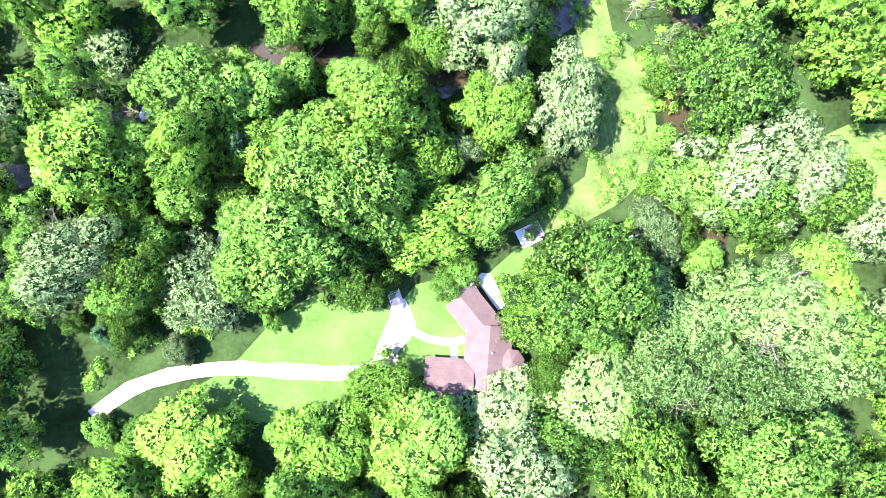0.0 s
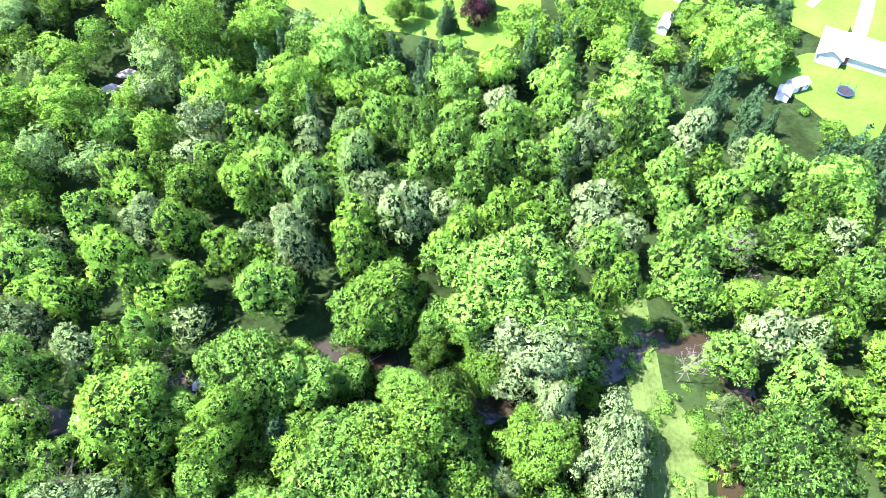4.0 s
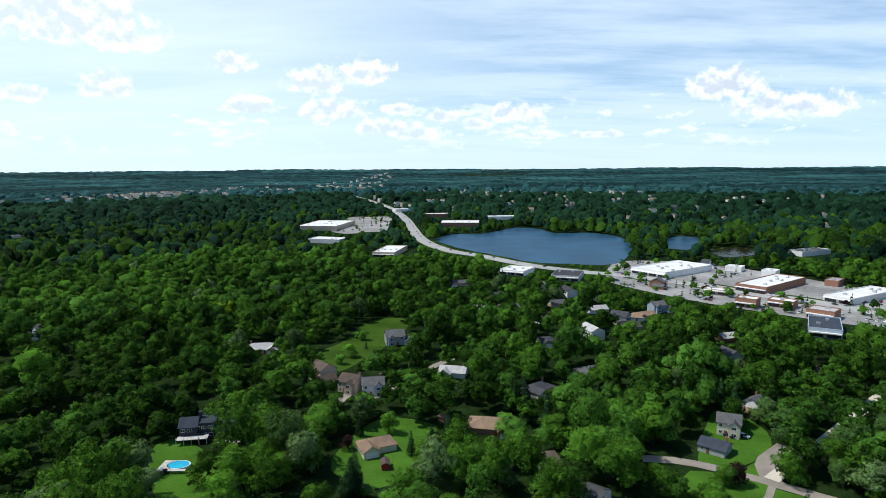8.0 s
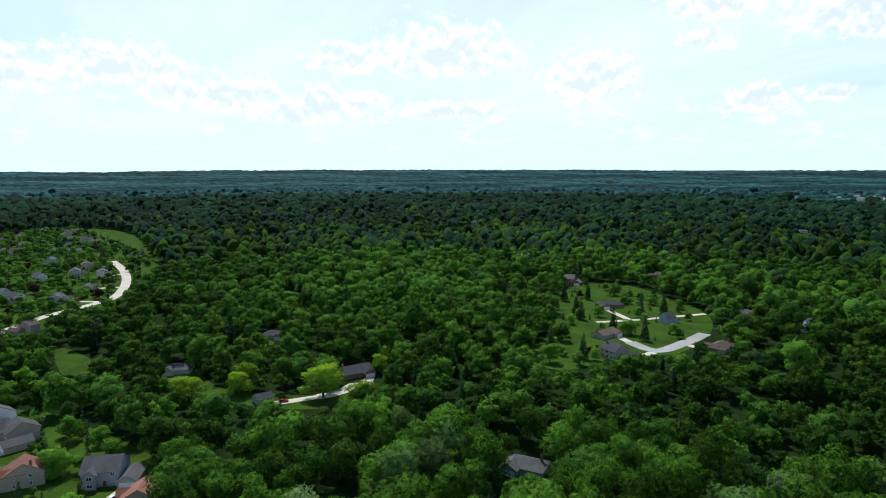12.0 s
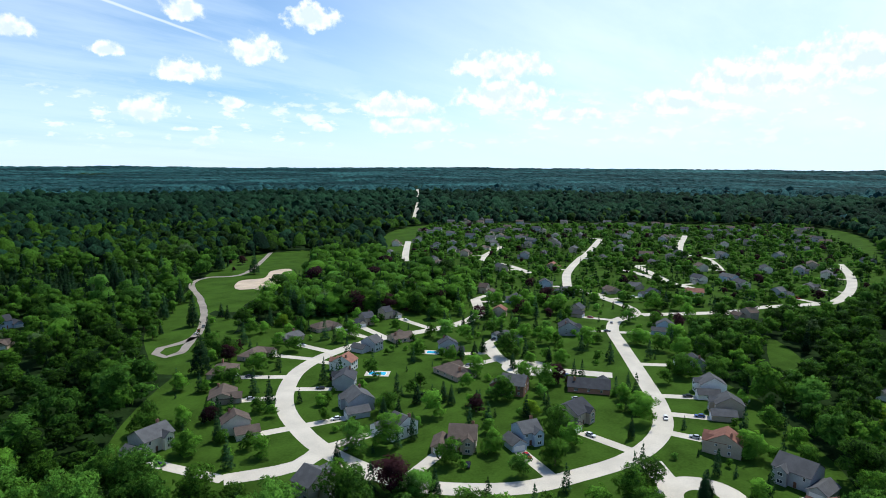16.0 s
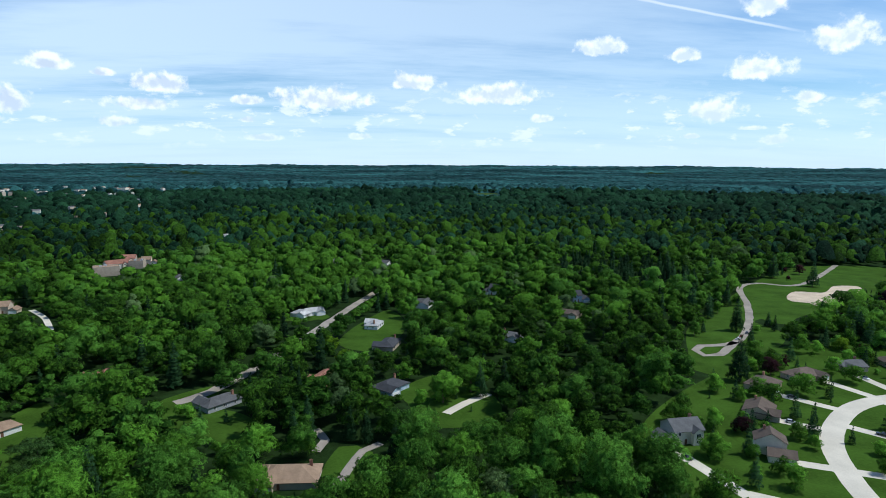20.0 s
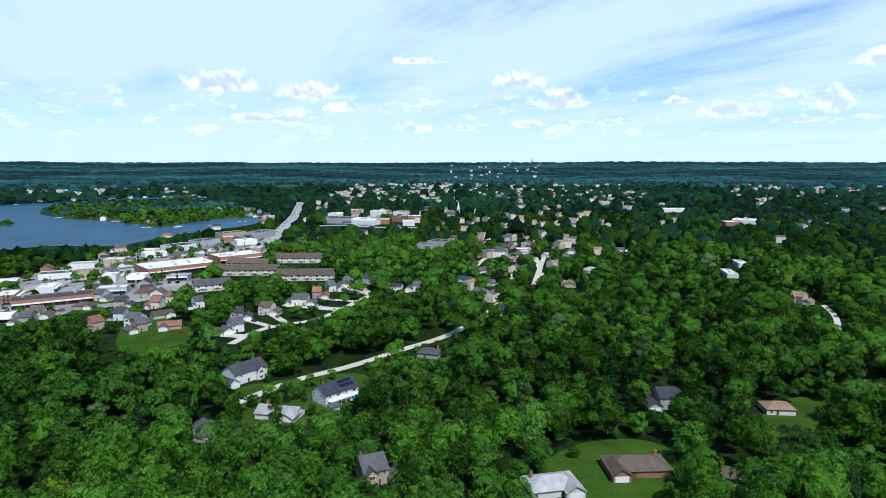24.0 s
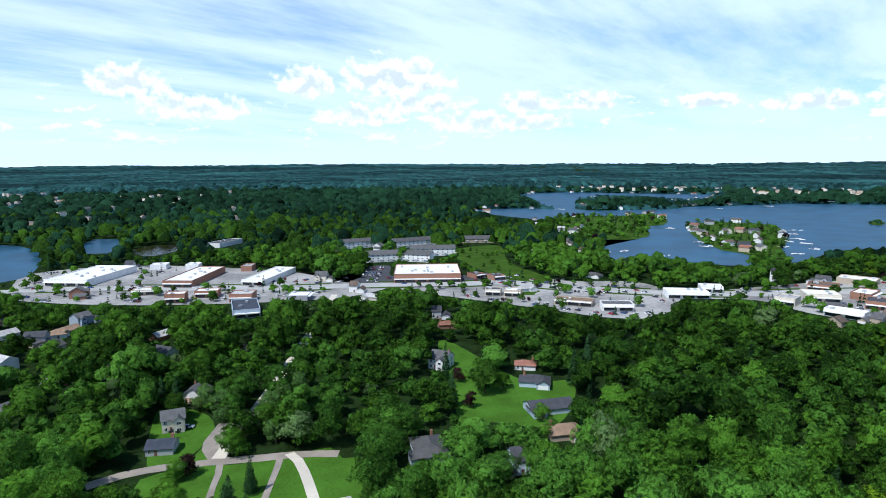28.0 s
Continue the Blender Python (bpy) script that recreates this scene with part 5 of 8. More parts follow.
ROADS = [  # line, width, surface, name, label
    (LOOP, 8.6, "concrete", "pale concrete street looping through the subdivision"),
    (LOOP_SPUR, 8.4, "concrete", "pale concrete street leaving the loop"),
    (INNER_COURT, 8.4, "concrete", "pale concrete court between houses"),
    (COURT_STEM, 9.0, "concrete", "pale concrete street to the turning circle"),
    (COURT_EAST, 5.0, "concrete", "pale concrete drive off the turning circle"),
    (WEST_STUB, 8.6, "concrete", "pale concrete street on the hillside"),
    (HIGHWAY_SOUTH, 10.0, "concrete", "straight pale highway running to the horizon"),
    (FAR_LANE_A, 8.6, "concrete", "pale concrete street among distant roofs"),
    (FAR_LANE_B, 8.6, "concrete", "pale concrete street among distant roofs"),
    (FAR_LANE_C, 8.6, "concrete", "pale concrete street among distant roofs"),
    (FAR_LANE_D, 8.6, "concrete", "pale concrete street along the wood's edge"),
    (FAR_LANE_E, 8.6, "concrete", "pale concrete street among distant roofs"),
    (PARK_PATH, 5.2, "gravel", "winding pale park drive with a loop at its end"),
    (GRAVEL_ROAD, 5.4, "gravel", "unpaved pale gravel road past small houses"),
    (GRAVEL_EAST, 3.8, "concrete", "pale concrete drive beside a mown lawn"),
    (GRAVEL_FORK, 6.5, "gravel", "bare dirt fork of the gravel road"),
    (CAR_TRACK, 2.4, "gravel", "two-rut car track across a lawn"),
    (CAR_TRACK_B, 2.4, "gravel", "two-rut car track across a lawn"),
    (CROSS_STREET, 5.2, "concrete", "narrow street from the shops to the gravel road"),
    (NORTH_LANE, 4.4, "gravel", "gravel lane between gardens"),
    (RANCH_DRIVE, 4.6, "gravel", "gravel drive to the ranch house"),
    (MAIN_ROAD, 19.0, "asphalt", "wide main road through the shopping strip"),
    (EAST_ROAD, 5.5, "concrete", "pale street climbing between gardens"),
    (EAST_ROAD_B, 6.0, "concrete", "pale side street among trees"),
    (SOUTH_ROAD, 6.5, "gravel", "pale country road through woods"),
    (SOUTH_DRIVE, 4.5, "concrete", "pale drive to a wooded house"),
    (WEST_DRIVE, 8.5, "asphalt", "grey asphalt court"),
    (WEST_LANE, 4.5, "concrete", "pale drive across a lawn"),
    (TERRACE_STREET, 5.2, "concrete", "pale concrete street below a row of houses"),
    (MILL_STREET, 5.0, "concrete", "pale street round a group of shops"),
    (FAR_STREET, 5.0, "concrete", "pale street among trees"),
    (HILL_STREET, 4.0, "concrete", "pale drive to a tan house"),
    (CHURCH_STREET, 14.0, "asphalt", "pale street of the old town"),
    (SIDE_LANE, 8.6, "concrete", "pale concrete street among distant roofs"),
    (YARD_DRIVE, 7.0, "concrete", "pale drive in front of a wooded house"),
    (GROVE_DRIVE, 3.5, "gravel", "gravel drive under trees"),
    (TENT_LANE, 3.5, "gravel", "gravel drive across a lawn"),
    (HOUSE_DRIVE, 2.6, "gravel", "pale gravel drive curving to the house"),
]
for i, (line, width, stuff, label) in enumerate(ROADS):
    ribbon("road_%d" % (i + 1), line, width, 0.055 + 0.004 * i, M[stuff], label, ragged=0.3 if stuff == "gravel" else 0.0, step=3.0 if line is HOUSE_DRIVE else 6.0)
ribbon("path_1", FRONT_WALK, 1.3, 0.08, M["concrete"], "pale concrete garden path", "path", step=1.0)
ribbon("path_2", SIDE_WALK, 1.3, 0.085, M["concrete"], "pale concrete garden path to the door", "path", step=1.0)
ribbon("water_1", STREAM, 5.2, 0.04, M["stream"], "muddy brown creek winding under trees", "creek", ragged=0.5, step=3.0)

LAWNS = [("lawn", SUBDIVISION, 0.015), ("lawn", PARK_LAWN, 0.025), ("fresh", NORTH_LAWN, 0.02), ("fresh", POOL_LAWN, 0.025), ("fresh", RANCH_LAWN, 0.02), ("fresh", SHED_LAWN, 0.025), ("fresh", ROAD_LAWN, 0.032),
         ("fresh", LONG_LAWN, 0.02), ("fresh", VERGE_LAWN, 0.024), ("fresh", GABLE_LAWN, 0.036), ("lawn", FAR_LAWN, 0.02), ("lawn", WEST_LAWN, 0.02), ("fresh", EAST_LAWN, 0.02), ("yard", DRIVE_LAWN, 0.02),
         ("yard", BACK_LAWN, 0.025), ("meadow", MEADOW_EAST, 0.012), ("meadow", MEADOW_FAR, 0.012), ("lawn", FIELD_LOT, 0.02), ("lawn", SOUTH_LAWN, 0.02), ("lawn", DRIVE_CLEAR, 0.02),
         ("lawn", YARD_EAST, 0.02), ("lawn", YARD_POND, 0.02), ("lawn", SOLAR_YARD, 0.02), ("lawn", TIP_LAWN, 0.02), ("lawn", TENT_LAWN, 0.02), ("lawn", GROVE_LAWN, 0.02), ("lawn", CURVE_LAWN, 0.02), ("lawn", SAND_LAWN, 0.02), ("lawn", HEDGE_LAWN, 0.02), ("lawn", MOWN_STRIP, 0.02), ("lawn", DARK_LAWN, 0.02), ("lawn", GREEN_ROW, 0.02), ("fresh", TRACK_LAWN, 0.02), ("fresh", DRIVE_GREEN, 0.02), ("lawn", PARK_FIELD, 0.02)]
LAWNS = [(kind, outline, 0.010 + 0.001 * i) for i, (kind, outline, z) in enumerate(LAWNS)]
for x, y, deep, half in FAR_FIELDS:
    u = Vector((x, y)).normalized()
    LAWNS.append(("meadow", [(x + u.x * deep * math.cos(k) - u.y * half * math.sin(k), y + u.y * deep * math.cos(k) + u.x * half * math.sin(k)) for k in np.linspace(0, math.tau, 11)[:-1]], 0.3 + 0.01 * len(LAWNS)))
for i, (stuff, outline, z) in enumerate(LAWNS):
    sheet("lawn_%d" % (i + 1), outline, z, M[stuff], "mown green lawn" if stuff != "meadow" else "rough sunlit meadow of tall grass", step=3.0 if i in (13, 14) else 40.0 if z > 0.2 else 6.0)
sheet("paving_1", DIRT_PATCH, 0.05, M["dirt"], "bare tan earth patch on the park lawn", "bare earth")
sheet("paving_2", STORE_PARKING, 0.03, M["dark_asphalt"], "dark asphalt car park of a store", "car park")
sheet("paving_3", STRIP_LOTS, 0.025, M["lot"], "worn paved lots along the shopping strip", "car park")
sheet("paving_6", STRIP_FRONT, 0.0265, M["lot"], "worn paved lots in front of the shops", "car park")
sheet("paving_4", TOWN_LOTS, 0.028, M["lot"], "worn paved lots in the town", "car park")
sheet("paving_5", MALL_LOT, 0.03, M["lot"], "paved lot round a large store", "car park")
sheet("water_2", SMALL_LAKE, 0.05, M["lake"], "dark blue lake beside the main road", "lake", 15, 4)
sheet("water_3", BIG_LAKE, 0.05, M["lake"], "large blue lake with wooded islands", "lake", 20, 5)
sheet("water_4", WEST_BAY, 0.055, M["lake"], "blue bay of the lake", "lake", 20, 5)
sheet("water_6", LAKE_ARM, 0.05, M["lake"], "small blue arm of the lake among trees", "lake", 15, 3)
sheet("water_7", REED_POND, 0.05, M["stream"], "shallow reedy pond", "pond", 12, 3)
sheet("water_5", FAR_POND, 0.05, M["lake"], "distant lake among woods", "lake", 20, 5)
LANDS = [ISLAND, EAST_POINT, WEST_POINT, MID_POINT, ISLET]
for i, outline in enumerate(LANDS):
    sheet("ground_island_%d" % (i + 1), outline, 0.25, M["lawn"], "wooded island shore in the lake", "island", 10, 4)


def disc(name, x, y, r, z, material, label, category="court"):
    bm = bmesh.new()
    prism(bm, [(x + r * math.cos(math.tau * i / 40), y + r * math.sin(math.tau * i / 40)) for i in range(40)], -0.04, z)
    return tagged(new(name, mesh_of(name, bm, material)), label, category, kind="structure")


disc("road_court_1", *COURT_STEM[-1], 15.5, 0.19, M["concrete"], "pale concrete turning circle")
disc("lawn_court", *COURT_STEM[-1], 6.0, 0.30, M["lawn"], "round grass island in the turning circle", "lawn")
disc("road_court_2", *INNER_COURT[2], 13.5, 0.195, M["concrete"], "pale concrete turning circle between houses")

# ---- houses ----
ROOF_WORD = dict(g="grey", b="brown", d="dark grey", t="tan", w="pale", r="red-brown", k="slate-blue")
WALL_WORD = dict(c="cream", w="white", g="grey", l="pale blue", t="tan", b="brick", r="red", k="charcoal")


def window_mesh(w, h):
    bm = bmesh.new()
    box(bm, -w / 2, -0.07, 0, w / 2, 0.02, h, index=0)
    for x in ((-w / 2 + 0.09, -0.04), (0.04, w / 2 - 0.09)):
        box(bm, x[0], -0.085, 0.09, x[1], -0.06, h - 0.09, index=1)
    return mesh_of("window", bm, M["trim"], M["pane"])


def split_window(w, h):
    bm = bmesh.new()
    for x0, z0, x1, z1 in ((-w / 2, 0, w / 2, 0.1), (-w / 2, h - 0.1, w / 2, h), (-w / 2, 0.1, -w / 2 + 0.1, h - 0.1), (w / 2 - 0.1, 0.1, w / 2, h - 0.1), (-0.04, 0.1, 0.04, h - 0.1)):
        box(bm, x0, -0.09, z0, x1, 0.02, z1)
    return mesh_of("window", bm, M["trim"]), mesh_of("pane", boxes((-w / 2 + 0.1, -0.05, 0.1, w / 2 - 0.1, -0.02, h - 0.1)), M["pane"])


def door_mesh(w, h, panels):
    bm = boxes((-w / 2, -0.09, 0, w / 2, 0.02, h))
    for i in range(panels):
        z = h * (i + 0.12) / panels
        box(bm, -w / 2 + 0.12, -0.12, z, w / 2 - 0.12, -0.08, z + h * 0.72 / panels)
    return bm


WINDOW = {k: window_mesh(*d) for k, d in dict(wide=(1.9, 1.3), tall=(1.1, 1.4), small=(0.9, 0.9)).items()}
FRAME, PANE = {}, {}
for k, d in dict(wide=(1.9, 1.3), tall=(1.1, 1.4), small=(0.9, 0.9)).items():
    FRAME[k], PANE[k] = split_window(*d)
DOOR = mesh_of("door", door_mesh(1.0, 2.1, 3), surface("door_paint", (0.16, 0.08, 0.05), 0.5, 0.1))
GARAGE_DOOR = mesh_of("garage_door", door_mesh(4.9, 2.2, 4), M["trim"])
CHIMNEY = mesh_of("chimney", boxes((-0.55, -0.4, 0, 0.55, 0.4, 2.6), (-0.62, -0.47, 2.45, 0.62, 0.47, 2.6), (-0.2, -0.2, 2.6, 0.2, 0.2, 2.85)), WALL["b"])
SPOTS = []  # ground kept free: x, y, radius


def put_window(home, kind, x, y, z, turn):
    if home.location.length > 300:
        part("window", WINDOW[kind], None, home, at=pose(x, y, z, 0, 0, turn))
    else:
        part("pane", PANE[kind], None, part("window", FRAME[kind], None, home, at=pose(x, y, z, 0, 0, turn)), "dark glass pane")


def house(x, y, rot, w, d, storeys, roof, wall, seed, full=True, group=""):
    """A timber-framed suburban house facing its own -y, with a garage wing when it is wide enough."""
    rnd = random.Random(seed)
    SPOTS.append((x, y, max(w, d) * 0.62))
    base = terr(math.hypot(x, y))
    label = "%s-storey house with %s walls under a %s shingle roof" % ("two" if storeys == 2 else "single", WALL_WORD[wall], ROOF_WORD[roof])
    home = empty("house", pose(x, y, base, 0, 0, rot), label, "house", group)
    hw = 2.75 * storeys
    rise = d / 2 * (0.58 if storeys == 2 else 0.45)
    wing = w >= 13 and d >= 9
    main_w = w - 6.4 if wing and storeys == 2 else w
    side = rnd.choice((-1, 1))
    mx = -side * (w - main_w) / 2
    hipped = storeys == 1 and seed % 3 and main_w > d + 2
    part("wall", boxes((mx - main_w / 2, -d / 2, 0, mx + main_w / 2, d / 2, hw)) if hipped else gable_walls(bmesh.new(), main_w, d, hw, rise, "x", mx), WALL[wall], home)
    part("roof", (hip if hipped else gable)(bmesh.new(), main_w, d, hw, rise, cx=mx), ROOF[roof], home)
    gx = side * (w / 2 - 3.2)
    if wing:
        gd = d * 0.85
        gy = -d / 2 + gd / 2 - 2.6
        part("garage_wall", gable_walls(bmesh.new(), gd, 6.4, 2.75, 1.9, "y", gx, gy), WALL[wall], home)
        part("garage_roof", gable(bmesh.new(), gd, 6.4, 2.75, 1.9, along="y", cx=gx, cy=gy), ROOF[roof], home)
        part("garage_door", GARAGE_DOOR, None, home, at=pose(gx, gy - gd / 2 + 0.0, 0))
    if storeys == 2 and main_w > 8:  # a front gable over the entrance
        fx = mx - side * main_w * 0.22
        part("front_gable", gable_walls(bmesh.new(), 2.4 + d / 2, 4.2, hw - 0.3, 1.7, "y", fx, -d / 4 - 0.7), WALL[wall], home)
        part("gable_roof", gable(bmesh.new(), 2.4 + d / 2, 4.2, hw - 0.3, 1.7, 0.35, along="y", cx=fx, cy=-d / 4 - 0.7), ROOF[roof], home)
        put_window(home, "wide", fx, -d / 2 - 1.9, 3.5, 0)
        put_window(home, "wide", fx, -d / 2 - 1.9, 0.8, 0)
    part("door", DOOR, None, home, at=pose(mx + side * main_w * 0.12, -d / 2, 0.15))
    if rnd.random() < 0.7 and math.hypot(x, y) < 430:
        part("chimney", CHIMNEY, None, home, "brick chimney", pose(mx - side * main_w * 0.35, d * 0.18, hw + rise * 0.35))
    for s in range(storeys if math.hypot(x, y) < 430 else 0):
        z = 0.9 + 2.75 * s
        for k in range(3 if full else 2):
            put_window(home, rnd.choice(("wide", "tall")), mx + main_w * (k - (1 if full else 0.5)) * 0.3, d / 2, z, 180)
        put_window(home, "tall", mx + side * -main_w / 2, d * 0.15, z, -90 * side)
        if full:
            put_window(home, "tall", mx + side * main_w * 0.34, -d / 2, z, 0) if not wing or s else None
            put_window(home, "small", mx - side * main_w / 2, -d * 0.25, z, -90 * side)
    return home, gx if wing else mx + side * w * 0.3


CAR_SPOTS = []
SHY = set()  # houses that the trees half hide
ALL_ROADS = [np.array(line) for line, *_ in ROADS]


def nearest_road(p):
    best = (1e9, None)
    for line in ALL_ROADS:
        a, b = line[:-1], line[1:]
        v = b - a
        s = np.clip(((p - a) * v).sum(1) / ((v * v).sum(1) + 1e-9), 0, 1)
        q = a + v * s[:, None]
        e = np.hypot(*(q - p).T)
        i = int(e.argmin())
        if e[i] < best[0]:
            best = (float(e[i]), q[i])
    return best


def drive(home, gx, d, width=5.2, far=60, at=None):
    """A concrete drive from the garage to the nearest street."""
    start = (at or home.matrix_world) @ Vector((gx, -d / 2 - 1.5, 0))
    p = np.array((start.x, start.y))
    e, q = nearest_road(p)
    if e > far or e < 3:
        return
    mid = p + (q - p) * 0.5
    line = [tuple(p), tuple(mid), tuple(q)]
    ribbon("driveway", line, width, 0.035 + 0.0007 * (len(CLEAR_LINES) % 24), M["concrete"], "pale concrete driveway between lawns", "driveway", step=6.0)
    CLEAR_LINES.append((line, width))
    CAR_SPOTS.append((*(p + (q - p) * 0.25), math.degrees(math.atan2(*(q - p)[::-1]))))


CLEAR_LINES = []
seed = 0
for group, rows in (("houses on the loop street", SOUTH_HOUSES + LOOP_HOUSES + EAST_LOOP_HOUSES + UPPER_HOUSES), ("houses in the western clearing", WEST_HOUSES),
                    ("houses below the shops", VILLAGE_HOUSES + TERRACE_HOUSES), ("houses near the gravel road", STREET_HOUSES + NORTH_HOUSES),
                    ("houses among the trees", LANE_HOUSES + FOREST_HOUSES + NORTH_COTTAGES + NORTH_BUNGALOWS)):
    for x, y, rot, wd, dp, st, rf, wl in rows:
        seed += 1
        home, gx = house(x, y, rot, wd, dp, st, rf, wl, seed, math.hypot(x, y) < 420, group)
        if group in ("houses on the loop street", "houses below the shops", "houses in the western clearing"):
            drive(home, gx, dp)

# houses with a yard each, set among the trees
for i, (x, y, rot, wd, dp, st, rf, wl) in enumerate(MORE_HOUSES):
    seed += 1
    house(x, y, rot, wd, dp, st, rf, wl, seed, False, "houses in wooded yards")
    if math.hypot(x, y) < 560:
        u = Vector((-x, -y)).normalized() * 6
        sheet("lawn_yard_%d" % (i + 1), [(x + u.x + (12 + 3 * math.sin(3 * k + i)) * math.cos(k), y + u.y + (12 + 3 * math.sin(3 * k + i)) * math.sin(k)) for k in np.linspace(0, math.tau, 10)[:-1]], 0.0455 + 0.00013 * i, M["lawn"], "mown green yard round a house", step=6.0)

# the house with solar panels on its roof
x, y, rot, wd, dp, rf, wl = SOLAR
home = empty("house", pose(x, y, 0, 0, 0, rot), "white two-storey house with solar panels on its dark roof", "house")
SPOTS.append((x, y, 13))
rise = dp / 2 * 0.62
slope = math.degrees(math.atan2(rise, dp / 2))
part("wall", gable_walls(bmesh.new(), wd, dp, 5.3, rise), WALL[wl], home)
part("roof", gable(bmesh.new(), wd, dp, 5.3, rise), ROOF[rf], home)
part("door", DOOR, None, home, at=pose(-1.0, -dp / 2, 0.15))
part("chimney", CHIMNEY, None, home, "brick chimney", pose(-5.5, dp * 0.18, 5.3 + rise * 0.35))
for i in range(4):
    put_window(home, "wide" if i % 2 else "tall", -6.6 + 4.4 * i, -dp / 2, 3.5, 0)
    put_window(home, "wide", -6.6 + 4.4 * i, dp / 2, 3.5, 180)
    put_window(home, "tall", -wd / 2, -3.3 + 2.2 * i, 3.5 if i % 2 else 0.9, -90)
for i in range(3):
    put_window(home, "wide", -6.2 + 5.8 * i + (1.2 if i == 1 else 0), -dp / 2, 0.8, 0)
for i in range(14):  # two rows high up on the slope towards the garden
    u = 0.42 + 0.36 * (i // 7)
    part("solar_panel", boxes((-0.5, -0.85, 0, 0.5, 0.85, 0.06)), M["solar"], home, "blue-black solar panel", pose(0.6 + 1.08 * (i % 7), -dp / 2 * (1 - u), 5.3 + rise * u + 0.22, slope))
# a raised white deck along the garden side
part("deck", boxes((-wd / 2 + 1.0, -dp / 2 - 2.6, 2.45, wd / 2, -dp / 2 - 0.01, 2.65)), M["trim"], home, "white raised deck")
for i in range(7):
    px = -wd / 2 + 1.1 + (wd - 1.2) * i / 6
    part("deck_post", boxes((px - 0.08, -dp / 2 - 2.55, 0, px + 0.08, -dp / 2 - 2.39, 3.6)), M["trim"], home)
for z in (2.95, 3.25, 3.55):
    part("deck_rail", boxes((-wd / 2 + 1.02, -dp / 2 - 2.5, z - 0.04, wd / 2 - 0.02, -dp / 2 - 2.44, z + 0.04)), M["trim"], home)
shed = empty("garden_shed", Matrix.Translation((x, y, 0)) @ pose(0, 0, 0, 0, 0, rot) @ pose(-8.5, -10.5, 0), "small white garden shed with a grey-brown roof", "shed")
part("wall", gable_walls(bmesh.new(), 4.4, 3.4, 2.2, 0.9), WALL["w"], shed)
part("roof", gable(bmesh.new(), 4.4, 3.4, 2.2, 0.9), ROOF["g"], shed)
SPOTS.append((shed.matrix_basis.translation.x, shed.matrix_basis.translation.y, 3.5))


# the far part of the subdivision, its houses set out in rows
def inside(px, py, outline):
    o = np.array(outline)
    a, b = o, np.roll(o, -1, 0)
    px, py = np.asarray(px)[..., None], np.asarray(py)[..., None]
    cross = (a[:, 1] > py) != (b[:, 1] > py)
    xs = a[:, 0] + (py - a[:, 1]) / (b[:, 1] - a[:, 1] + 1e-12) * (b[:, 0] - a[:, 0])
    return (cross & (px < xs)).sum(-1) % 2 == 1


FAR_HOMES = bmesh.new()


def far_house(x, y, rot, wd, st, garage):
    """A house too far off to tell apart; all of them are joined."""
    k = rnd.randrange(3)
    bits = [(gable_walls(bmesh.new(), wd, 10, 2.75 * st, 2.6), k), (gable(bmesh.new(), wd, 10, 2.75 * st, 2.6), 3 + rnd.randrange(3))]
    if garage:
        bits += [(gable_walls(bmesh.new(), 8, 6, 2.7, 1.8, "y", wd / 2 - 3, -4.5), k), (gable(bmesh.new(), 8, 6, 2.7, 1.8, along="y", cx=wd / 2 - 3, cy=-4.5), bits[1][1])]
    for b, index in bits:
        b.transform(pose(x, y, terr(math.hypot(x, y)), 0, 0, rot))
        for f in b.faces:
            f.material_index = index
        tmp = bpy.data.meshes.new("tmp")
        b.to_mesh(tmp)
        b.free()
        FAR_HOMES.from_mesh(tmp)
        bpy.data.meshes.remove(tmp)


rnd = random.Random(11)
placed = [(s[0], s[1]) for s in SPOTS]
lo, hi = np.array(FAR_HOUSES).min(0), np.array(FAR_HOUSES).max(0)
tries = 0
count = 0
while tries < 2600 and count < 125:
    tries += 1
    p = np.array((rnd.uniform(lo[0], hi[0]), rnd.uniform(lo[1], hi[1])))
    if not inside(p[0], p[1], FAR_HOUSES) or min(math.hypot(p[0] - a, p[1] - b) for a, b in placed) < 25:
        continue
    e, q = nearest_road(p)
    if e < 15:
        continue
    placed.append((p[0], p[1]))
    count += 1
    rot = math.degrees(math.atan2(q[1] - p[1], q[0] - p[0])) + 90 if e < 70 else rnd.choice((0, 90, 180, 270)) + 20
    st = rnd.choice((1, 2, 2))
    wd = rnd.uniform(12, 16)
    x, y = float(p[0]), float(p[1])
    SPOTS.append((x, y, 11))
    wall, roof = rnd.choice("cwgttlb"), rnd.choice("ggbbdr")
    if math.hypot(x, y) > 700:
        far_house(x, y, rot, wd, st, True)
        if e < 34:
            drive(None, wd / 2 - 3, 14, at=pose(x, y, 0, 0, 0, rot))
        continue
    home = empty("house", pose(x, y, terr(math.hypot(x, y)), 0, 0, rot), "distant house with %s walls and a %s roof" % (WALL_WORD[wall], ROOF_WORD[roof]), "house", "houses far up the subdivision")
    hw = 2.75 * st
    part("wall", gable_walls(bmesh.new(), wd, 10, hw, 2.6), WALL[wall], home)
    part("roof", gable(bmesh.new(), wd, 10, hw, 2.6), ROOF[roof], home)
    part("garage_wall", gable_walls(bmesh.new(), 8, 6, 2.7, 1.8, "y", wd / 2 - 3, -4.5), WALL[wall], home)
    part("garage_roof", gable(bmesh.new(), 8, 6, 2.7, 1.8, along="y", cx=wd / 2 - 3, cy=-4.5), ROOF[roof], home)
    if e < 34:
        drive(home, wd / 2 - 3, 14)


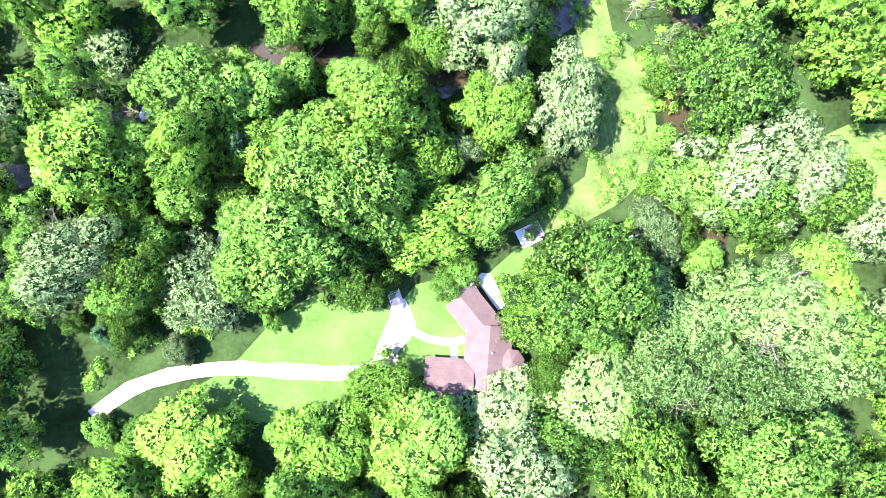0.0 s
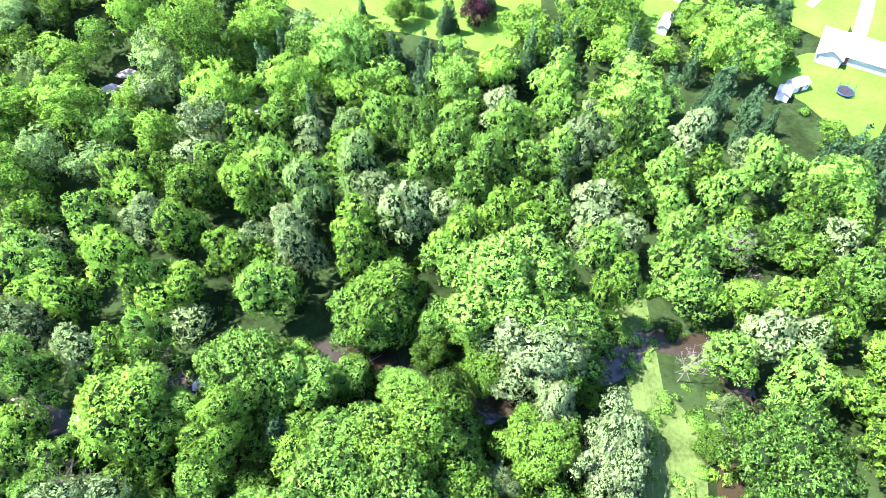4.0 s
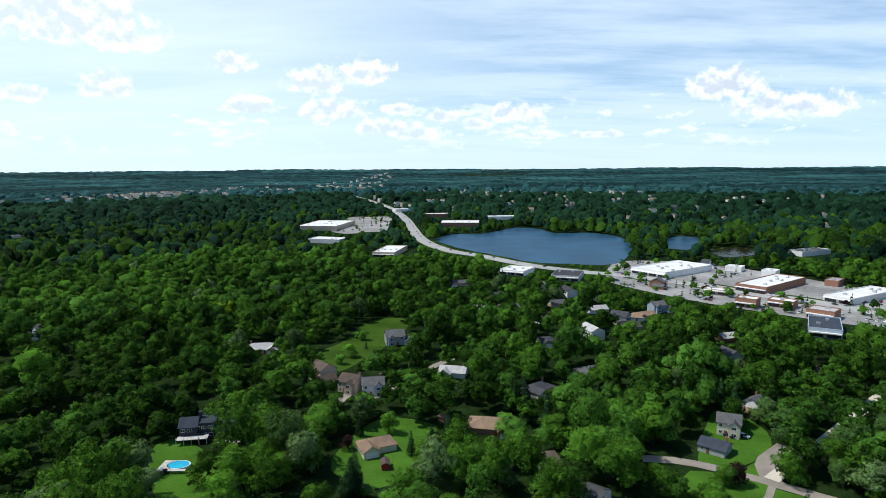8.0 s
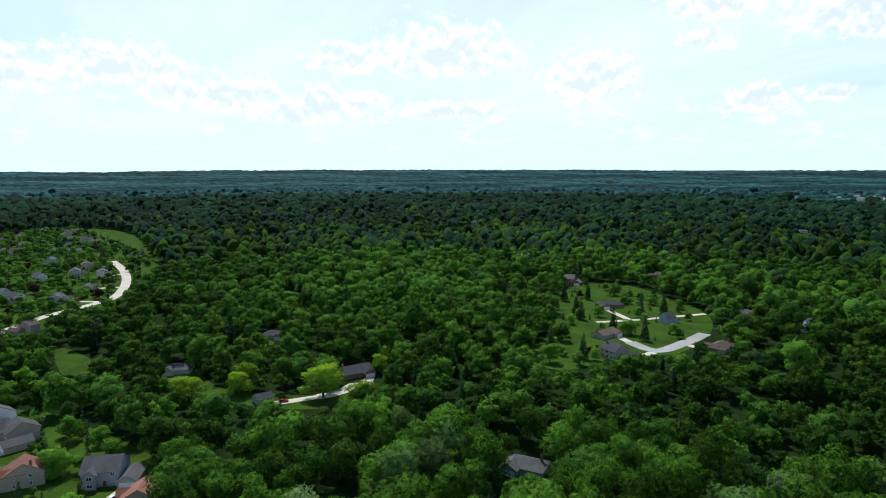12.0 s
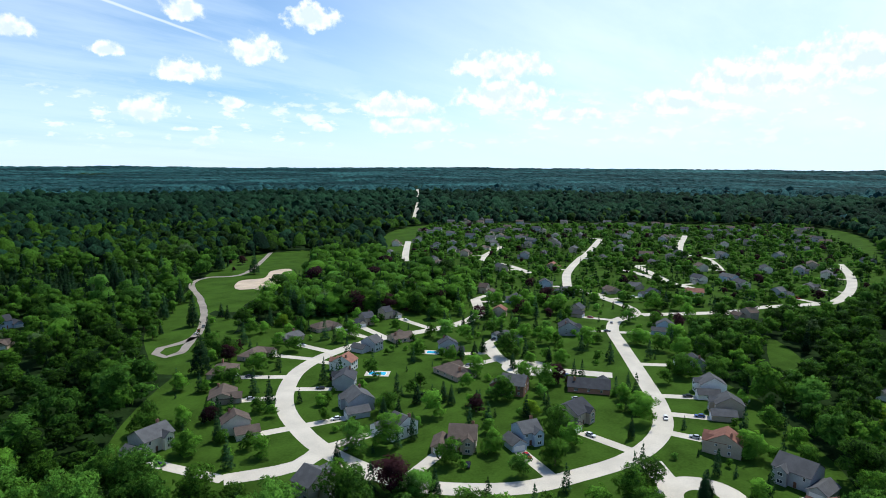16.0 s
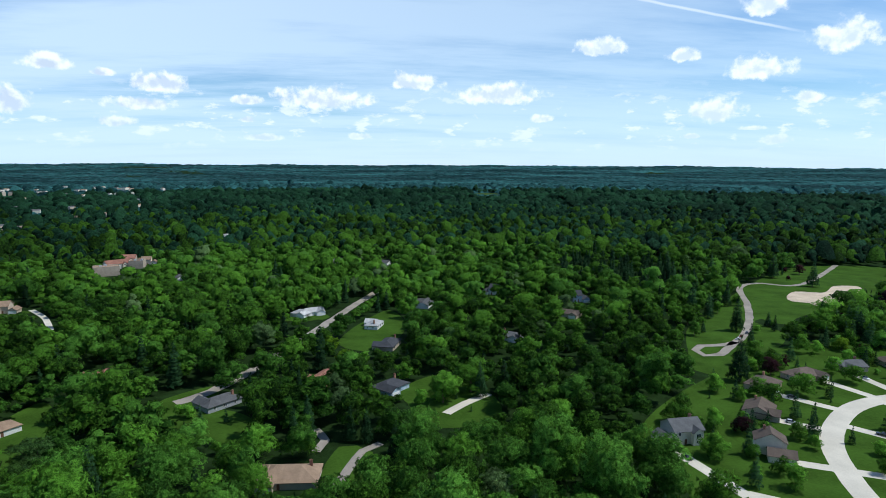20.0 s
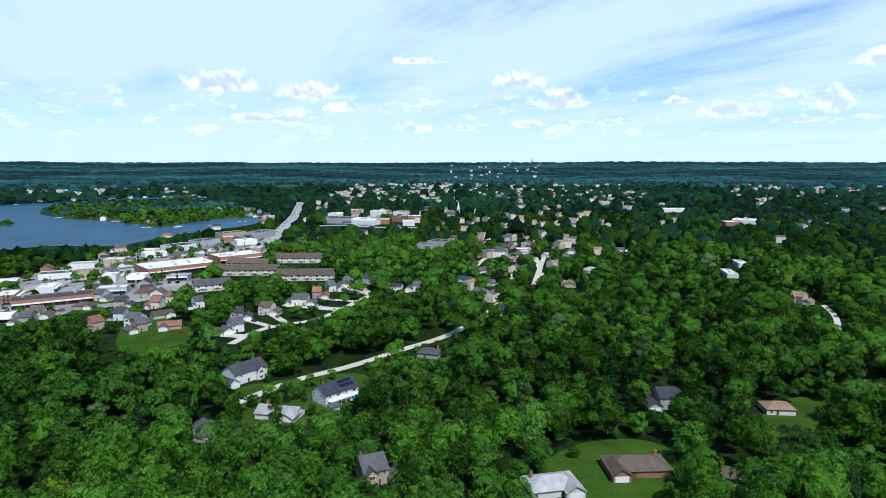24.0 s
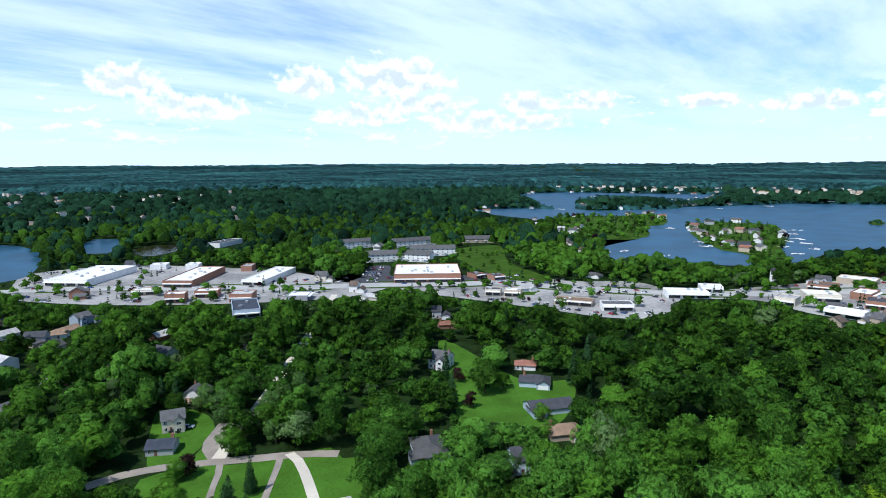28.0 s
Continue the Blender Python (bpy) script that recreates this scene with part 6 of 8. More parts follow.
# houses scattered among the trees of the eastern and northern suburbs
for outline, want in ((EAST_SUBURB, 34), (FAR_SUBURB, 26), (NORTH_SUBURB, 18)):
    lo, hi = np.array(outline).min(0), np.array(outline).max(0)
    done = tries = 0
    while done < want and tries < 1500:
        tries += 1
        x, y = rnd.uniform(lo[0], hi[0]), rnd.uniform(lo[1], hi[1])
        if not inside(x, y, outline) or inside(x, y, PARK_FIELD) or any(math.hypot(x - a, y - b) < r + 16 for a, b, r in SPOTS) or nearest_road(np.array((x, y)))[0] < 14:
            continue
        done += 1
        SPOTS.append((x, y, 10.0))
        if done % 3:
            SHY.add((x, y))
        if math.hypot(x, y) > 760:
            far_house(x, y, rnd.choice((15, 105, 195, 285)), rnd.uniform(12, 17), rnd.choice((1, 1, 2)), False)
            continue
        wl, rf, st = rnd.choice("wwcgtb"), rnd.choice("ggdbwt"), rnd.choice((1, 1, 2))
        home = empty("house", pose(x, y, 0, 0, 0, rnd.choice((15, 105, 195, 285))), "suburban house with %s walls and a %s roof among trees" % (WALL_WORD[wl], ROOF_WORD[rf]), "house", "houses of the wooded suburb")
        wd = rnd.uniform(12, 18)
        part("wall", gable_walls(bmesh.new(), wd, 9.5, 2.8 * st, 2.3), WALL[wl], home)
        part("roof", gable(bmesh.new(), wd, 9.5, 2.8 * st, 2.3), ROOF[rf], home)

tagged(new("distant_houses", mesh_of("distant_houses", FAR_HOMES, WALL["c"], WALL["t"], WALL["g"], ROOF["g"], ROOF["b"], ROOF["d"])), "distant suburban houses with pale walls and grey-brown roofs", "houses", kind="stuff")

# far-off roofs seen as specks between the trees, too many and too small to tell apart
bm = bmesh.new()
for outline, want in ((FAR_EAST, 190), (FAR_NORTH, 80), (FAR_SOUTH, 70), (EAST_SUBURB, 16), (FAR_SHORE, 70), (FAR_ROWS, 60), (FAR_ESTATE, 34), (FAR_WEST, 60), (FAR_TOWN, 45), (MILL_TOWN, 50)):
    lo, hi = np.array(outline).min(0), np.array(outline).max(0)
    done = tries = 0
    while done < want and tries < 3000:
        tries += 1
        x, y = rnd.uniform(lo[0], hi[0]), rnd.uniform(lo[1], hi[1])
        if not inside(x, y, outline) or inside(x, y, PARK_FIELD) or any(inside(x, y, o) for o in (BIG_LAKE, WEST_BAY, SMALL_LAKE)):
            continue
        done += 1
        SPOTS.append((x, y, 9.0))
        a, wd, z, h = rnd.uniform(0, math.tau), rnd.uniform(9, 18), terr(math.hypot(x, y)), rnd.uniform(5, 8)
        # walls stretched with distance so the roofs clear the canopy in the camera's view
        if math.hypot(x, y) > 1450:
            h += 5.5 if math.hypot(x, y) < 2250 else 10.0
        m0 = len(bm.verts)
        pts = [(-wd / 2, -5), (wd / 2, -5), (wd / 2, 5), (-wd / 2, 5)]
        rot = [(x + u * math.cos(a) - v * math.sin(a), y + u * math.sin(a) + v * math.cos(a)) for u, v in pts]
        shade = rnd.choice((0, 0, 1, 2))
        low, top = [bm.verts.new((*q, z)) for q in rot], [bm.verts.new((*q, z + h)) for q in rot]
        ridge = [bm.verts.new((x + s * wd / 2 * math.cos(a), y + s * wd / 2 * math.sin(a), z + h + 2.4)) for s in (-1, 1)]
        for i in range(4):
            bm.faces.new((low[i], low[(i + 1) % 4], top[(i + 1) % 4], top[i])).material_index = 0 if shade < 2 else 3
        bm.faces.new((top[0], top[1], ridge[1], ridge[0])).material_index = 1 if shade else 2
        bm.faces.new((top[2], top[3], ridge[0], ridge[1])).material_index = 1 if shade else 2
        bm.faces.new((top[1], top[2], ridge[1])).material_index = 0
        bm.faces.new((top[3], top[0], ridge[0])).material_index = 0
tagged(new("distant_rooftops", mesh_of("distant_rooftops", bm, WALL["c"], ROOF["g"], ROOF["t"], WALL["t"])), "pale distant rooftops scattered through the wooded suburbs", "rooftops", kind="stuff")

# ---- shops, stores and flats ----
RTU = mesh_of("roof_unit", boxes((-1.4, -1.0, 0, 1.4, 1.0, 1.3), (-1.1, -0.7, 1.3, 1.1, 0.7, 1.5), bevel=0.04), M["steel"])


def block(x, y, rot, w, d, h, wall, roof, label, category="shop", units=4, glass=True, seed=1):
    """A flat-roofed commercial building: walls with a parapet, roof, shop windows and roof units."""
    rnd = random.Random(seed)
    SPOTS.append((x, y, math.hypot(w, d) / 2 + 3))
    ob = empty("store_building", pose(x, y, terr(math.hypot(x, y)), 0, 0, rot), label, category)
    bm = boxes((-w / 2, -d / 2, 0, w / 2, d / 2, h - 0.5))
    for x0, y0, x1, y1 in ((-w / 2, -d / 2, w / 2, -d / 2 + 0.4), (-w / 2, d / 2 - 0.4, w / 2, d / 2), (-w / 2, -d / 2 + 0.4, -w / 2 + 0.4, d / 2 - 0.4), (w / 2 - 0.4, -d / 2 + 0.4, w / 2, d / 2 - 0.4)):
        box(bm, x0, y0, h - 0.5, x1, y1, h + 0.4)
    part("wall", bm, wall, ob)
    part("roof", boxes((-w / 2 + 0.4, -d / 2 + 0.4, h - 0.5, w / 2 - 0.4, d / 2 - 0.4, h - 0.3)), roof, ob)
    if glass:
        n = max(2, int(w / 9))
        for i in range(n):
            cx = -w / 2 + w * (i + 0.5) / n
            part("shop_window", boxes((cx - w / n * 0.4, -d / 2 - 0.08, 0.5, cx + w / n * 0.4, -d / 2 + 0.05, 3.0)), M["pane"], ob)
        part("canopy", boxes((-w / 2 + 0.5, -d / 2 - 2.2, 3.2, w / 2 - 0.5, -d / 2 - 0.02, 3.9)), M["trim"], ob)
    for i in range(units):
        part("roof_unit", RTU, None, ob, at=pose(rnd.uniform(-w * 0.4, w * 0.4), rnd.uniform(-d * 0.35, d * 0.35), h - 0.3, 0, 0, rnd.choice((0, 90))))
    return ob


def flats(x, y, rot, w, d, storeys, roof, wall, label):
    """A long apartment house with rows of windows under a low gable."""
    SPOTS.append((x, y, math.hypot(w, d) / 2))
    ob = empty("apartment_building", pose(x, y, 0, 0, 0, rot), label, "apartment building", "apartment buildings by the lake")
    h, rise = 2.9 * storeys, d * 0.27
    part("wall", gable_walls(bmesh.new(), w, d, h, rise), WALL[wall], ob)
    part("roof", gable(bmesh.new(), w, d, h, rise, 0.7), ROOF[roof], ob)
    n = int(w / 5.5)
    for s in range(storeys):
        for i in range(n):
            part("window", WINDOW["wide"], None, ob, at=pose(-w / 2 + w * (i + 0.5) / n, -d / 2, 0.9 + 2.9 * s))
    for i in range(0, n, 2):
        part("balcony", boxes((-1.6, -1.4, 0, 1.6, 0, 0.15), (-1.6, -1.4, 0.15, 1.6, -1.32, 1.05)), M["trim"], ob, at=pose(-w / 2 + w * (i + 1) / n, -d / 2, 2.9))
    return ob


for row in BLOCKS:
    x, y, rot, bw, bd, bh, wl, rf, units, label = row
    block(x, y, rot, bw, bd, bh, WALL[wl], M["membrane"] if rf == "m" else ROOF[rf], label, "store", units, math.hypot(x, y) < 800, int(x + y))
for i, (x, y, rot, bw, bd, bh, wl, rf) in enumerate(MORE_BLOCKS):
    block(x, y, rot, bw, bd, bh, WALL[wl], M["membrane"] if rf == "m" else ROOF[rf], "%s commercial building with %s roof" % (WALL_WORD[wl], "a flat white" if rf == "m" else ROOF_WORD[rf]), "shop", 2, math.hypot(x, y) < 640, i)
for x, y, rot, bw, bd, st, rf, wl in FLATS:
    flats(x, y, rot, bw, bd, st, rf, wl, "long %s apartment house with %s roof" % (WALL_WORD[wl], ROOF_WORD[rf]))

# small shops and sheds that fill the town
rnd = random.Random(21)
for outline, want in ((TOWN_LOTS, 50), (STRIP_LOTS, 12)):
    lo, hi = np.array(outline).min(0), np.array(outline).max(0)
    done = tries = 0
    while done < want and tries < 1500:
        tries += 1
        x, y = rnd.uniform(lo[0], hi[0]), rnd.uniform(lo[1], hi[1])
        if not inside(x, y, outline) or nearest_road(np.array((x, y)))[0] < 20 or any(math.hypot(x - a, y - b) < r + 10 for a, b, r in SPOTS):
            continue
        done += 1
        rot = math.degrees(math.atan2(-y, -x)) + 90 + rnd.choice((-14, -14, 76))
        wl, rf = rnd.choice("cwwbtg"), rnd.choice("mmwgbd")
        if rf in "gbd":
            seed += 1
            house(x, y, rot, rnd.uniform(13, 18), rnd.uniform(9, 12), rnd.choice((1, 2)), rf, wl, seed, False, "houses in the town")
        else:
            block(x, y, rot, rnd.uniform(14, 26), rnd.uniform(11, 18), rnd.uniform(4, 7), WALL[wl], M["membrane"] if rf == "m" else ROOF["w"], "small %s shop with a flat pale roof" % WALL_WORD[wl], "shop", 1, math.hypot(x, y) < 640, done)

# houses crowded on the island
for i in range(14):
    a, f = i * 2.4, (0.25 + 0.05 * i)
    c, rim = np.array(ISLAND).mean(0), np.array(ISLAND)[i % len(ISLAND)]
    x, y = (c + (rim - c) * f * 0.95)
    SPOTS.append((x, y, 8))
    wl, rf = "wctgw"[i % 5], "bgrdb"[i % 5]
    cot = empty("house", pose(x, y, 0.2, 0, 0, i * 37), "two-storey island house with %s walls and %s roof" % (WALL_WORD[wl], ROOF_WORD[rf]), "house", "houses on the island")
    part("wall", gable_walls(bmesh.new(), 14, 10, 5.5, 2.6), WALL[wl], cot)
    part("roof", gable(bmesh.new(), 14, 10, 5.5, 2.6), ROOF[rf], cot)

# cottages along the lake shores
SHORE = []
for outline in (ISLAND, EAST_POINT, MID_POINT, WEST_POINT, BIG_LAKE, WEST_BAY, SMALL_LAKE):
    SHORE += [tuple(q) for q in smooth_line(outline, 30, True)]
done = 0
for sx, sy in SHORE:
    if rnd.random() < 0.35 or done > 110 or math.hypot(sx, sy) < 960:
        continue
    x, y = sx + rnd.uniform(-16, 16), sy + rnd.uniform(-16, 16)
    wet = any(inside(x, y, o) for o in (BIG_LAKE, WEST_BAY, SMALL_LAKE)) and not any(inside(x, y, o) for o in LANDS)
    if wet or any(math.hypot(x - a, y - b) < r + 8 for a, b, r in SPOTS):
        continue
    done += 1
    SPOTS.append((x, y, 9))
    wl, rf = rnd.choice("wwctg"), rnd.choice("gbdwr")
    st = rnd.choice((1, 2))
    cot = empty("cottage", pose(x, y, 0.2, 0, 0, rnd.uniform(0, 180)), "lakeside cottage with %s walls and a %s roof" % (WALL_WORD[wl], ROOF_WORD[rf]), "house", "cottages on the lake shore")
    cw = rnd.uniform(11, 17)
    part("wall", gable_walls(bmesh.new(), cw, 10, 3 * st, 2.4), WALL[wl], cot)
    part("roof", gable(bmesh.new(), cw, 10, 3 * st, 2.4), ROOF[rf], cot)

# ---- the house under the camera ----
HOME_ROOF = surface("faded_brown_shingles", (0.066, 0.049, 0.041), 0.9, 0.18, 0.5, 10.0, 0.5, stripes=(2, 0.12, 0.3))
home = empty("house", pose(4, -3, 0), "sprawling single-storey house with faded brown roofs in three wings", "house")
for name, cx, cy, rot, wl, wd in (("wing", 5.3, -0.2, -62.5, 9.2, 5.2), ("wing", 5.6, -7.0, 74.0, 10.0, 7.0), ("garage", -1.6, -9.4, -15.0, 7.4, 6.6)):
    at = pose(-4, 3, 0) @ pose(cx, cy, 0, 0, 0, rot)
    part(name + "_wall", gable_walls(bmesh.new(), wl, wd, 2.7, wd * 0.2), WALL["t"], home, at=at)
    part(name + "_roof", gable(bmesh.new(), wl, wd, 2.7, wd * 0.2, 0.5), HOME_ROOF, home, "faded brown shingle roof", at)
    for k in range(2):
        part("window", WINDOW["wide"], None, home, at=at @ pose((k - 0.5) * wl * 0.45, -wd / 2, 0.9))
        part("window", WINDOW["wide"], None, home, at=at @ pose((k - 0.5) * wl * 0.45, wd / 2, 0.9, 0, 0, 180))
part("flue", tube(bmesh.new(), (2.4, -3.2, 3.0), (2.4, -3.2, 4.6), 0.14, 0.14, 8), M["steel"], home)
bay = bmesh.new()
prism(bay, [(9.4 - 4 + 1.9 * math.cos(a), -8.4 + 3 + 1.9 * math.sin(a)) for a in np.linspace(0, math.tau, 9)[:-1]], 0, 2.9)
part("bay", bay, WALL["t"], home)
bm = bmesh.new()
tube(bm, (5.4, -5.4, 2.9), (5.4, -5.4, 4.0), 2.3, 0.1, 8)
part("bay_roof", bm, HOME_ROOF, home)
SPOTS.extend([(5, 0, 6.5), (5, -7, 7), (-2, -9.5, 5.5), (9, 5, 3.5)])
sheet("paving_patio", PATIO, 0.12, M["concrete"], "pale concrete patio beside the house", "patio", 1.0, 0.05)
dk = empty("deck", pose(0, 0, 0), "low weathered timber deck with white railing and bench", "deck")
bm = bmesh.new()
prism(bm, DECK, 0.3, 0.6)
part("platform", bm, M["deck"], dk)
mid = lambda p, q, f: (p[0] + (q[0] - p[0]) * f, p[1] + (q[1] - p[1]) * f)
RAIL = [mid(DECK[0], DECK[3], 0.62), mid(mid(DECK[0], DECK[3], 0.62), mid(DECK[1], DECK[2], 0.62), 0.92), mid(DECK[2], DECK[3], 0.1)]
RAIL.insert(0, DECK[3])
for a, b in zip(RAIL[:-1], RAIL[1:]):
    for z in (1.1, 1.55):
        part("rail", tube(bmesh.new(), (*a, z), (*b, z), 0.06, 0.06, 4), M["pole"], dk)
    for k in range(5):
        p = Vector(a).lerp(Vector(b), k / 4)
        part("post", tube(bmesh.new(), (p.x, p.y, -0.02), (p.x, p.y, 1.6), 0.06, 0.06, 4), M["pole"], dk)
for k in range(2):
    p = mid(mid(DECK[0], DECK[1], 0.3 + 0.4 * k), mid(DECK[3], DECK[2], 0.3 + 0.4 * k), 0.35)
    part("bench", boxes((-0.25, -0.8, 0.6, 0.25, 0.8, 1.05)), M["steel"], dk, at=pose(*p, 0, 0, 0, 25))
sheet("paving_apron", DRIVE_APRON, 0.085, M["gravel"], "wide pale gravel apron of the drive", "driveway", 1.5, 0.4)

pit = empty("fire_pit", pose(*FIRE_PIT, 0, 0, 0, 15), "square brick fire pit on a pale slab", "fire pit")
part("slab", boxes((-3.0, -1.7, -0.05, 1.6, 1.7, 0.12)), M["concrete"], pit)
for k in range(20):
    s, f = divmod(k, 5)
    a = pose(0, 0, 0, 0, 0, 90 * s) @ pose(-1.0 + f * 0.5, -1.15, 0.12)
    for lay in range(2):
        part("brick", boxes((-0.22, -0.15, 0.24 * lay, 0.22, 0.15, 0.24 * lay + 0.21)), WALL["b"], pit, at=a)
part("ash", boxes((-0.95, -0.95, 0.12, 0.95, 0.95, 0.2)), M["dark_asphalt"], pit)


# ---- dead wood by the creek ----
def dead_tree(x, y, h, seed, material, label, fallen=False):
    rnd = random.Random(seed)
    ob = empty("dead_tree", pose(x, y, 0, 0, 78 if fallen else rnd.uniform(-6, 6), rnd.uniform(0, 360)), label, "dead tree", "dead trees by the creek")
    part("trunk", tube(bmesh.new(), (0, 0, -0.1), (0.2, 0, h * 0.75), 0.14, 0.05, 7), material, ob)
    for i in range(14):
        a, z = i * 2.4, h * (0.3 + 0.045 * i)
        l = h * rnd.uniform(0.2, 0.38)
        e = Vector((math.cos(a) * l, math.sin(a) * l, z + l * 0.8))
        bm = tube(bmesh.new(), (0.05, 0, z), e, 0.05, 0.02, 5)
        for j in range(5):
            f = Vector((0.05, 0, z)).lerp(e, 0.35 + 0.14 * j)
            tube(bm, f, f + Vector((rnd.uniform(-1, 1), rnd.uniform(-1, 1), rnd.uniform(0.2, 1.2))) * l * 0.5, 0.025, 0.01, 4)
        part("branch", bm, material, ob)
    SPOTS.append((x, y, 2.5))


for i, (x, y) in enumerate(DEAD_TREES + DEAD_TREES_B):
    dead_tree(x, y, 11 + (i % 3), i, M["dead"], "bare bleached dead tree with broken branches")
for i in range(5):
    x, y = DEAD_TREES[1]
    dead_tree(x + 1.8 * math.cos(i * 1.3), y - 2 + 1.8 * math.sin(i * 1.3), 7.5, 40 + i, M["dead"], "fallen bleached tree with a tangle of bare branches", True)
for i, (x, y) in enumerate(LOGS):
    rnd = random.Random(i)
    bm = tube(bmesh.new(), (-2.6, 0, 0.2), (2.4, rnd.uniform(-0.8, 0.8), 0.4), 0.15, 0.07, 7)
    for k in range(5):
        tube(bm, (k * 0.8 - 1.2, 0, 0.3), (k * 0.8 - 0.2 + rnd.uniform(-0.5, 1.2), rnd.uniform(-1.3, 1.3), 0.5 + rnd.random()), 0.04, 0.015, 5)
    ob = new("log", mesh_of("log", bm, M["dead"]))
    ob.matrix_world = pose(x, y, 0, 0, 0, rnd.uniform(0, 180))
    tagged(ob, "bleached driftwood log lying in the creek", "log", "logs in the creek")
    SPOTS.append((x, y, 3.0))
for i, (x, y) in enumerate(ROCKS):
    bm = bmesh.new()
    bmesh.ops.create_icosphere(bm, subdivisions=2, radius=1.3)
    for v in bm.verts:
        v.co *= 1 + 0.3 * noise.noise(v.co + Vector((i * 5, 0, 0)))
        v.co.z = max(v.co.z * 0.4, -0.3)
    ob = new("boulder", mesh_of("boulder", bm, M["concrete"]))
    ob.matrix_world = pose(x, y, 0.28, 0, 0, i * 50)
    tagged(ob, "pale sunlit boulder on the creek bank", "boulder", "boulders on the bank")
    SPOTS.append((x, y, 3.0))


# ---- poles and wires ----
def utility_pole(x, y, h, rot):
    ob = empty("utility_pole", pose(x, y, 0, 0, 0, rot), "weathered wooden utility pole with a cross-arm", "utility pole", "utility poles")
    part("shaft", tube(bmesh.new(), (0, 0, -0.1), (0, 0, h), 0.16, 0.11, 8), M["pole"], ob)
    part("crossarm", boxes((-1.2, -0.06, h - 0.7, 1.2, 0.06, h - 0.55)), M["pole"], ob)
    for k in (-1, 0, 1):
        part("insulator", tube(bmesh.new(), (k, 0, h - 0.55), (k, 0, h - 0.32), 0.06, 0.04, 6), M["steel"], ob)
    part("transformer", tube(bmesh.new(), (0.32, 0.2, h - 2.2), (0.32, 0.2, h - 1.2), 0.25, 0.25, 9), M["steel"], ob)
    SPOTS.append((x, y, 2.0))


for (x, y), h, rot in ((POLE_A, 9.5, 15), (POLE_B, 12.0, 60), (POLE_C, 9.0, 15)):
    utility_pole(x, y, h, rot)
for k in (-1, 0, 1):
    a, b = Vector((POLE_A[0] + k, POLE_A[1], 9.2)), Vector((POLE_C[0] + k, POLE_C[1], 8.7))
    across = (b - a).cross((0, 0, 1)).normalized() * 0.014
    bm = bmesh.new()
    rings = []
    for t in range(13):
        p = a.lerp(b, t / 12) - Vector((0, 0, 4 * 1.1 * (t / 12) * (1 - t / 12)))
        rings.append([bm.verts.new(p + d) for d in (across, Vector((0, 0, 0.014)), -across, Vector((0, 0, -0.014)))])
    for p, q in zip(rings[:-1], rings[1:]):
        for j in range(4):
            bm.faces.new((p[j], p[(j + 1) % 4], q[(j + 1) % 4], q[j]))
    tagged(new("power_line", mesh_of("power_line", bm, M["rubber"])), "thin sagging overhead power line between poles", "power line", "power lines")

# ---- the dark house with the round pool ----
x, y = DARK_HOUSE
a = math.degrees(math.atan2(y, x)) - 90
big = empty("house", pose(x, y + 4, 0, 0, 0, a - 12), "large dark grey contemporary house with steep roofs and a deck", "house")
for dx, dy, bw, bd, h, rs in ((-5, 0, 7, 9, 6.0, 2.6), (1.5, 1.5, 7, 8, 6.6, 1.2), (10, 2, 11, 9, 3.2, 2.2)):
    part("wall", gable_walls(bmesh.new(), bw, bd, h, rs, "x", dx, dy), WALL["k"], big)
    part("roof", gable(bmesh.new(), bw, bd, h, rs, 0.4, cx=dx, cy=dy), ROOF["k"], big)
for k in range(5):
    part("window", WINDOW["wide"], None, big, at=pose(-7 + 2.6 * k, -4.5 if k < 2 else -2.5, 1.0))
    part("window", WINDOW["wide"], None, big, at=pose(-7 + 2.6 * k, -4.5 if k < 2 else -2.5, 4.0))
part("deck", boxes((-9, -8.5, 2.2, 3, -4.5, 2.4)), M["deck"], big)
for k in range(5):
    part("post", boxes((-9 + 2.9 * k, -8.5, -0.02, -8.8 + 2.9 * k, -8.3, 3.3)), M["trim"], big)
part("chimney", boxes((-1.6, 0.5, 6, -0.4, 1.9, 10.2)), WALL["k"], big)
SPOTS.append((x, y + 4, 13))
ribbon("driveway", DARK_DRIVE, 8.0, 0.062, M["concrete"], "pale concrete drive beside the dark house", "driveway")


def round_pool(x, y, r, h, deck=True):
    ob = empty("swimming_pool", pose(x, y, 0), "round above-ground pool with bright blue water and pale deck", "swimming pool")
    bm = bmesh.new()
    n = 24
    for ra, rb in ((r, r - 0.25),):
        prism_o = [(ra * math.cos(math.tau * i / n), ra * 0.8 * math.sin(math.tau * i / n)) for i in range(n)]
        prism(bm, prism_o, -0.02, h)
    part("basin", bm, M["trim"], ob)
    bm = bmesh.new()
    prism(bm, [((r - 0.35) * math.cos(math.tau * i / n), (r - 0.35) * 0.8 * math.sin(math.tau * i / n)) for i in range(n)], h - 0.05, h + 0.03)
    part("water", bm, M["pool"], ob)
    if deck:
        part("deck", boxes((-r - 2.2, -r * 0.8 - 1.6, h - 0.25, -r * 0.55, r * 0.8, h), (-r, -r * 0.8 - 1.6, h - 0.25, r, -r * 0.8 - 0.1, h)), M["deck"], ob)
        for k in range(4):
            part("post", boxes((-r - 2.2 + k * 2.6, -r * 0.8 - 1.6, -0.02, -r - 2.1 + k * 2.6, -r * 0.8 - 1.5, h + 0.9)), M["trim"], ob)
    SPOTS.append((x, y, r + 3))


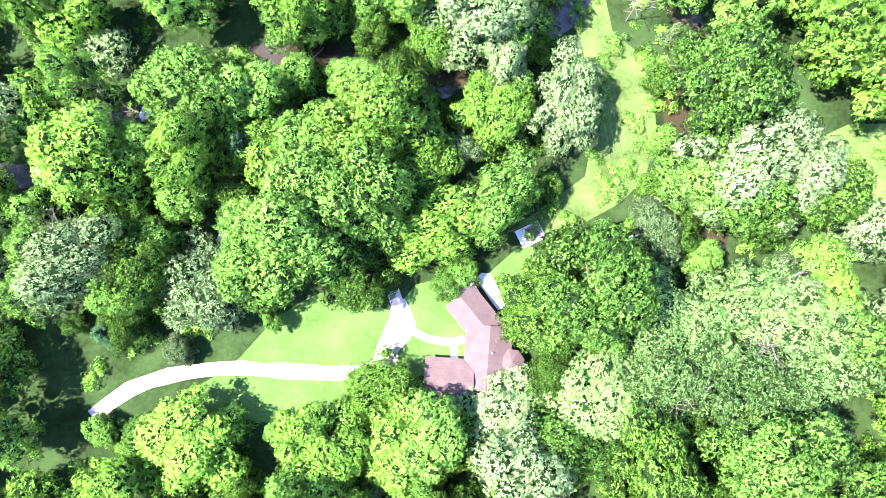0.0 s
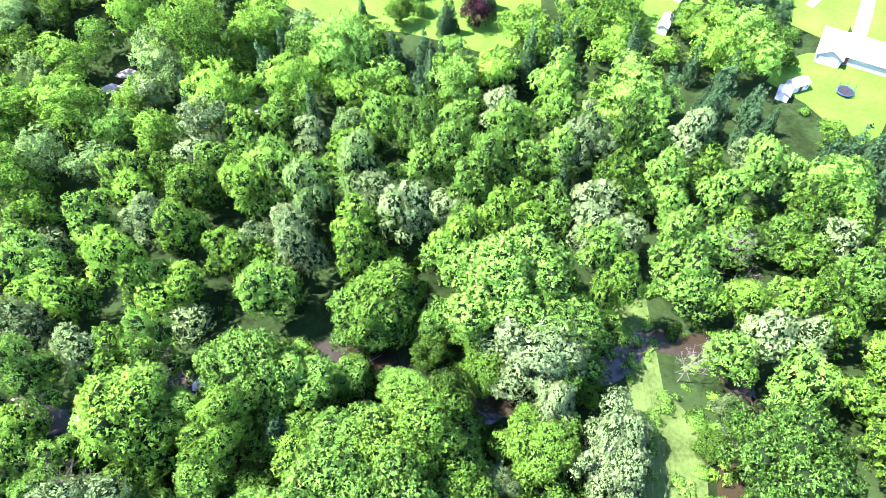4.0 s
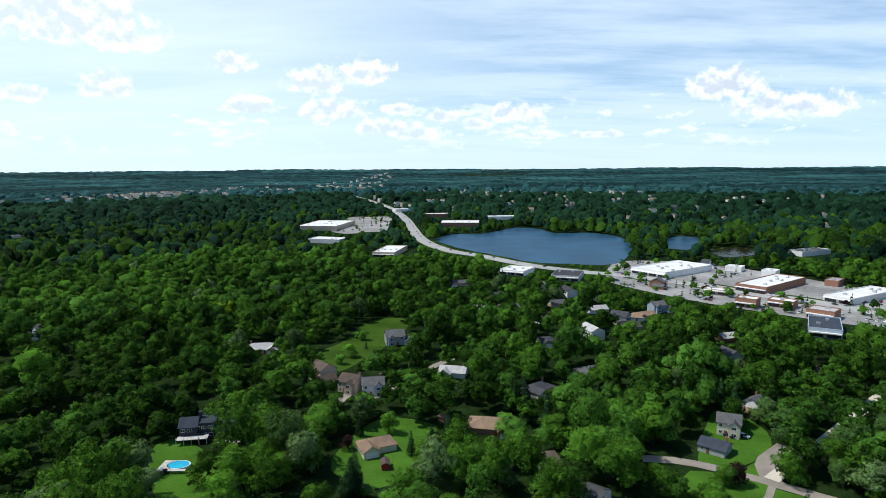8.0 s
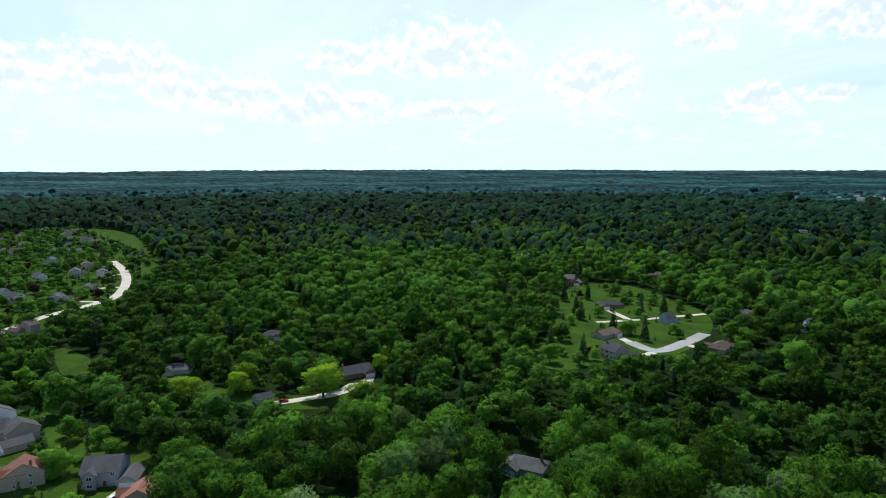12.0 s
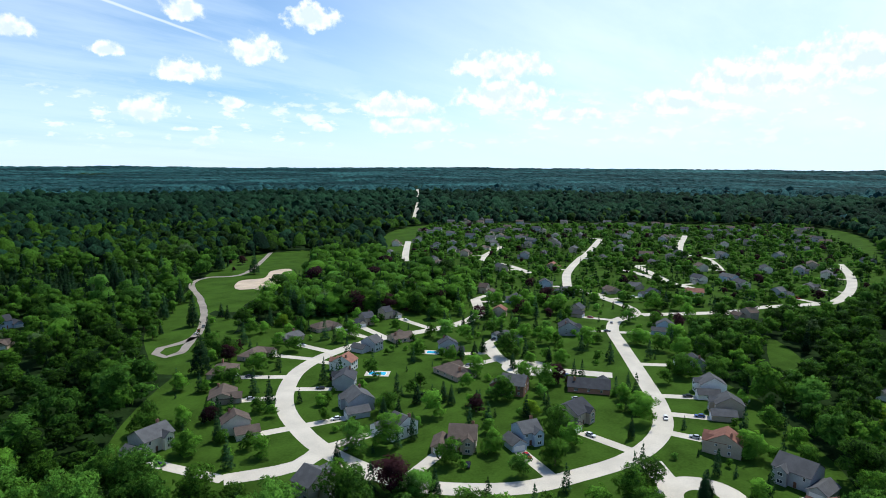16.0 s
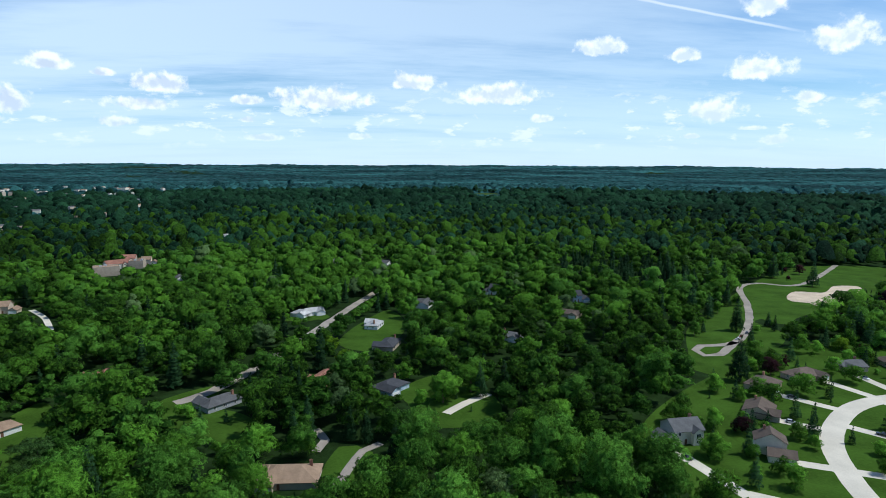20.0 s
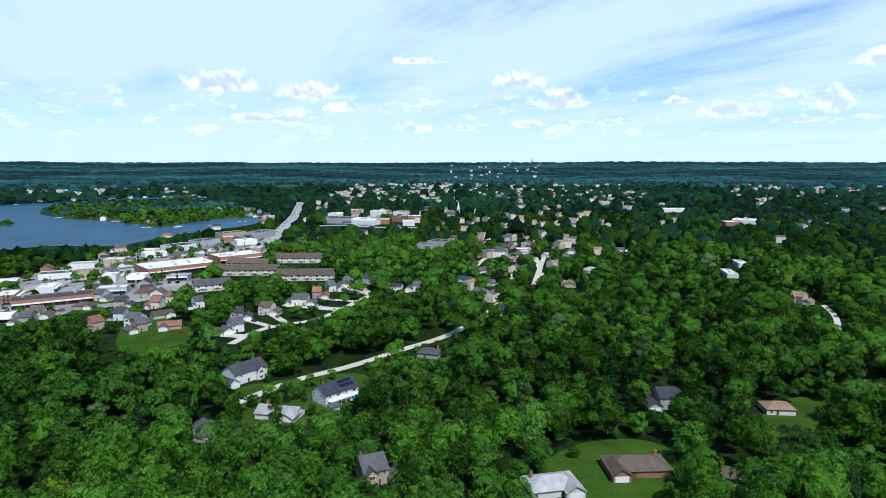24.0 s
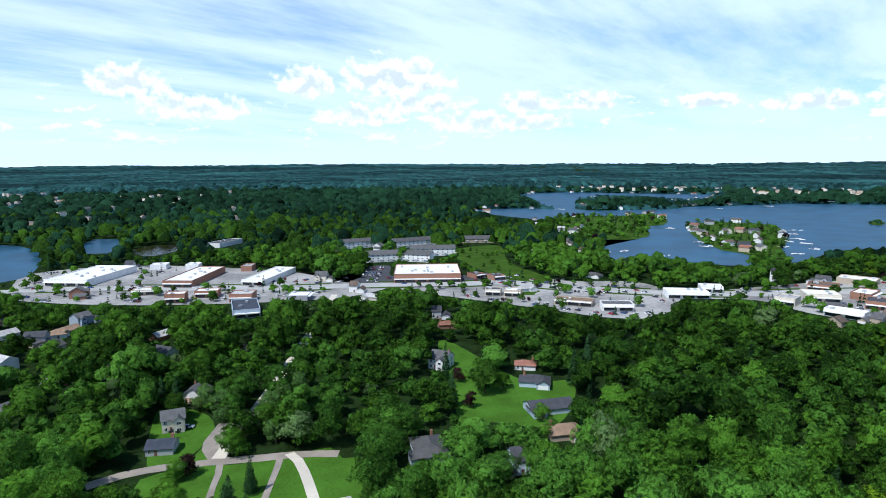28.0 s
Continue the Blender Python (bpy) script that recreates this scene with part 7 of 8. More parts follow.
def garden_pool(x, y, w, d, rot):
    ob = empty("swimming_pool", pose(x, y, 0, 0, 0, rot), "in-ground pool with bright blue water and pale paving", "swimming pool", "garden pools")
    part("paving", boxes((-w / 2 - 2, -d / 2 - 2, -0.03, w / 2 + 2, d / 2 + 2, 0.09)), M["concrete"], ob)
    part("coping", boxes((-w / 2 - 0.3, -d / 2 - 0.3, 0.09, w / 2 + 0.3, d / 2 + 0.3, 0.14)), M["trim"], ob)
    part("water", boxes((-w / 2, -d / 2, 0.1, w / 2, d / 2, 0.16)), M["pool"], ob)
    SPOTS.append((x, y, w / 2 + 3))


round_pool(*ROUND_POOL, 4.2, 1.3)
for i, (x, y) in enumerate(POOLS):
    garden_pool(x, y, (9, 7, 8)[i], (4.6, 4.0, 4.2)[i], math.degrees(math.atan2(y, x)) + 80)
round_pool(*POOL_E, 2.8, 1.2)


# ---- sheds, trampoline and small yard things ----
def shed(x, y, rot, w, d, h, wall, roof, label):
    ob = empty("shed", pose(x, y, 0, 0, 0, rot), label, "shed")
    part("wall", gable_walls(bmesh.new(), w, d, h, d * 0.25), wall, ob)
    part("roof", gable(bmesh.new(), w, d, h, d * 0.25, 0.25, 0.1), roof, ob)
    part("door", DOOR, None, ob, at=pose(0, -d / 2, 0))
    part("window", WINDOW["small"], None, ob, at=pose(w * 0.32, -d / 2, 0.9))
    SPOTS.append((x, y, max(w, d) * 0.7))


shed(*RED_SHED, -20, 6.5, 5.0, 2.6, WALL["r"], ROOF["g"], "bright red garden shed with a grey roof")
shed(*TRAILER, 62, 7.0, 2.8, 2.3, WALL["w"], ROOF["w"], "white storage trailer on the lawn")
for i, (x, y) in enumerate(WHITE_SHEDS):
    shed(x, y, 20 + 40 * i, (5, 3.4, 5, 5)[i], 3.0, 2.1, WALL["wwrb"[i]], ROOF["wwbt"[i]], ("small white yard shed with pale roof", "low white garden store beside a shed", "small red-brown outbuilding among trees", "small brick outbuilding with tan roof")[i])
tr = empty("trampoline", pose(*TRAMPOLINE, 0), "round black trampoline with safety net on the lawn", "trampoline")
bm = bmesh.new()
prism(bm, [(1.9 * math.cos(math.tau * i / 20), 1.9 * math.sin(math.tau * i / 20)) for i in range(20)], 0.84, 0.88)
part("mat", bm, M["rubber"], tr)
bm = bmesh.new()
for i in range(20):
    a0, a1 = math.tau * i / 20, math.tau * (i + 1) / 20
    tube(bm, (2.15 * math.cos(a0), 2.15 * math.sin(a0), 0.9), (2.15 * math.cos(a1), 2.15 * math.sin(a1), 0.9), 0.12, 0.12, 5)
part("rim", bm, PAINT["blue"], tr)
for i in range(6):
    a0 = math.tau * i / 6
    part("leg", tube(bmesh.new(), (2.15 * math.cos(a0), 2.15 * math.sin(a0), -0.02), (2.15 * math.cos(a0), 2.15 * math.sin(a0), 2.6), 0.04, 0.04, 5), M["rubber"], tr)
    a1 = math.tau * (i + 1) / 6
    for z in (1.4, 2.0, 2.55):
        part("net_cord", tube(bmesh.new(), (2.15 * math.cos(a0), 2.15 * math.sin(a0), z), (2.15 * math.cos(a1), 2.15 * math.sin(a1), z), 0.02, 0.02, 4), M["rubber"], tr)
SPOTS.append((*TRAMPOLINE, 4))


# ---- church, tower, boats and docks ----
x, y = CHURCH
ch = empty("church", pose(x, y, 0, 0, 0, 30), "white church with a tall pointed steeple", "church")
part("wall", gable_walls(bmesh.new(), 22, 12, 6, 5), WALL["w"], ch)
part("roof", gable(bmesh.new(), 22, 12, 6, 5), ROOF["g"], ch)
part("tower", boxes((-15, -2.4, 0, -10.4, 2.4, 17)), WALL["w"], ch)
part("steeple", tube(bmesh.new(), (-12.7, 0, 17), (-12.7, 0, 30), 2.7, 0.1, 8), M["trim"], ch)
SPOTS.append((x, y, 16))
x, y = WHITE_TOWER
tw = empty("lighthouse_tower", pose(x, y, 0), "short white tower with a dark cap by the shops", "tower")
part("shaft", tube(bmesh.new(), (0, 0, 0), (0, 0, 11), 3.0, 2.5, 12), M["trim"], tw)
part("cap", tube(bmesh.new(), (0, 0, 11), (0, 0, 13.5), 3.0, 0.4, 12), ROOF["d"], tw)
SPOTS.append((x, y, 7))


def boat_mesh():
    bm = bmesh.new()
    prism(bm, [(-3.6, -1.2), (2.0, -1.25), (3.8, 0), (2.0, 1.25), (-3.6, 1.2)], -0.2, 0.9)
    return mesh_of("hull", bm, M["trim"])


HULL, BIMINI = boat_mesh(), mesh_of("canopy", boxes((-2.4, -1.1, 1.9, 0.8, 1.1, 2.05), (-2.4, -1.1, 0.9, -2.3, -1.0, 1.9), (0.7, 1.0, 0.9, 0.8, 1.1, 1.9)), PAINT["blue"])
for i, (x, y) in enumerate(BOATS_A + BOATS_B):
    if not (inside(x, y, BIG_LAKE) or inside(x, y, WEST_BAY)) or any(inside(x, y, o) for o in LANDS):
        continue
    for k in range(2):
        b = empty("motorboat", pose(x + 9 * k * math.cos(i), y + 9 * k * math.sin(i), 0.1, 0, 0, i * 41 % 360), "white moored motorboat with a small canopy", "boat", "boats on the lake")
        part("hull", HULL, None, b)
        part("canopy", BIMINI, None, b)
    dock = new("dock", mesh_of("dock", boxes((-7, -0.8, 0.0, 7, 0.8, 0.5), (-5, -0.8, -0.3, -4.7, 0.8, 0.0)), M["deck"]))
    dock.matrix_world = pose(x - 2, y + 3, 0.2, 0, 0, i * 41 % 180)
    tagged(dock, "pale timber boat dock on the shore", "dock", "docks on the lake")


# ---- cars ----
def car_meshes():
    body = bmesh.new()
    prism(body, [(-2.25, -0.86), (-2.1, -0.9), (2.05, -0.9), (2.3, -0.6), (2.3, 0.6), (2.05, 0.9), (-2.1, 0.9), (-2.25, 0.86)], 0.32, 0.88)
    cabin = bmesh.new()
    lo = [(-1.9, -0.8), (1.0, -0.8), (1.0, 0.8), (-1.9, 0.8)]
    hi = [(-1.35, -0.66), (0.35, -0.66), (0.35, 0.66), (-1.35, 0.66)]
    a, b = [cabin.verts.new((*p, 0.88)) for p in lo], [cabin.verts.new((*p, 1.42)) for p in hi]
    cabin.faces.new(b)
    for i in range(4):
        cabin.faces.new((a[i], a[(i + 1) % 4], b[(i + 1) % 4], b[i]))
    top = boxes((-1.35, -0.66, 1.42, 0.35, 0.66, 1.47))
    wheel = tube(bmesh.new(), (0, -0.11, 0), (0, 0.11, 0), 0.33, 0.33, 12)
    return body, mesh_of("glasshouse", cabin, M["pane"]), top, mesh_of("wheel", wheel, M["rubber"])


_body, GLASS, _top, WHEEL = car_meshes()
BODY = {k: mesh_of("body", _body.copy(), m) for k, m in PAINT.items()}
TOP = {k: mesh_of("roof_panel", _top.copy(), m) for k, m in PAINT.items()}
_body.free(), _top.free()


FAR_CARS = []


def car(x, y, rot, i, near=True):
    if not near and math.hypot(x, y) > 400:
        FAR_CARS.append((x, y, rot, i))
        return
    k = ("white", "black", "silver", "grey", "white", "red", "silver", "blue", "black")[i % 9]
    ob = empty("car", pose(x, y, terr(math.hypot(x, y)) + 0.08, 0, 0, rot), "%s car parked on paving" % k, "car", "parked cars")
    part("body", BODY[k], None, ob)
    part("glasshouse", GLASS, None, ob)
    if near:
        part("roof_panel", TOP[k], None, ob)
        for wx in (-1.4, 1.4):
            for wy in (-0.82, 0.82):
                part("wheel", WHEEL, None, ob, at=pose(wx, wy, 0.33))


n = 0
for i, (x, y, rot) in enumerate(CAR_SPOTS):
    if i % 3 != 1 and math.hypot(x, y) < 650:
        n += 1
        car(x, y, rot, n, math.hypot(x, y) < 330)
for x, y in COURT_CARS + STREET_CARS:
    n += 1
    e, q = nearest_road(np.array((x, y)))
    car(x, y, math.degrees(math.atan2(q[1] - y, q[0] - x)) + (90 if e < 3 else 0), n)
for x, y in LOT_CARS + STRIP_CARS + TOWN_CARS + FRONT_CARS:
    n += 1
    for k in range(2):
        car(x + 3.2 * k, y + 0.4 * k, 80 + n % 2 * 4, n + k, False)
main_line = smooth_line(MAIN_ROAD, 10.0)
for i in range(24, len(main_line) - 8, 4):
    n += 1
    t = main_line[i + 1] - main_line[i]
    t = t / np.hypot(*t)
    s = (3.2, -3.2, 6.4, -6.4)[i % 4]
    car(main_line[i][0] - t[1] * s, main_line[i][1] + t[0] * s, math.degrees(math.atan2(t[1], t[0])), n, False)
# grass verges along the main road, broken by the entrances
verge = smooth_line(MAIN_ROAD, 9.0)
verge = verge[(np.hypot(*verge.T) > 380) & (np.hypot(*verge.T) < 1150)]
count = 0
for i in range(0, len(verge) - 6, 7):
    t = verge[i + 5] - verge[i]
    t = t / np.hypot(*t)
    for side in (-1, 1):
        count += 1
        ribbon("verge_%d" % count, [tuple(q + side * 13.5 * np.array((-t[1], t[0]))) for q in verge[i:i + 5:2]], 3.6, 0.27, M["lawn"], "narrow grass verge beside the main road", "verge", step=9.0)
# rows of parked cars on the lots
rnd = random.Random(33)
for outline, want in ((STORE_PARKING, 26), (STRIP_LOTS, 34), (STRIP_FRONT, 16), (TOWN_LOTS, 46), (MALL_LOT, 26)):
    o = np.array(outline)
    lo, hi = o.min(0), o.max(0)
    done = tries = 0
    while done < want and tries < 400:
        tries += 1
        x, y = rnd.uniform(lo[0], hi[0]), rnd.uniform(lo[1], hi[1])
        e, q = nearest_road(np.array((x, y)))
        turn = math.degrees(math.atan2(q[1] - y, q[0] - x))
        for k in range(rnd.randrange(2, 6)):
            px, py = x - math.sin(radians(turn)) * 3.0 * k, y + math.cos(radians(turn)) * 3.0 * k
            if inside(px, py, outline) and e > 13 and all(math.hypot(px - a, py - b) > c + 1 for a, b, c in SPOTS):
                n += 1
                done += 1
                car(px, py, turn + rnd.choice((0, 180)), rnd.randrange(9), False)
bm = bmesh.new()
for x, y, rot, i in FAR_CARS:
    m = pose(x, y, 0.08, 0, 0, rot)
    for lo, hi, z0, z1, index in ((((-2.25, 0.88), (2.25, 0.88)), ((-2.2, 0.86), (2.2, 0.86)), 0.3, 0.88, i % 6), (((-1.9, 0.8), (1.0, 0.8)), ((-1.35, 0.66), (0.35, 0.66)), 0.88, 1.45, 6)):
        ring = [[bm.verts.new(m @ Vector((px, s * py, z))) for px, py, s in ((e[0][0], e[0][1], -1), (e[1][0], e[1][1], -1), (e[1][0], e[1][1], 1), (e[0][0], e[0][1], 1))] for e, z in ((lo, z0), (hi, z1))]
        for j in range(4):
            bm.faces.new((ring[0][j], ring[0][(j + 1) % 4], ring[1][(j + 1) % 4], ring[1][j])).material_index = index
        bm.faces.new(ring[1]).material_index = i % 6
tagged(new("distant_cars", mesh_of("distant_cars", bm, *PAINT.values(), M["pane"])), "white, silver, red and dark cars parked in rows on distant lots", "cars", kind="stuff")
for i, (x, y) in enumerate(GRAVEL_BITS):
    sheet("paving_bare_%d" % (i + 1), [(x - 3, y - 1.5), (x + 2, y - 2), (x + 3.5, y + 0.6), (x, y + 1.8)], 0.05, M["gravel"], "bare pale earth in a gap of the wood", "bare earth", 2.0)
    SPOTS.append((x, y, 4))

# ---- where trees may stand ----
CELL, HALF = 3.0, 3000.0
NC = int(2 * HALF / CELL)
gx, gy = np.meshgrid(np.arange(NC) * CELL - HALF + CELL / 2, np.arange(NC) * CELL - HALF + CELL / 2, indexing="ij")
shut = np.zeros((NC, NC), bool)      # no tree at all
plain = np.zeros((NC, NC), bool)     # open ground to keep in the camera's sight


def window_of(x0, y0, x1, y1):
    f = lambda v: int(min(max((v + HALF) / CELL, 0), NC))
    return slice(f(x0), f(x1) + 1), slice(f(y0), f(y1) + 1)


def mark_line(points, width, *grids):
    line = smooth_line(points, 8.0)
    for a, b in zip(line[:-1], line[1:]):
        s = window_of(min(a[0], b[0]) - width, min(a[1], b[1]) - width, max(a[0], b[0]) + width, max(a[1], b[1]) + width)
        X, Y = gx[s], gy[s]
        if X.size == 0:
            continue
        v = b - a
        t = np.clip(((X - a[0]) * v[0] + (Y - a[1]) * v[1]) / (v @ v + 1e-9), 0, 1)
        near = np.hypot(X - a[0] - t * v[0], Y - a[1] - t * v[1]) < width
        for g in grids:
            g[s] |= near


def mark_area(outline, *grids):
    o = smooth_line(outline, 12.0, True)
    s = window_of(*o.min(0), *o.max(0))
    if gx[s].size:
        m = inside(gx[s], gy[s], o)
        for g in grids:
            g[s] |= m


for i, (line, width, *_ ) in enumerate(ROADS):
    if line in (SOUTH_ROAD, EAST_ROAD):  # only parts of these are kept in sight of the camera
        mark_line(line, width / 2 + 1.0, shut)
        for k in (0, 3, 4):
            mark_line(line[k:k + 2], width / 2, plain)
        continue
    mark_line(line, width / 2 + 2.0, *((shut,) if line in (CROSS_STREET, NORTH_LANE, EAST_ROAD_B) else (shut, plain)))
for line, width in CLEAR_LINES:
    mark_line(line, width / 2 + 1.5, shut)
mark_line(STREAM, 1.6, shut)
for stuff, outline, z in LAWNS[1:]:
    mark_area(outline, shut, plain)
mark_area(SUBDIVISION, shut)
for outline in (DIRT_PATCH, STORE_PARKING, STRIP_LOTS, STRIP_FRONT, TOWN_LOTS, MALL_LOT):
    mark_area(outline, shut, plain)
wet = np.zeros((NC, NC), bool)
for outline in (SMALL_LAKE, LAKE_ARM, REED_POND, BIG_LAKE, WEST_BAY):
    mark_area(outline, wet)
dry = np.zeros((NC, NC), bool)
for outline in LANDS:
    mark_area(outline, dry)
shut |= wet & ~dry
for outline in (ISLAND, EAST_POINT, MID_POINT):
    mark_area(outline, shut)
plain |= wet & ~dry
shut_plan = shut.copy()
for x, y, r in SPOTS:
    s = window_of(x - r, y - r, x + r, y + r)
    m = np.hypot(gx[s] - x, gy[s] - y) < r
    shut[s] |= m
    if (x, y) not in SHY:
        plain[s] |= np.hypot(gx[s] - x, gy[s] - y) < r * 0.75

# trees are kept below the sight lines from the camera to open ground
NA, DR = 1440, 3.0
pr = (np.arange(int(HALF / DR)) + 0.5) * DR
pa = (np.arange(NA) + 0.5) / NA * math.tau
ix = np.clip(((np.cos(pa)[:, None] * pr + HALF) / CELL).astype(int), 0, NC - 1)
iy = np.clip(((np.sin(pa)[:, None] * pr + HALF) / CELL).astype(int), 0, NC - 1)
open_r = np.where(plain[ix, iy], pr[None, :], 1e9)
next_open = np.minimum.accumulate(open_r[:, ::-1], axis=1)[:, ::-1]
sight_room = H * (1 - pr[None, :] / next_open)
sight_room[:, pr < 100] = 99.0


def sight_room_at(x, y):
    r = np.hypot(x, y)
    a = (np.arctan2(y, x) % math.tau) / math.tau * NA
    return sight_room[np.clip(a.astype(int), 0, NA - 1), np.clip((r / DR).astype(int), 0, len(pr) - 1)]


def shut_at(x, y):
    return shut[np.clip(((x + HALF) / CELL).astype(int), 0, NC - 1), np.clip(((y + HALF) / CELL).astype(int), 0, NC - 1)]


def open_at(x, y):
    return plain[np.clip(((x + HALF) / CELL).astype(int), 0, NC - 1), np.clip(((y + HALF) / CELL).astype(int), 0, NC - 1)]


# ---- tree shapes ----
phi = (1 + 5**0.5) / 2
_v = np.array([(-1, phi, 0), (1, phi, 0), (-1, -phi, 0), (1, -phi, 0), (0, -1, phi), (0, 1, phi), (0, -1, -phi), (0, 1, -phi), (phi, 0, -1), (phi, 0, 1), (-phi, 0, -1), (-phi, 0, 1)]) / math.hypot(1, phi)
_f = ("0 11 5 0 5 1 0 1 7 0 7 10 0 10 11 1 5 9 5 11 4 11 10 2 10 7 6 7 1 8 3 9 4 3 4 2 3 2 6 3 6 8 3 8 9 4 9 5 2 4 11 6 2 10 8 6 7 9 8 1")
ICO_F = np.array(_f.split(), int).reshape(-1, 3)
ICO_V = _v


def crown(kind, leaves, seed, lobes=9, leaf=0.0, core=0.8, fuzz=0.3, low=4.2, spread=2.9, bough=1.0):
    """Loose leaf clumps over a cluster of boughs; the tree is 12 m high and 9 m wide."""
    r = np.random.RandomState(seed)
    cone = kind == "conifer"
    k = lobes
    if cone:
        z = np.linspace(0.1, 0.96, k)
        c = np.stack([r.randn(k) * 0.15, r.randn(k) * 0.15, 12 * z], 1)
        rad = np.stack([3.4 * (1 - z) ** 0.85 + 0.3] * 2 + [np.full(k, 12 / k * 0.55)], 1)
    else:
        a = np.arange(k) * 2.4 + r.rand(k)
        up = (np.arange(k) + 0.5 * r.rand(k)) / k
        flat = np.sqrt(np.clip(1 - (up * 0.95) ** 2, 0.03, 1)) * (0.4 + 0.9 * r.rand(k))
        size = 4.5 * (0.24 + 0.36 * r.rand(k)) * (1.3 if k < 6 else 1) * bough
        c = np.stack([np.cos(a) * flat * spread, np.sin(a) * flat * spread, low + up * (9.8 - low)], 1) + r.randn(k, 3) * 0.5
        rad = np.stack([size, size, size * (0.7 + 0.25 * r.rand(k))], 1)
    turn = r.rand(k) * math.tau
    cs, sn = np.cos(turn)[:, None], np.sin(turn)[:, None]
    ball = np.stack([ICO_V[:, 0] * cs - ICO_V[:, 1] * sn, ICO_V[:, 0] * sn + ICO_V[:, 1] * cs, np.repeat(ICO_V[None, :, 2], k, 0)], -1)
    way = ball.reshape(-1, 3) * 1.0
    heart = np.array((0, 0, 6.0 if not cone else 2.0))

    def outward(d, p):
        """Which way the foliage at p faces: out from its bough and out from the whole crown."""
        q = (p - heart) * (1, 1, 0.75)
        return 0.55 * d + 0.6 * q / (np.linalg.norm(q, axis=1)[:, None] + 1e-6) + np.array((0, 0, 0.2 if leaves > 200 else 0.4))

    ball = ball * rad[:, None, :] * core * (1 + 0.22 * (r.rand(k, 12, 1) - 0.5)) + c[:, None, :]
    fs = (ICO_F[None] + 12 * np.arange(k)[:, None, None]).reshape(-1, 3)
    ball = ball.reshape(-1, 3)
    face = np.cross(ball[fs[:, 1]] - ball[fs[:, 0]], ball[fs[:, 2]] - ball[fs[:, 0]])
    fs = fs[face[:, 2] > -0.45 * np.linalg.norm(face, axis=1)]  # the undersides are hidden among the boughs
    if not leaves:
        return ball, fs, outward(way, ball)
    n = leaves * 3
    w = rad[:, 0] * rad[:, 1]
    which = r.choice(k, n, p=w / w.sum())
    d = r.randn(n, 3)
    d[:, 2] = np.abs(d[:, 2]) * 1.15 - 0.35
    d /= np.linalg.norm(d, axis=1)[:, None]
    p = c[which] + d * rad[which] * (1.16 - fuzz + fuzz * r.rand(n, 1) ** 0.8)
    q = (p[:, None] - c[None]) / rad[None]
    hid = np.linalg.norm(q, axis=2) < 0.78
    hid[np.arange(n), which] = False
    keep = np.where(~hid.any(1))[0][:leaves]
    p, d = p[keep], d[keep]
    if cone:
        d[:, 2] += 0.5
    nrm = d + 0.75 * r.randn(*d.shape)
    nrm /= np.linalg.norm(nrm, axis=1)[:, None]
    nrm *= np.sign((nrm * d).sum(1))[:, None]
    t = np.cross(nrm, r.randn(*d.shape))
    t /= np.linalg.norm(t, axis=1)[:, None]
    b = np.cross(nrm, t)
    s = (leaf or math.sqrt(330.0 / max(leaves, 1))) * (0.6 + 0.8 * r.rand(len(p), 1))
    tri = np.stack([p + t * s, p - t * s * 0.55 + b * s * 0.8, p - t * s * 0.5 - b * s * 0.85], 1)
    m = len(tri)
    lean = outward(d, p) + 0.28 * nrm
    return np.concatenate([ball, tri.reshape(-1, 3)]), np.concatenate([fs, np.arange(m * 3).reshape(-1, 3) + len(ball)]), np.concatenate([outward(way, ball), np.repeat(lean, 3, 0)])


def dome(seed):
    """A coarse round crown for woods half a mile off."""
    r = np.random.RandomState(seed)
    a = np.arange(5) * math.tau / 5
    lo = np.stack([np.cos(a) * 4.5, np.sin(a) * 4.5, np.full(5, 4.0)], 1) + r.randn(5, 3) * 0.8
    hi = np.stack([np.cos(a + 0.6) * 3.2, np.sin(a + 0.6) * 3.2, np.full(5, 9.4)], 1) + r.randn(5, 3) * 1.0
    t = []
    for i in range(5):
        j = (i + 1) % 5
        t += [(i, j, 5 + i), (j, 5 + j, 5 + i), (5 + i, 5 + j, 10)]
    co = np.concatenate([lo, hi, [(0.3, -0.2, 11.8)]])
    return co, np.array(t), (co - (0, 0, 3.5)) * 0.12 + (0, 0, 0.55)


def trunk_mesh(kind, seed):
    rnd = random.Random(seed)
    bm = bmesh.new()
    if kind == "conifer":
        return mesh_of("trunk", tube(bm, (0, 0, -0.1), (0, 0, 11), 0.22, 0.04), M["bark"])
    tube(bm, (0, 0, -0.1), (0, 0, 4.2), 0.3, 0.2, 8)
    for i in range(5):
        a = i * 1.3 + rnd.random()
        e = (math.cos(a) * 2.4, math.sin(a) * 2.4, 6.5 + rnd.random() * 2)
        tube(bm, (0, 0, 3.2 + 0.3 * i), e, 0.13, 0.05, 5)
    tube(bm, (0, 0, 4.2), (0.2, 0.1, 8.6), 0.2, 0.05, 6)
    return mesh_of("trunk", bm, M["bark"])


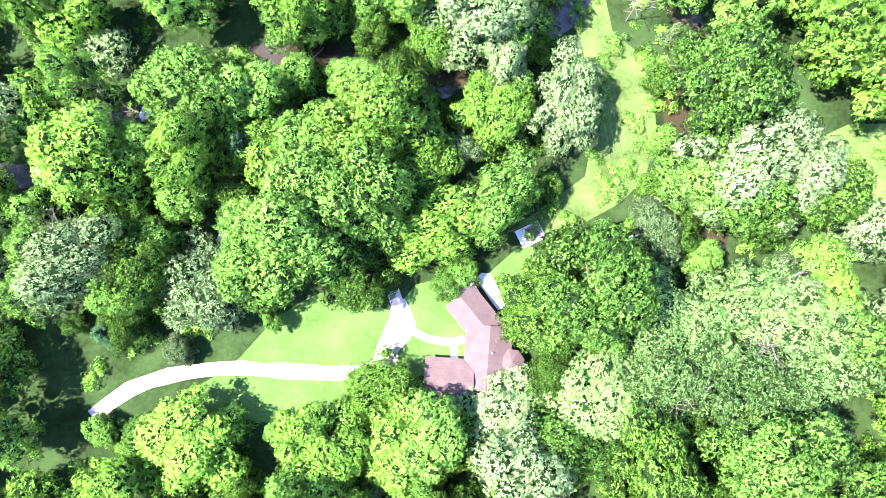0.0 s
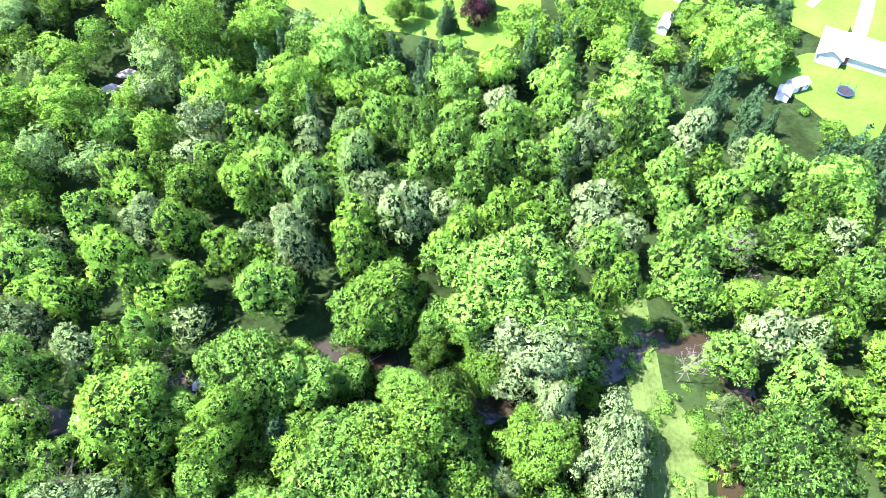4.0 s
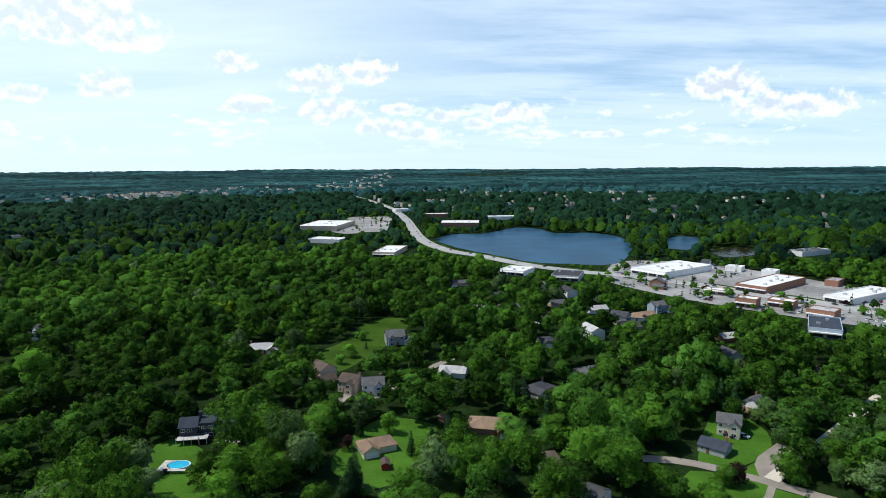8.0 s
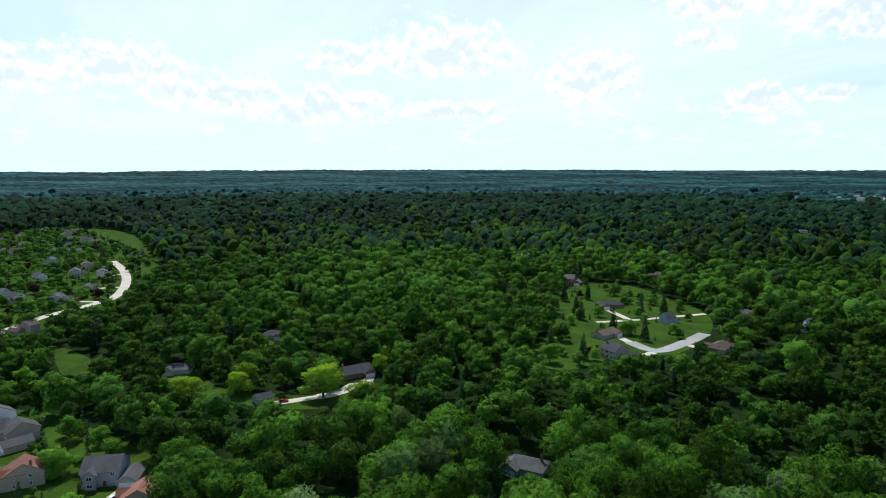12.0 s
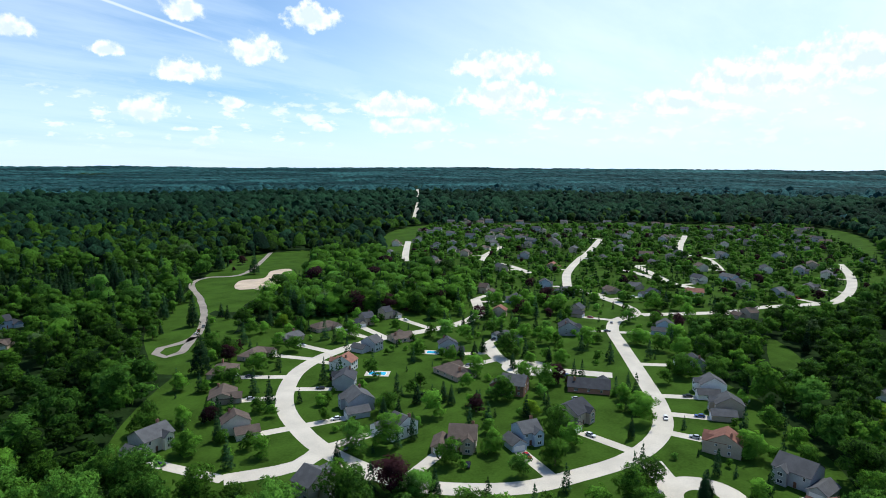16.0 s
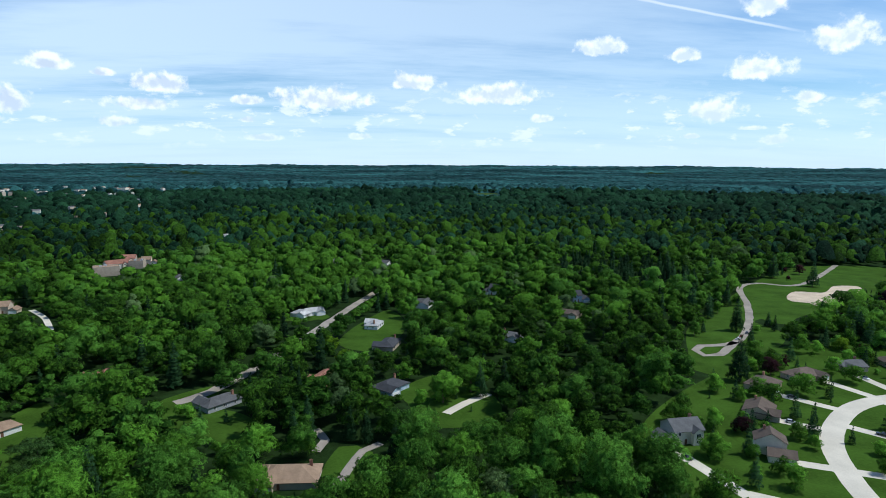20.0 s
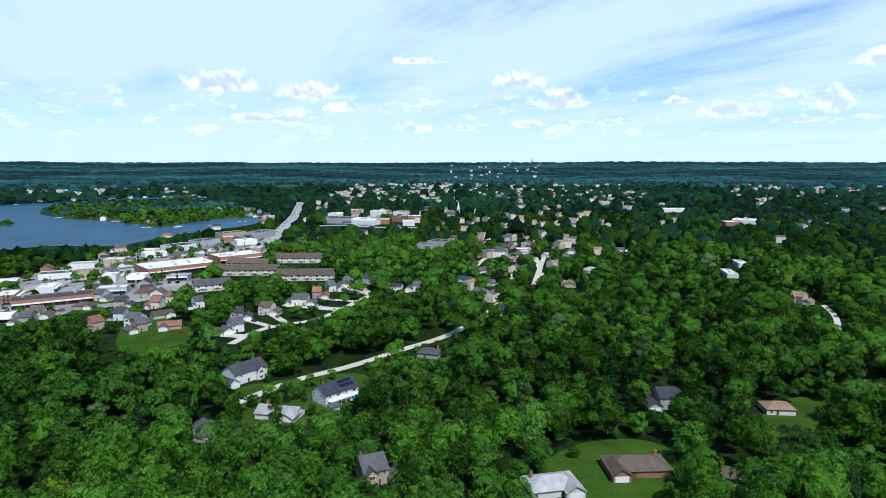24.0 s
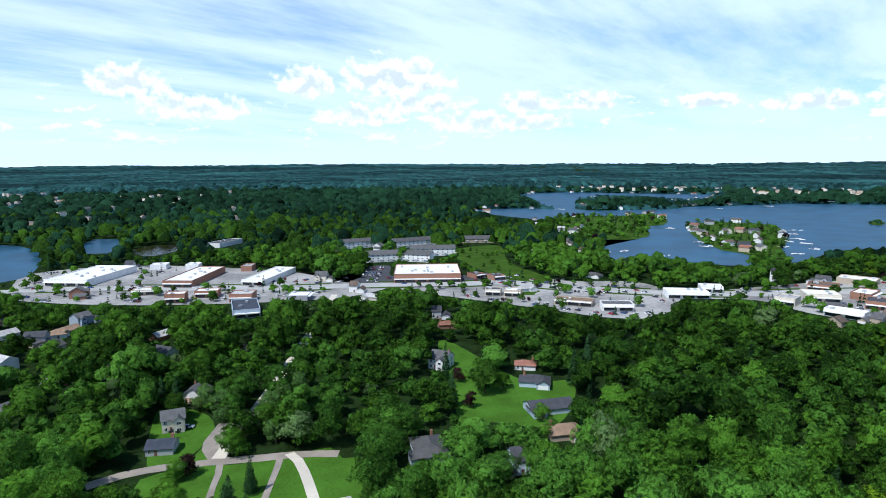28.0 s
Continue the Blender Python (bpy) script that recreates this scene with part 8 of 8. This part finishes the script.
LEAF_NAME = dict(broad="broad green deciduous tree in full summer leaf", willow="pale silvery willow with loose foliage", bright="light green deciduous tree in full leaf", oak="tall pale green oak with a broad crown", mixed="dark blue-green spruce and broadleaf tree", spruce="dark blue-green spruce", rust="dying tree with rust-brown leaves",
                 yellow="yellow-green tree standing out from the wood", conifer="dark green spruce with a pointed crown", maroon="dark maroon-leaved garden tree")
TREE_NAME = dict(broad="shade_tree", willow="willow", bright="young_tree", oak="oak_tree", mixed="forest_tree", rust="withered_tree", yellow="golden_tree", conifer="spruce", maroon="copper_tree")
NEAR, MIDS = {}, {}
for kind in [k for k in KINDS if k not in ("mixed", "spruce")]:
    cone = kind == "conifer"
    NEAR[kind] = [(soup("crown", *crown(kind, 2100 if cone else 5600, 5 + i, 14 if cone else 28 + 3 * i, 0.40 if cone else 0.29, 0.64, 0.46, 3.0, 3.5, 0.72), LEAF[kind], None, CROWN_SHADE), trunk_mesh(kind, i)) for i in range(5)]
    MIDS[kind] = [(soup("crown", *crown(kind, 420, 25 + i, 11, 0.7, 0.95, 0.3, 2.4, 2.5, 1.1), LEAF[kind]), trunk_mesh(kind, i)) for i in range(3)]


def tree(kind, x, y, height, width, i, near=True, group="trees of the wood"):
    me, tr = (NEAR if near else MIDS)[kind][i % (5 if near else 3)]
    ob = empty(TREE_NAME[kind] if near else "garden_" + TREE_NAME[kind], pose(x, y, terr(math.hypot(x, y)), 0, 0, i * 77.7 % 360), LEAF_NAME[kind], "tree", group)
    ob.scale = (width / 9, width / 9 * (0.72 + 0.5 * ((i * 13) % 10) / 10), height / 12)
    part("trunk", tr, None, ob)
    part("crown", me, None, ob)
    return ob


def scatter(r0, r1, step, seed):
    """Jittered points of a ring, with a height for each tree."""
    r = np.random.RandomState(seed)
    n = int(2 * r1 / step) + 1
    ax = np.arange(n) * step - r1
    X, Y = np.meshgrid(ax, ax * 1.0, indexing="ij")
    X = X + (r.rand(*X.shape) - 0.5) * step * 0.85 + (np.arange(n)[None, :] % 2) * step * 0.5
    Y = Y + (r.rand(*Y.shape) - 0.5) * step * 0.85
    X, Y = X.ravel(), Y.ravel()
    R = np.hypot(X, Y)
    k = (R >= r0) & (R < r1) & ~shut_at(X, Y)
    X, Y = X[k], Y[k]
    grove = np.sin(X * 0.013 + 1.3 * np.sin(Y * 0.009)) * 0.5 + np.sin(Y * 0.021 + X * 0.004) * 0.5
    h = (15.5 if r1 < 250 else 13.5) + 2.2 * grove + r.randn(len(X)) * 3.4
    # heights are capped by the camera's sight lines
    h = np.minimum(h, sight_room_at(X, Y) - 0.5)
    k = h > 1.3
    return X[k], Y[k], np.clip(h[k], 1.3, 23), grove[k], r


# patches where tree colour is darker or lighter: x, y, reach, how much lighter
TINT_PATCHES = [(391, 30, 60, -1), (208, -213, 45, -1), (204, -112, 35, -1), (160, -247, 45, -1), (-78, -245, 45, -0.8), (22, -263, 45, -0.8), (262, 297, 60, -0.8), (329, 150, 45, -0.8), (-239, 349, 70, -0.8),
          (-126, 272, 45, -0.7), (-366, 124, 60, -0.7), (248, 174, 38, 0.9), (236, 45, 50, -0.5), (155, -398, 60, 0.8), (48, -224, 25, 0.6), (81, 233, 35, 0.8), (-170, 130, 55, -0.6), (-100, 203, 35, 0.6)]


def tint_at(x, y):
    """How light the trees are round about, from -1 to 1."""
    return sum(c * np.exp(-((x - a) ** 2 + (y - b) ** 2) / q**2) for a, b, q, c in TINT_PATCHES)


def pick_kind(x, y, grove, u):
    """Which tree grows where: willows by the creek, spruces in groups, a few bright and yellow crowns."""
    r = math.hypot(x, y)
    if math.hypot((x + 246) / 60, (y + 608) / 95) < 1:  # a stand of dark pines
        return "conifer" if u < 0.8 else "broad"
    if 105 < r < 270 and x < -80 and y > 55:
        return "willow" if u < 0.05 else "oak" if u < 0.14 else "bright" if u < 0.24 else "conifer" if u > 0.96 else "broad"
    if 80 < r < 270 and x < -15 and y > 55:
        return "willow" if u < 0.16 else "oak" if u < 0.30 else "bright" if u < 0.52 else "conifer" if u > 0.96 else "broad"
    if r < 125 and y > -25 and x < -20:
        return "willow" if u < 0.20 else "bright" if u < 0.66 else "broad" if u < 0.97 else "conifer"
    if r < 125 and y > -25:
        return "willow" if u < 0.19 else "bright" if u < 0.62 else "broad" if u < 0.97 else "conifer"
    if grove > 0.55 and 125 < r < 190 and y > 60:
        return "conifer" if u < 0.55 else "broad"
    b = 0.10 + 0.22 * max(0.0, math.sin(x * 0.019 + 1) * math.sin(y * 0.016 + 2) + 0.35)
    if 120 < r < 330 and x > 60:
        b += 0.36 if y > -120 else 0.34
    elif y < -100 and r < 330:
        b += 0.42
    elif r < 240:
        b += 0.12
    b = b * (1 + 0.8 * min(0.0, tint_at(x, y))) + 0.3 * max(0.0, tint_at(x, y))
    spire = 0.90 if y < -140 and r < 520 else 0.955
    return "bright" if u < b else "conifer" if u > spire else "willow" if 0.86 < u < 0.875 else "yellow" if 0.875 < u < 0.8765 else "broad"


# trees that stand out, each in its place: kind, x, y, height, crown width
for i, (kind, x, y, h, cw) in enumerate(SPECIMENS):
    tree(kind, x, y, h, cw, i, math.hypot(x, y) < 110, "single trees")
    SPOTS.append((x, y, cw * 0.4))

for i, (x, y) in enumerate(RUST_TREES):
    tree("rust", x, y, 11.0 - 2 * i, 5.5, i, True, "single trees")
    SPOTS.append((x, y, 2.5))

# a belt of pines along the near edge of the northern lawn
for i in range(26):
    f = (i % 13) / 12
    x = PINE_ROW[0][0] + (PINE_ROW[1][0] - PINE_ROW[0][0]) * f + 2.5 * math.sin(i * 4.1)
    y = PINE_ROW[0][1] + (PINE_ROW[1][1] - PINE_ROW[0][1]) * f - 5.0 * (i // 13) + 2.0 * math.cos(i * 2.7)
    tree("conifer", x, y, 11 + 3 * math.sin(i * 1.9), 6.5 + math.cos(i), i, False, "pines along the lawn")

own = [(x, y, cw) for _, x, y, _, cw in SPECIMENS]
X, Y, Hh, G, r = scatter(4, 66, 7.3, 3)
for i, (x, y, h, g, u, v) in enumerate(zip(X, Y, Hh, G, r.rand(len(X)), r.rand(len(X)))):
    if any(math.hypot(x - a, y - b) < c * 0.42 for a, b, c in own):
        continue
    kind = pick_kind(x, y, g, u)
    h = h * (0.45 + 0.85 * v)
    for reach in (3.4, 2.2):  # crowns by open ground are cut small to keep it in the camera's view
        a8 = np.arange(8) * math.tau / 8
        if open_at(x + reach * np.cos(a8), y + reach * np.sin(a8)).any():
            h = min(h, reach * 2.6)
    tree(kind, x, y, h, h * (0.55 + 0.3 * ((i * 37) % 10) / 10) + 1.6, i)

# garden and street trees of the subdivision and the lawns
rnd = random.Random(9)
count = 0
area = [SUBDIVISION, NORTH_LAWN, SHED_LAWN, WEST_LAWN, PARK_LAWN, RANCH_LAWN, SOLAR_YARD, EAST_LAWN]
much = [80, 6, 7, 8, 12, 4, 5, 4]
road_pts = np.concatenate([smooth_line(q, 3.0) for q, *_ in ROADS])
for outline, want in zip(area, much):
    lo, hi = np.array(outline).min(0), np.array(outline).max(0)
    done = tries = 0
    while done < want and tries < 6000:
        tries += 1
        x, y = rnd.uniform(lo[0], hi[0]), rnd.uniform(lo[1], hi[1])
        if not inside(x, y, outline) or inside(x, y, PARK_FIELD) or any(math.hypot(x - a, y - b) < c + 2 for a, b, c in SPOTS) or np.hypot(*(road_pts - (x, y)).T).min() < 7:
            continue
        done += 1
        kind = rnd.choice(("broad", "broad", "broad", "conifer", "conifer", "bright", "maroon") if rnd.random() < 0.95 else ("bright",))
        h = rnd.uniform(5.0, 11.0)
        tree(kind, x, y, h, h * (0.5 if kind == "conifer" else 0.8), done, False, "garden trees")
        SPOTS.append((x, y, 2.5))

def plant(name, label, kind, shapes, X, Y, Hh, wide, tint, r, category="woodland", grain=0, twigs=None):
    """Joins many trees or bushes of one kind into one object."""
    cos, faces, tints, leans = [], [], [], []
    ang = r.rand(len(X)) * math.tau
    base = 0
    for v, (t, f, d) in enumerate(shapes):
        k = np.where(np.arange(len(X)) % len(shapes) == v)[0]
        if not len(k):
            continue
        c, s = np.cos(ang[k]) * wide[k] / 9, np.sin(ang[k]) * wide[k] / 9
        o = np.empty((len(k), *t.shape), np.float32)
        o[..., 0] = t[:, 0] * c[:, None] - t[:, 1] * s[:, None] + X[k][:, None]
        o[..., 1] = t[:, 0] * s[:, None] + t[:, 1] * c[:, None] + Y[k][:, None]
        o[..., 2] = t[:, 2] * (Hh[k] / 12)[:, None]
        cos.append(o.reshape(-1, 3))
        c, s = np.cos(ang[k])[:, None], np.sin(ang[k])[:, None]
        e = np.empty((len(k), *t.shape), np.float32)
        e[..., 0], e[..., 1], e[..., 2] = d[:, 0] * c - d[:, 1] * s, d[:, 0] * s + d[:, 1] * c, d[:, 2]
        leans.append(e.reshape(-1, 3))
        faces.append((f[None] + (base + len(t) * np.arange(len(k)))[:, None, None]).reshape(-1, 3))
        base += len(t) * len(k)
        tints.append(np.repeat(tint[k], len(t)))
    if cos:
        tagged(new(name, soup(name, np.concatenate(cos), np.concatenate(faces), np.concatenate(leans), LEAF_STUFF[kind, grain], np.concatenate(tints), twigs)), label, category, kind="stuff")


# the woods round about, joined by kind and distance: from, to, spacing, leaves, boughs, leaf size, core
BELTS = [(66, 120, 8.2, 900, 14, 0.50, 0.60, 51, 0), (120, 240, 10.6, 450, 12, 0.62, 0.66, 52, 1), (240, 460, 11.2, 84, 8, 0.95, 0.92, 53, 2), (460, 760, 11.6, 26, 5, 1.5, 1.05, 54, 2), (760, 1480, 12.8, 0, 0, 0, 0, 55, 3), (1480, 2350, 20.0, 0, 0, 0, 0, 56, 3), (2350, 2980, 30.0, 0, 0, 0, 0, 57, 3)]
for r0, r1, step, leaves, lobes, leaf, core, sd, grain in BELTS:
    X, Y, Hh, G, r = scatter(r0, r1, step, sd)
    U = r.rand(len(X))
    kinds = np.array([pick_kind(x, y, g, u) for x, y, g, u in zip(X, Y, G, U)])
    if r0 > 700:
        # far belts take the leaf colours that have haze painted in
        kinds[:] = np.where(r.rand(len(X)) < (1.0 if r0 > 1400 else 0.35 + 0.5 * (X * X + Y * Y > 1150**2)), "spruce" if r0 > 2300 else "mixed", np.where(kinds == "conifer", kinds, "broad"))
    Hh = Hh * (0.72 + 0.5 * r.rand(len(X))) if r0 < 100 else Hh
    giant = r.rand(len(X)) < (0.22 if r0 > 100 else 0)
    Hh = np.where(giant & (Hh > 10), Hh * 1.3, Hh)
    Hh = Hh * (1.2 if r0 < 2300 else 1.35) if r0 > 1400 else Hh
    if r0 > 2300:  # fewer trees stand out farther off
        k = r.rand(len(X)) < 1.15 - (np.hypot(X, Y) - r0) / 640
        X, Y, Hh, G, kinds, giant = X[k], Y[k], Hh[k], G[k], kinds[k], giant[k]
    tint = np.clip((0.56 if r0 < 200 else 0.42) + 0.22 * G + 0.22 * np.sin(X * 0.0047 + 2 * np.sin(Y * 0.0031)) * np.cos(Y * 0.0058 + 1.0) + 0.30 * tint_at(X, Y) + 0.28 * r.randn(len(X)), 0, 1)
    wide = np.minimum(Hh * (0.6 + 0.3 * r.rand(len(X))) + (8 if r0 > 1400 else 1.5), step * np.where(giant, 1.6, 1.2 if r0 < 200 else 1.08))
    for kind in KINDS:
        k = np.where(kinds == kind)[0]
        if len(k):
            shapes = [crown(kind, leaves, sd * 10 + v, lobes + (5 if kind == "conifer" else v % 2), leaf, core, 0.3, 4.0, 3.1 if r0 < 100 else 2.6, 0.85 if r0 < 100 else 1.1) if leaves else dome(sd + v) for v in range(6)]
            plant("woodland", "dense summer woodland of %ss" % LEAF_NAME[kind].split(" in ")[0].split(" with ")[0], kind, shapes, X[k], Y[k], Hh[k], wide[k] * (0.6 if kind == "conifer" else 1), tint[k], r, grain=grain, twigs=CROWN_SHADE if r0 < 100 else None)

# bushes between the trees by the creek
X, Y, Hh, G, r = scatter(10, 118, 5.0, 71)
k = r.rand(len(X)) < 0.5
X, Y = X[k], Y[k]
bush = [(t - np.array((0, 0, 3.0)), f, d) for t, f, d in (crown("broad", 130, 700 + v, 4, 0.7, 0.8, 0.6) for v in range(5))]
bh = 1.6 + 2.2 * r.rand(len(X))
for kind, part_of in (("bright", r.rand(len(X)) < 0.25), ("broad", None)):
    k = part_of if part_of is not None else ~mine
    mine = k
    plant("undergrowth", "leafy green bushes between the trees", kind, bush, X[k], Y[k], bh[k], bh[k] * 1.1 + 1, r.rand(int(k.sum())), r, "undergrowth")

# low ferns and saplings where the creek bank lies open
r = np.random.RandomState(72)
X, Y = (r.rand(2, 5200) * 2 - 1) * 100
i, j = ((X + HALF) / CELL).astype(int), ((Y + HALF) / CELL).astype(int)
k = shut[i, j] & ~shut_plan[i, j] & (np.hypot(X - 3, Y + 3) > 19) & (np.hypot(X, Y) < 100)
X, Y = X[k], Y[k]
bh = 0.7 + 1.3 * r.rand(len(X))
plant("ferns", "low green ferns and saplings on the creek bank", "broad", bush, X, Y, bh, bh * 1.3 + 0.8, r.rand(len(X)), r, "ferns")

# rough bushes in the meadows
for outline, sd in ((MEADOW_EAST, 97), (MEADOW_FAR, 98)):
    r = np.random.RandomState(sd)
    o = np.array(outline)
    n = int((o.max(0) - o.min(0)).prod() / 9)
    X, Y = o.min(0)[0] + r.rand(n) * (o.max(0) - o.min(0))[0], o.min(0)[1] + r.rand(n) * (o.max(0) - o.min(0))[1]
    k = inside(X, Y, o) & (np.sin(X * 0.4) * np.cos(Y * 0.35) > -0.25)
    X, Y = X[k], Y[k]
    bh = 0.9 + 2.9 * r.rand(len(X)) ** 1.6
    plant("meadow_bushes", "low light green bushes in the rough meadow", "bright", bush, X, Y, bh, bh * 1.2 + 0.8, 0.4 + 0.6 * r.rand(len(X)), r, "bushes")

# small trees and hedges all over the subdivision and the town
for outline, step, hmax, sd in ((SUBDIVISION, 8.4, 15.0, 81), (PARK_GROVE, 9.0, 19.0, 97), (TOWN_LOTS, 12.0, 10.0, 82), (STRIP_LOTS, 15.0, 9.0, 83), (PARK_LAWN, 24.0, 11.0, 84), (WEST_LAWN, 17.0, 9.0, 85), (ISLAND, 15.0, 10.0, 86), (EAST_POINT, 12.0, 12.0, 87), (MID_POINT, 14.0, 11.0, 91), (DRIVE_CLEAR, 12.0, 9.0, 92), (SOUTH_LAWN, 13.0, 10.0, 93), (SOLAR_YARD, 14.0, 9.0, 94), (YARD_EAST, 15.0, 9.0, 95), (LONG_LAWN, 24.0, 6.0, 96), (MALL_LOT, 24.0, 9.0, 88), (STRIP_FRONT, 15.0, 9.0, 99), (FAR_LAWN, 17.0, 11.0, 89), (FIELD_LOT, 26.0, 9.0, 90)):
    r = np.random.RandomState(sd)
    o = np.array(outline)
    lo, hi = o.min(0), o.max(0)
    n = int((hi - lo).prod() / step**2)
    X, Y = lo[0] + r.rand(n) * (hi - lo)[0], lo[1] + r.rand(n) * (hi - lo)[1]
    k = inside(X, Y, o)
    if sd == 81:  # gardens near the loop street are more open
        k &= (np.hypot(X, Y) > 480) | (r.rand(n) < 0.58)
    if sd == 84:
        k &= ~inside(X, Y, PARK_FIELD)
    X, Y = X[k], Y[k]
    free = np.ones(len(X), bool)
    for a, b, c in SPOTS:
        free &= np.hypot(X - a, Y - b) > c * 0.95
    lines = np.concatenate([smooth_line(q, 5.0) for q, *_ in ROADS] + [smooth_line(q, 3.0) for q, _ in CLEAR_LINES])
    lines = lines[inside(lines[:, 0], lines[:, 1], np.array([(lo[0] - 20, lo[1] - 20), (hi[0] + 20, lo[1] - 20), (hi[0] + 20, hi[1] + 20), (lo[0] - 20, hi[1] + 20)]))]
    for a, b in lines:
        free &= np.hypot(X - a, Y - b) > 6.0
    X, Y = X[free], Y[free]
    Hh = 3.0 + (hmax - 3.0) * r.rand(len(X)) ** 1.3
    Hh = 11.0 + 0.45 * Hh if sd == 97 else Hh  # a grown wood between the park and the gardens
    far = np.hypot(X, Y) > 520
    Hh = np.where(far, Hh * (0.72 if sd == 81 else 1.0 if sd == 97 else 1.15), Hh)
    U = r.rand(len(X))
    for kind, u0, u1 in (("broad", 0, 0.50), ("conifer", 0.50, 0.88), ("bright", 0.88, 0.96), ("maroon", 0.96, 1.0)):
        for zone in (far, ~far):
            k = (U >= u0) & (U < u1) & zone
            if k.sum():
                shapes = [crown(kind, 8 if zone is far else 60, sd + v, 4 if zone is far else 8, 1.6 if zone is far else 1.0, 1.0, 0.25, 2.6, 1.9, 1.25) for v in range(4)]
                plant("garden_trees", "small garden trees of kind %s between houses" % TREE_NAME[kind].replace("_", " "), kind, shapes, X[k], Y[k], Hh[k], Hh[k] * (0.5 if kind == "conifer" else 0.95), r.rand(int(k.sum())), r, "garden trees", 2 if zone is far else 1)


# the far forest: one rolling canopy that ends at the lakes, roads and fields
def far_canopy():
    na, r_in, r_out = 1500, 1460.0, 4900.0
    rad = r_in * (r_out / r_in) ** (np.arange(170) / 169)
    ang = np.arange(na) / na * math.tau
    Xc, Yc = np.cos(ang)[:, None] * rad, np.sin(ang)[:, None] * rad
    rr = np.broadcast_to(rad, Xc.shape)
    q = np.random.RandomState(4)
    z = 84 * (np.maximum(rr - 3000, 0) / 1900) ** 1.4
    far = np.clip((rr - 2300) / 900, 0, 1)
    A = np.broadcast_to(ang[:, None], Xc.shape)

    def strips(seed, across, along, n=7):
        """Soft noise stretched round the place: across in metres, along in waves per turn."""
        p = np.random.RandomState(seed)
        return sum(np.sin(rr / across * p.uniform(0.5, 1.6) * math.tau + p.rand() * 9 + 2.2 * np.sin(A * p.randint(2, along) + p.rand() * 9)) * np.sin(A * p.randint(along // 4, along) + p.rand() * 9) for _ in range(n)) / n ** 0.5

    roll = strips(5, 520.0, 16)
    z = z + 9.5 + 2.6 * np.sin(Xc * 0.011 + 1.2 * np.sin(Yc * 0.007)) * np.cos(Yc * 0.013) + (11.0 - 4.0 * far) * (q.rand(*Xc.shape) - 0.5) - 4.5 * (rr < 2300)
    z = z + far * (4.5 * roll + 2.5 * np.sin(ang * 7 + 1)[:, None])
    stand = strips(8, 210.0, 44) * 0.5 + strips(9, 700.0, 12) * 0.5
    fields = far * (strips(12, 260.0, 60, 9) > 1.15)
    gap = np.zeros(Xc.shape, bool)
    for o in (SMALL_LAKE, BIG_LAKE, WEST_BAY, FAR_POND, TOWN_LOTS, MALL_LOT, SUBDIVISION):
        gap |= inside(Xc, Yc, smooth_line(o, 25.0, True))
    for o in LANDS:
        gap &= ~inside(Xc, Yc, smooth_line(o, 25.0, True))
    for line, width in ((MAIN_ROAD, 34), (HIGHWAY_SOUTH, 30)):
        p = smooth_line(line, 20.0)
        for a in p[np.hypot(*p.T) > 1300]:
            gap |= np.hypot(Xc - a[0], Yc - a[1]) < width
    for kind, o, z0 in LAWNS[-len(FAR_FIELDS):]:
        gap |= inside(Xc, Yc, o)
    gap |= fields > 0.5
    z = np.where(gap & (fields < 0.5), -3.0, np.where(fields > 0.5, z - 11.0, z))
    co = np.stack([Xc, Yc, z], 2).reshape(-1, 3)
    i = np.arange(na)[:, None] * 170 + np.arange(169)
    j = ((np.arange(na) + 1) % na)[:, None] * 170 + np.arange(169)
    quads = np.stack([i, i + 1, j + 1, j], 2).reshape(-1, 4)
    me = bpy.data.meshes.new("far_forest")
    me.vertices.add(len(co))
    me.vertices.foreach_set("co", co.astype(np.float32).ravel())
    me.loops.add(quads.size)
    me.loops.foreach_set("vertex_index", quads.astype(np.int32).ravel())
    me.polygons.add(len(quads))
    me.polygons.foreach_set("loop_start", np.arange(0, quads.size, 4, dtype=np.int32))
    me.attributes.new("tint", "FLOAT", "POINT").data.foreach_set("value", np.clip(0.36 + 0.95 * stand.ravel() + 0.6 * (q.rand(len(co)) - 0.5) + 1.4 * fields.ravel(), 0, 1.6).astype(np.float32))
    me.attributes.new("bough", "FLOAT_VECTOR", "POINT").data.foreach_set("vector", (np.array((0.0, 0.0, 1.0)) + 1.3 * (q.rand(len(co), 3) - 0.5)).astype(np.float32).ravel())
    me.update(calc_edges=True)
    # outermost ring: the blue of the haze is in the leaf colour
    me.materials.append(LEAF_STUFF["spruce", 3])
    tagged(new("far_forest", me), "unbroken green forest rolling to the horizon", "forest", kind="stuff")


far_canopy()
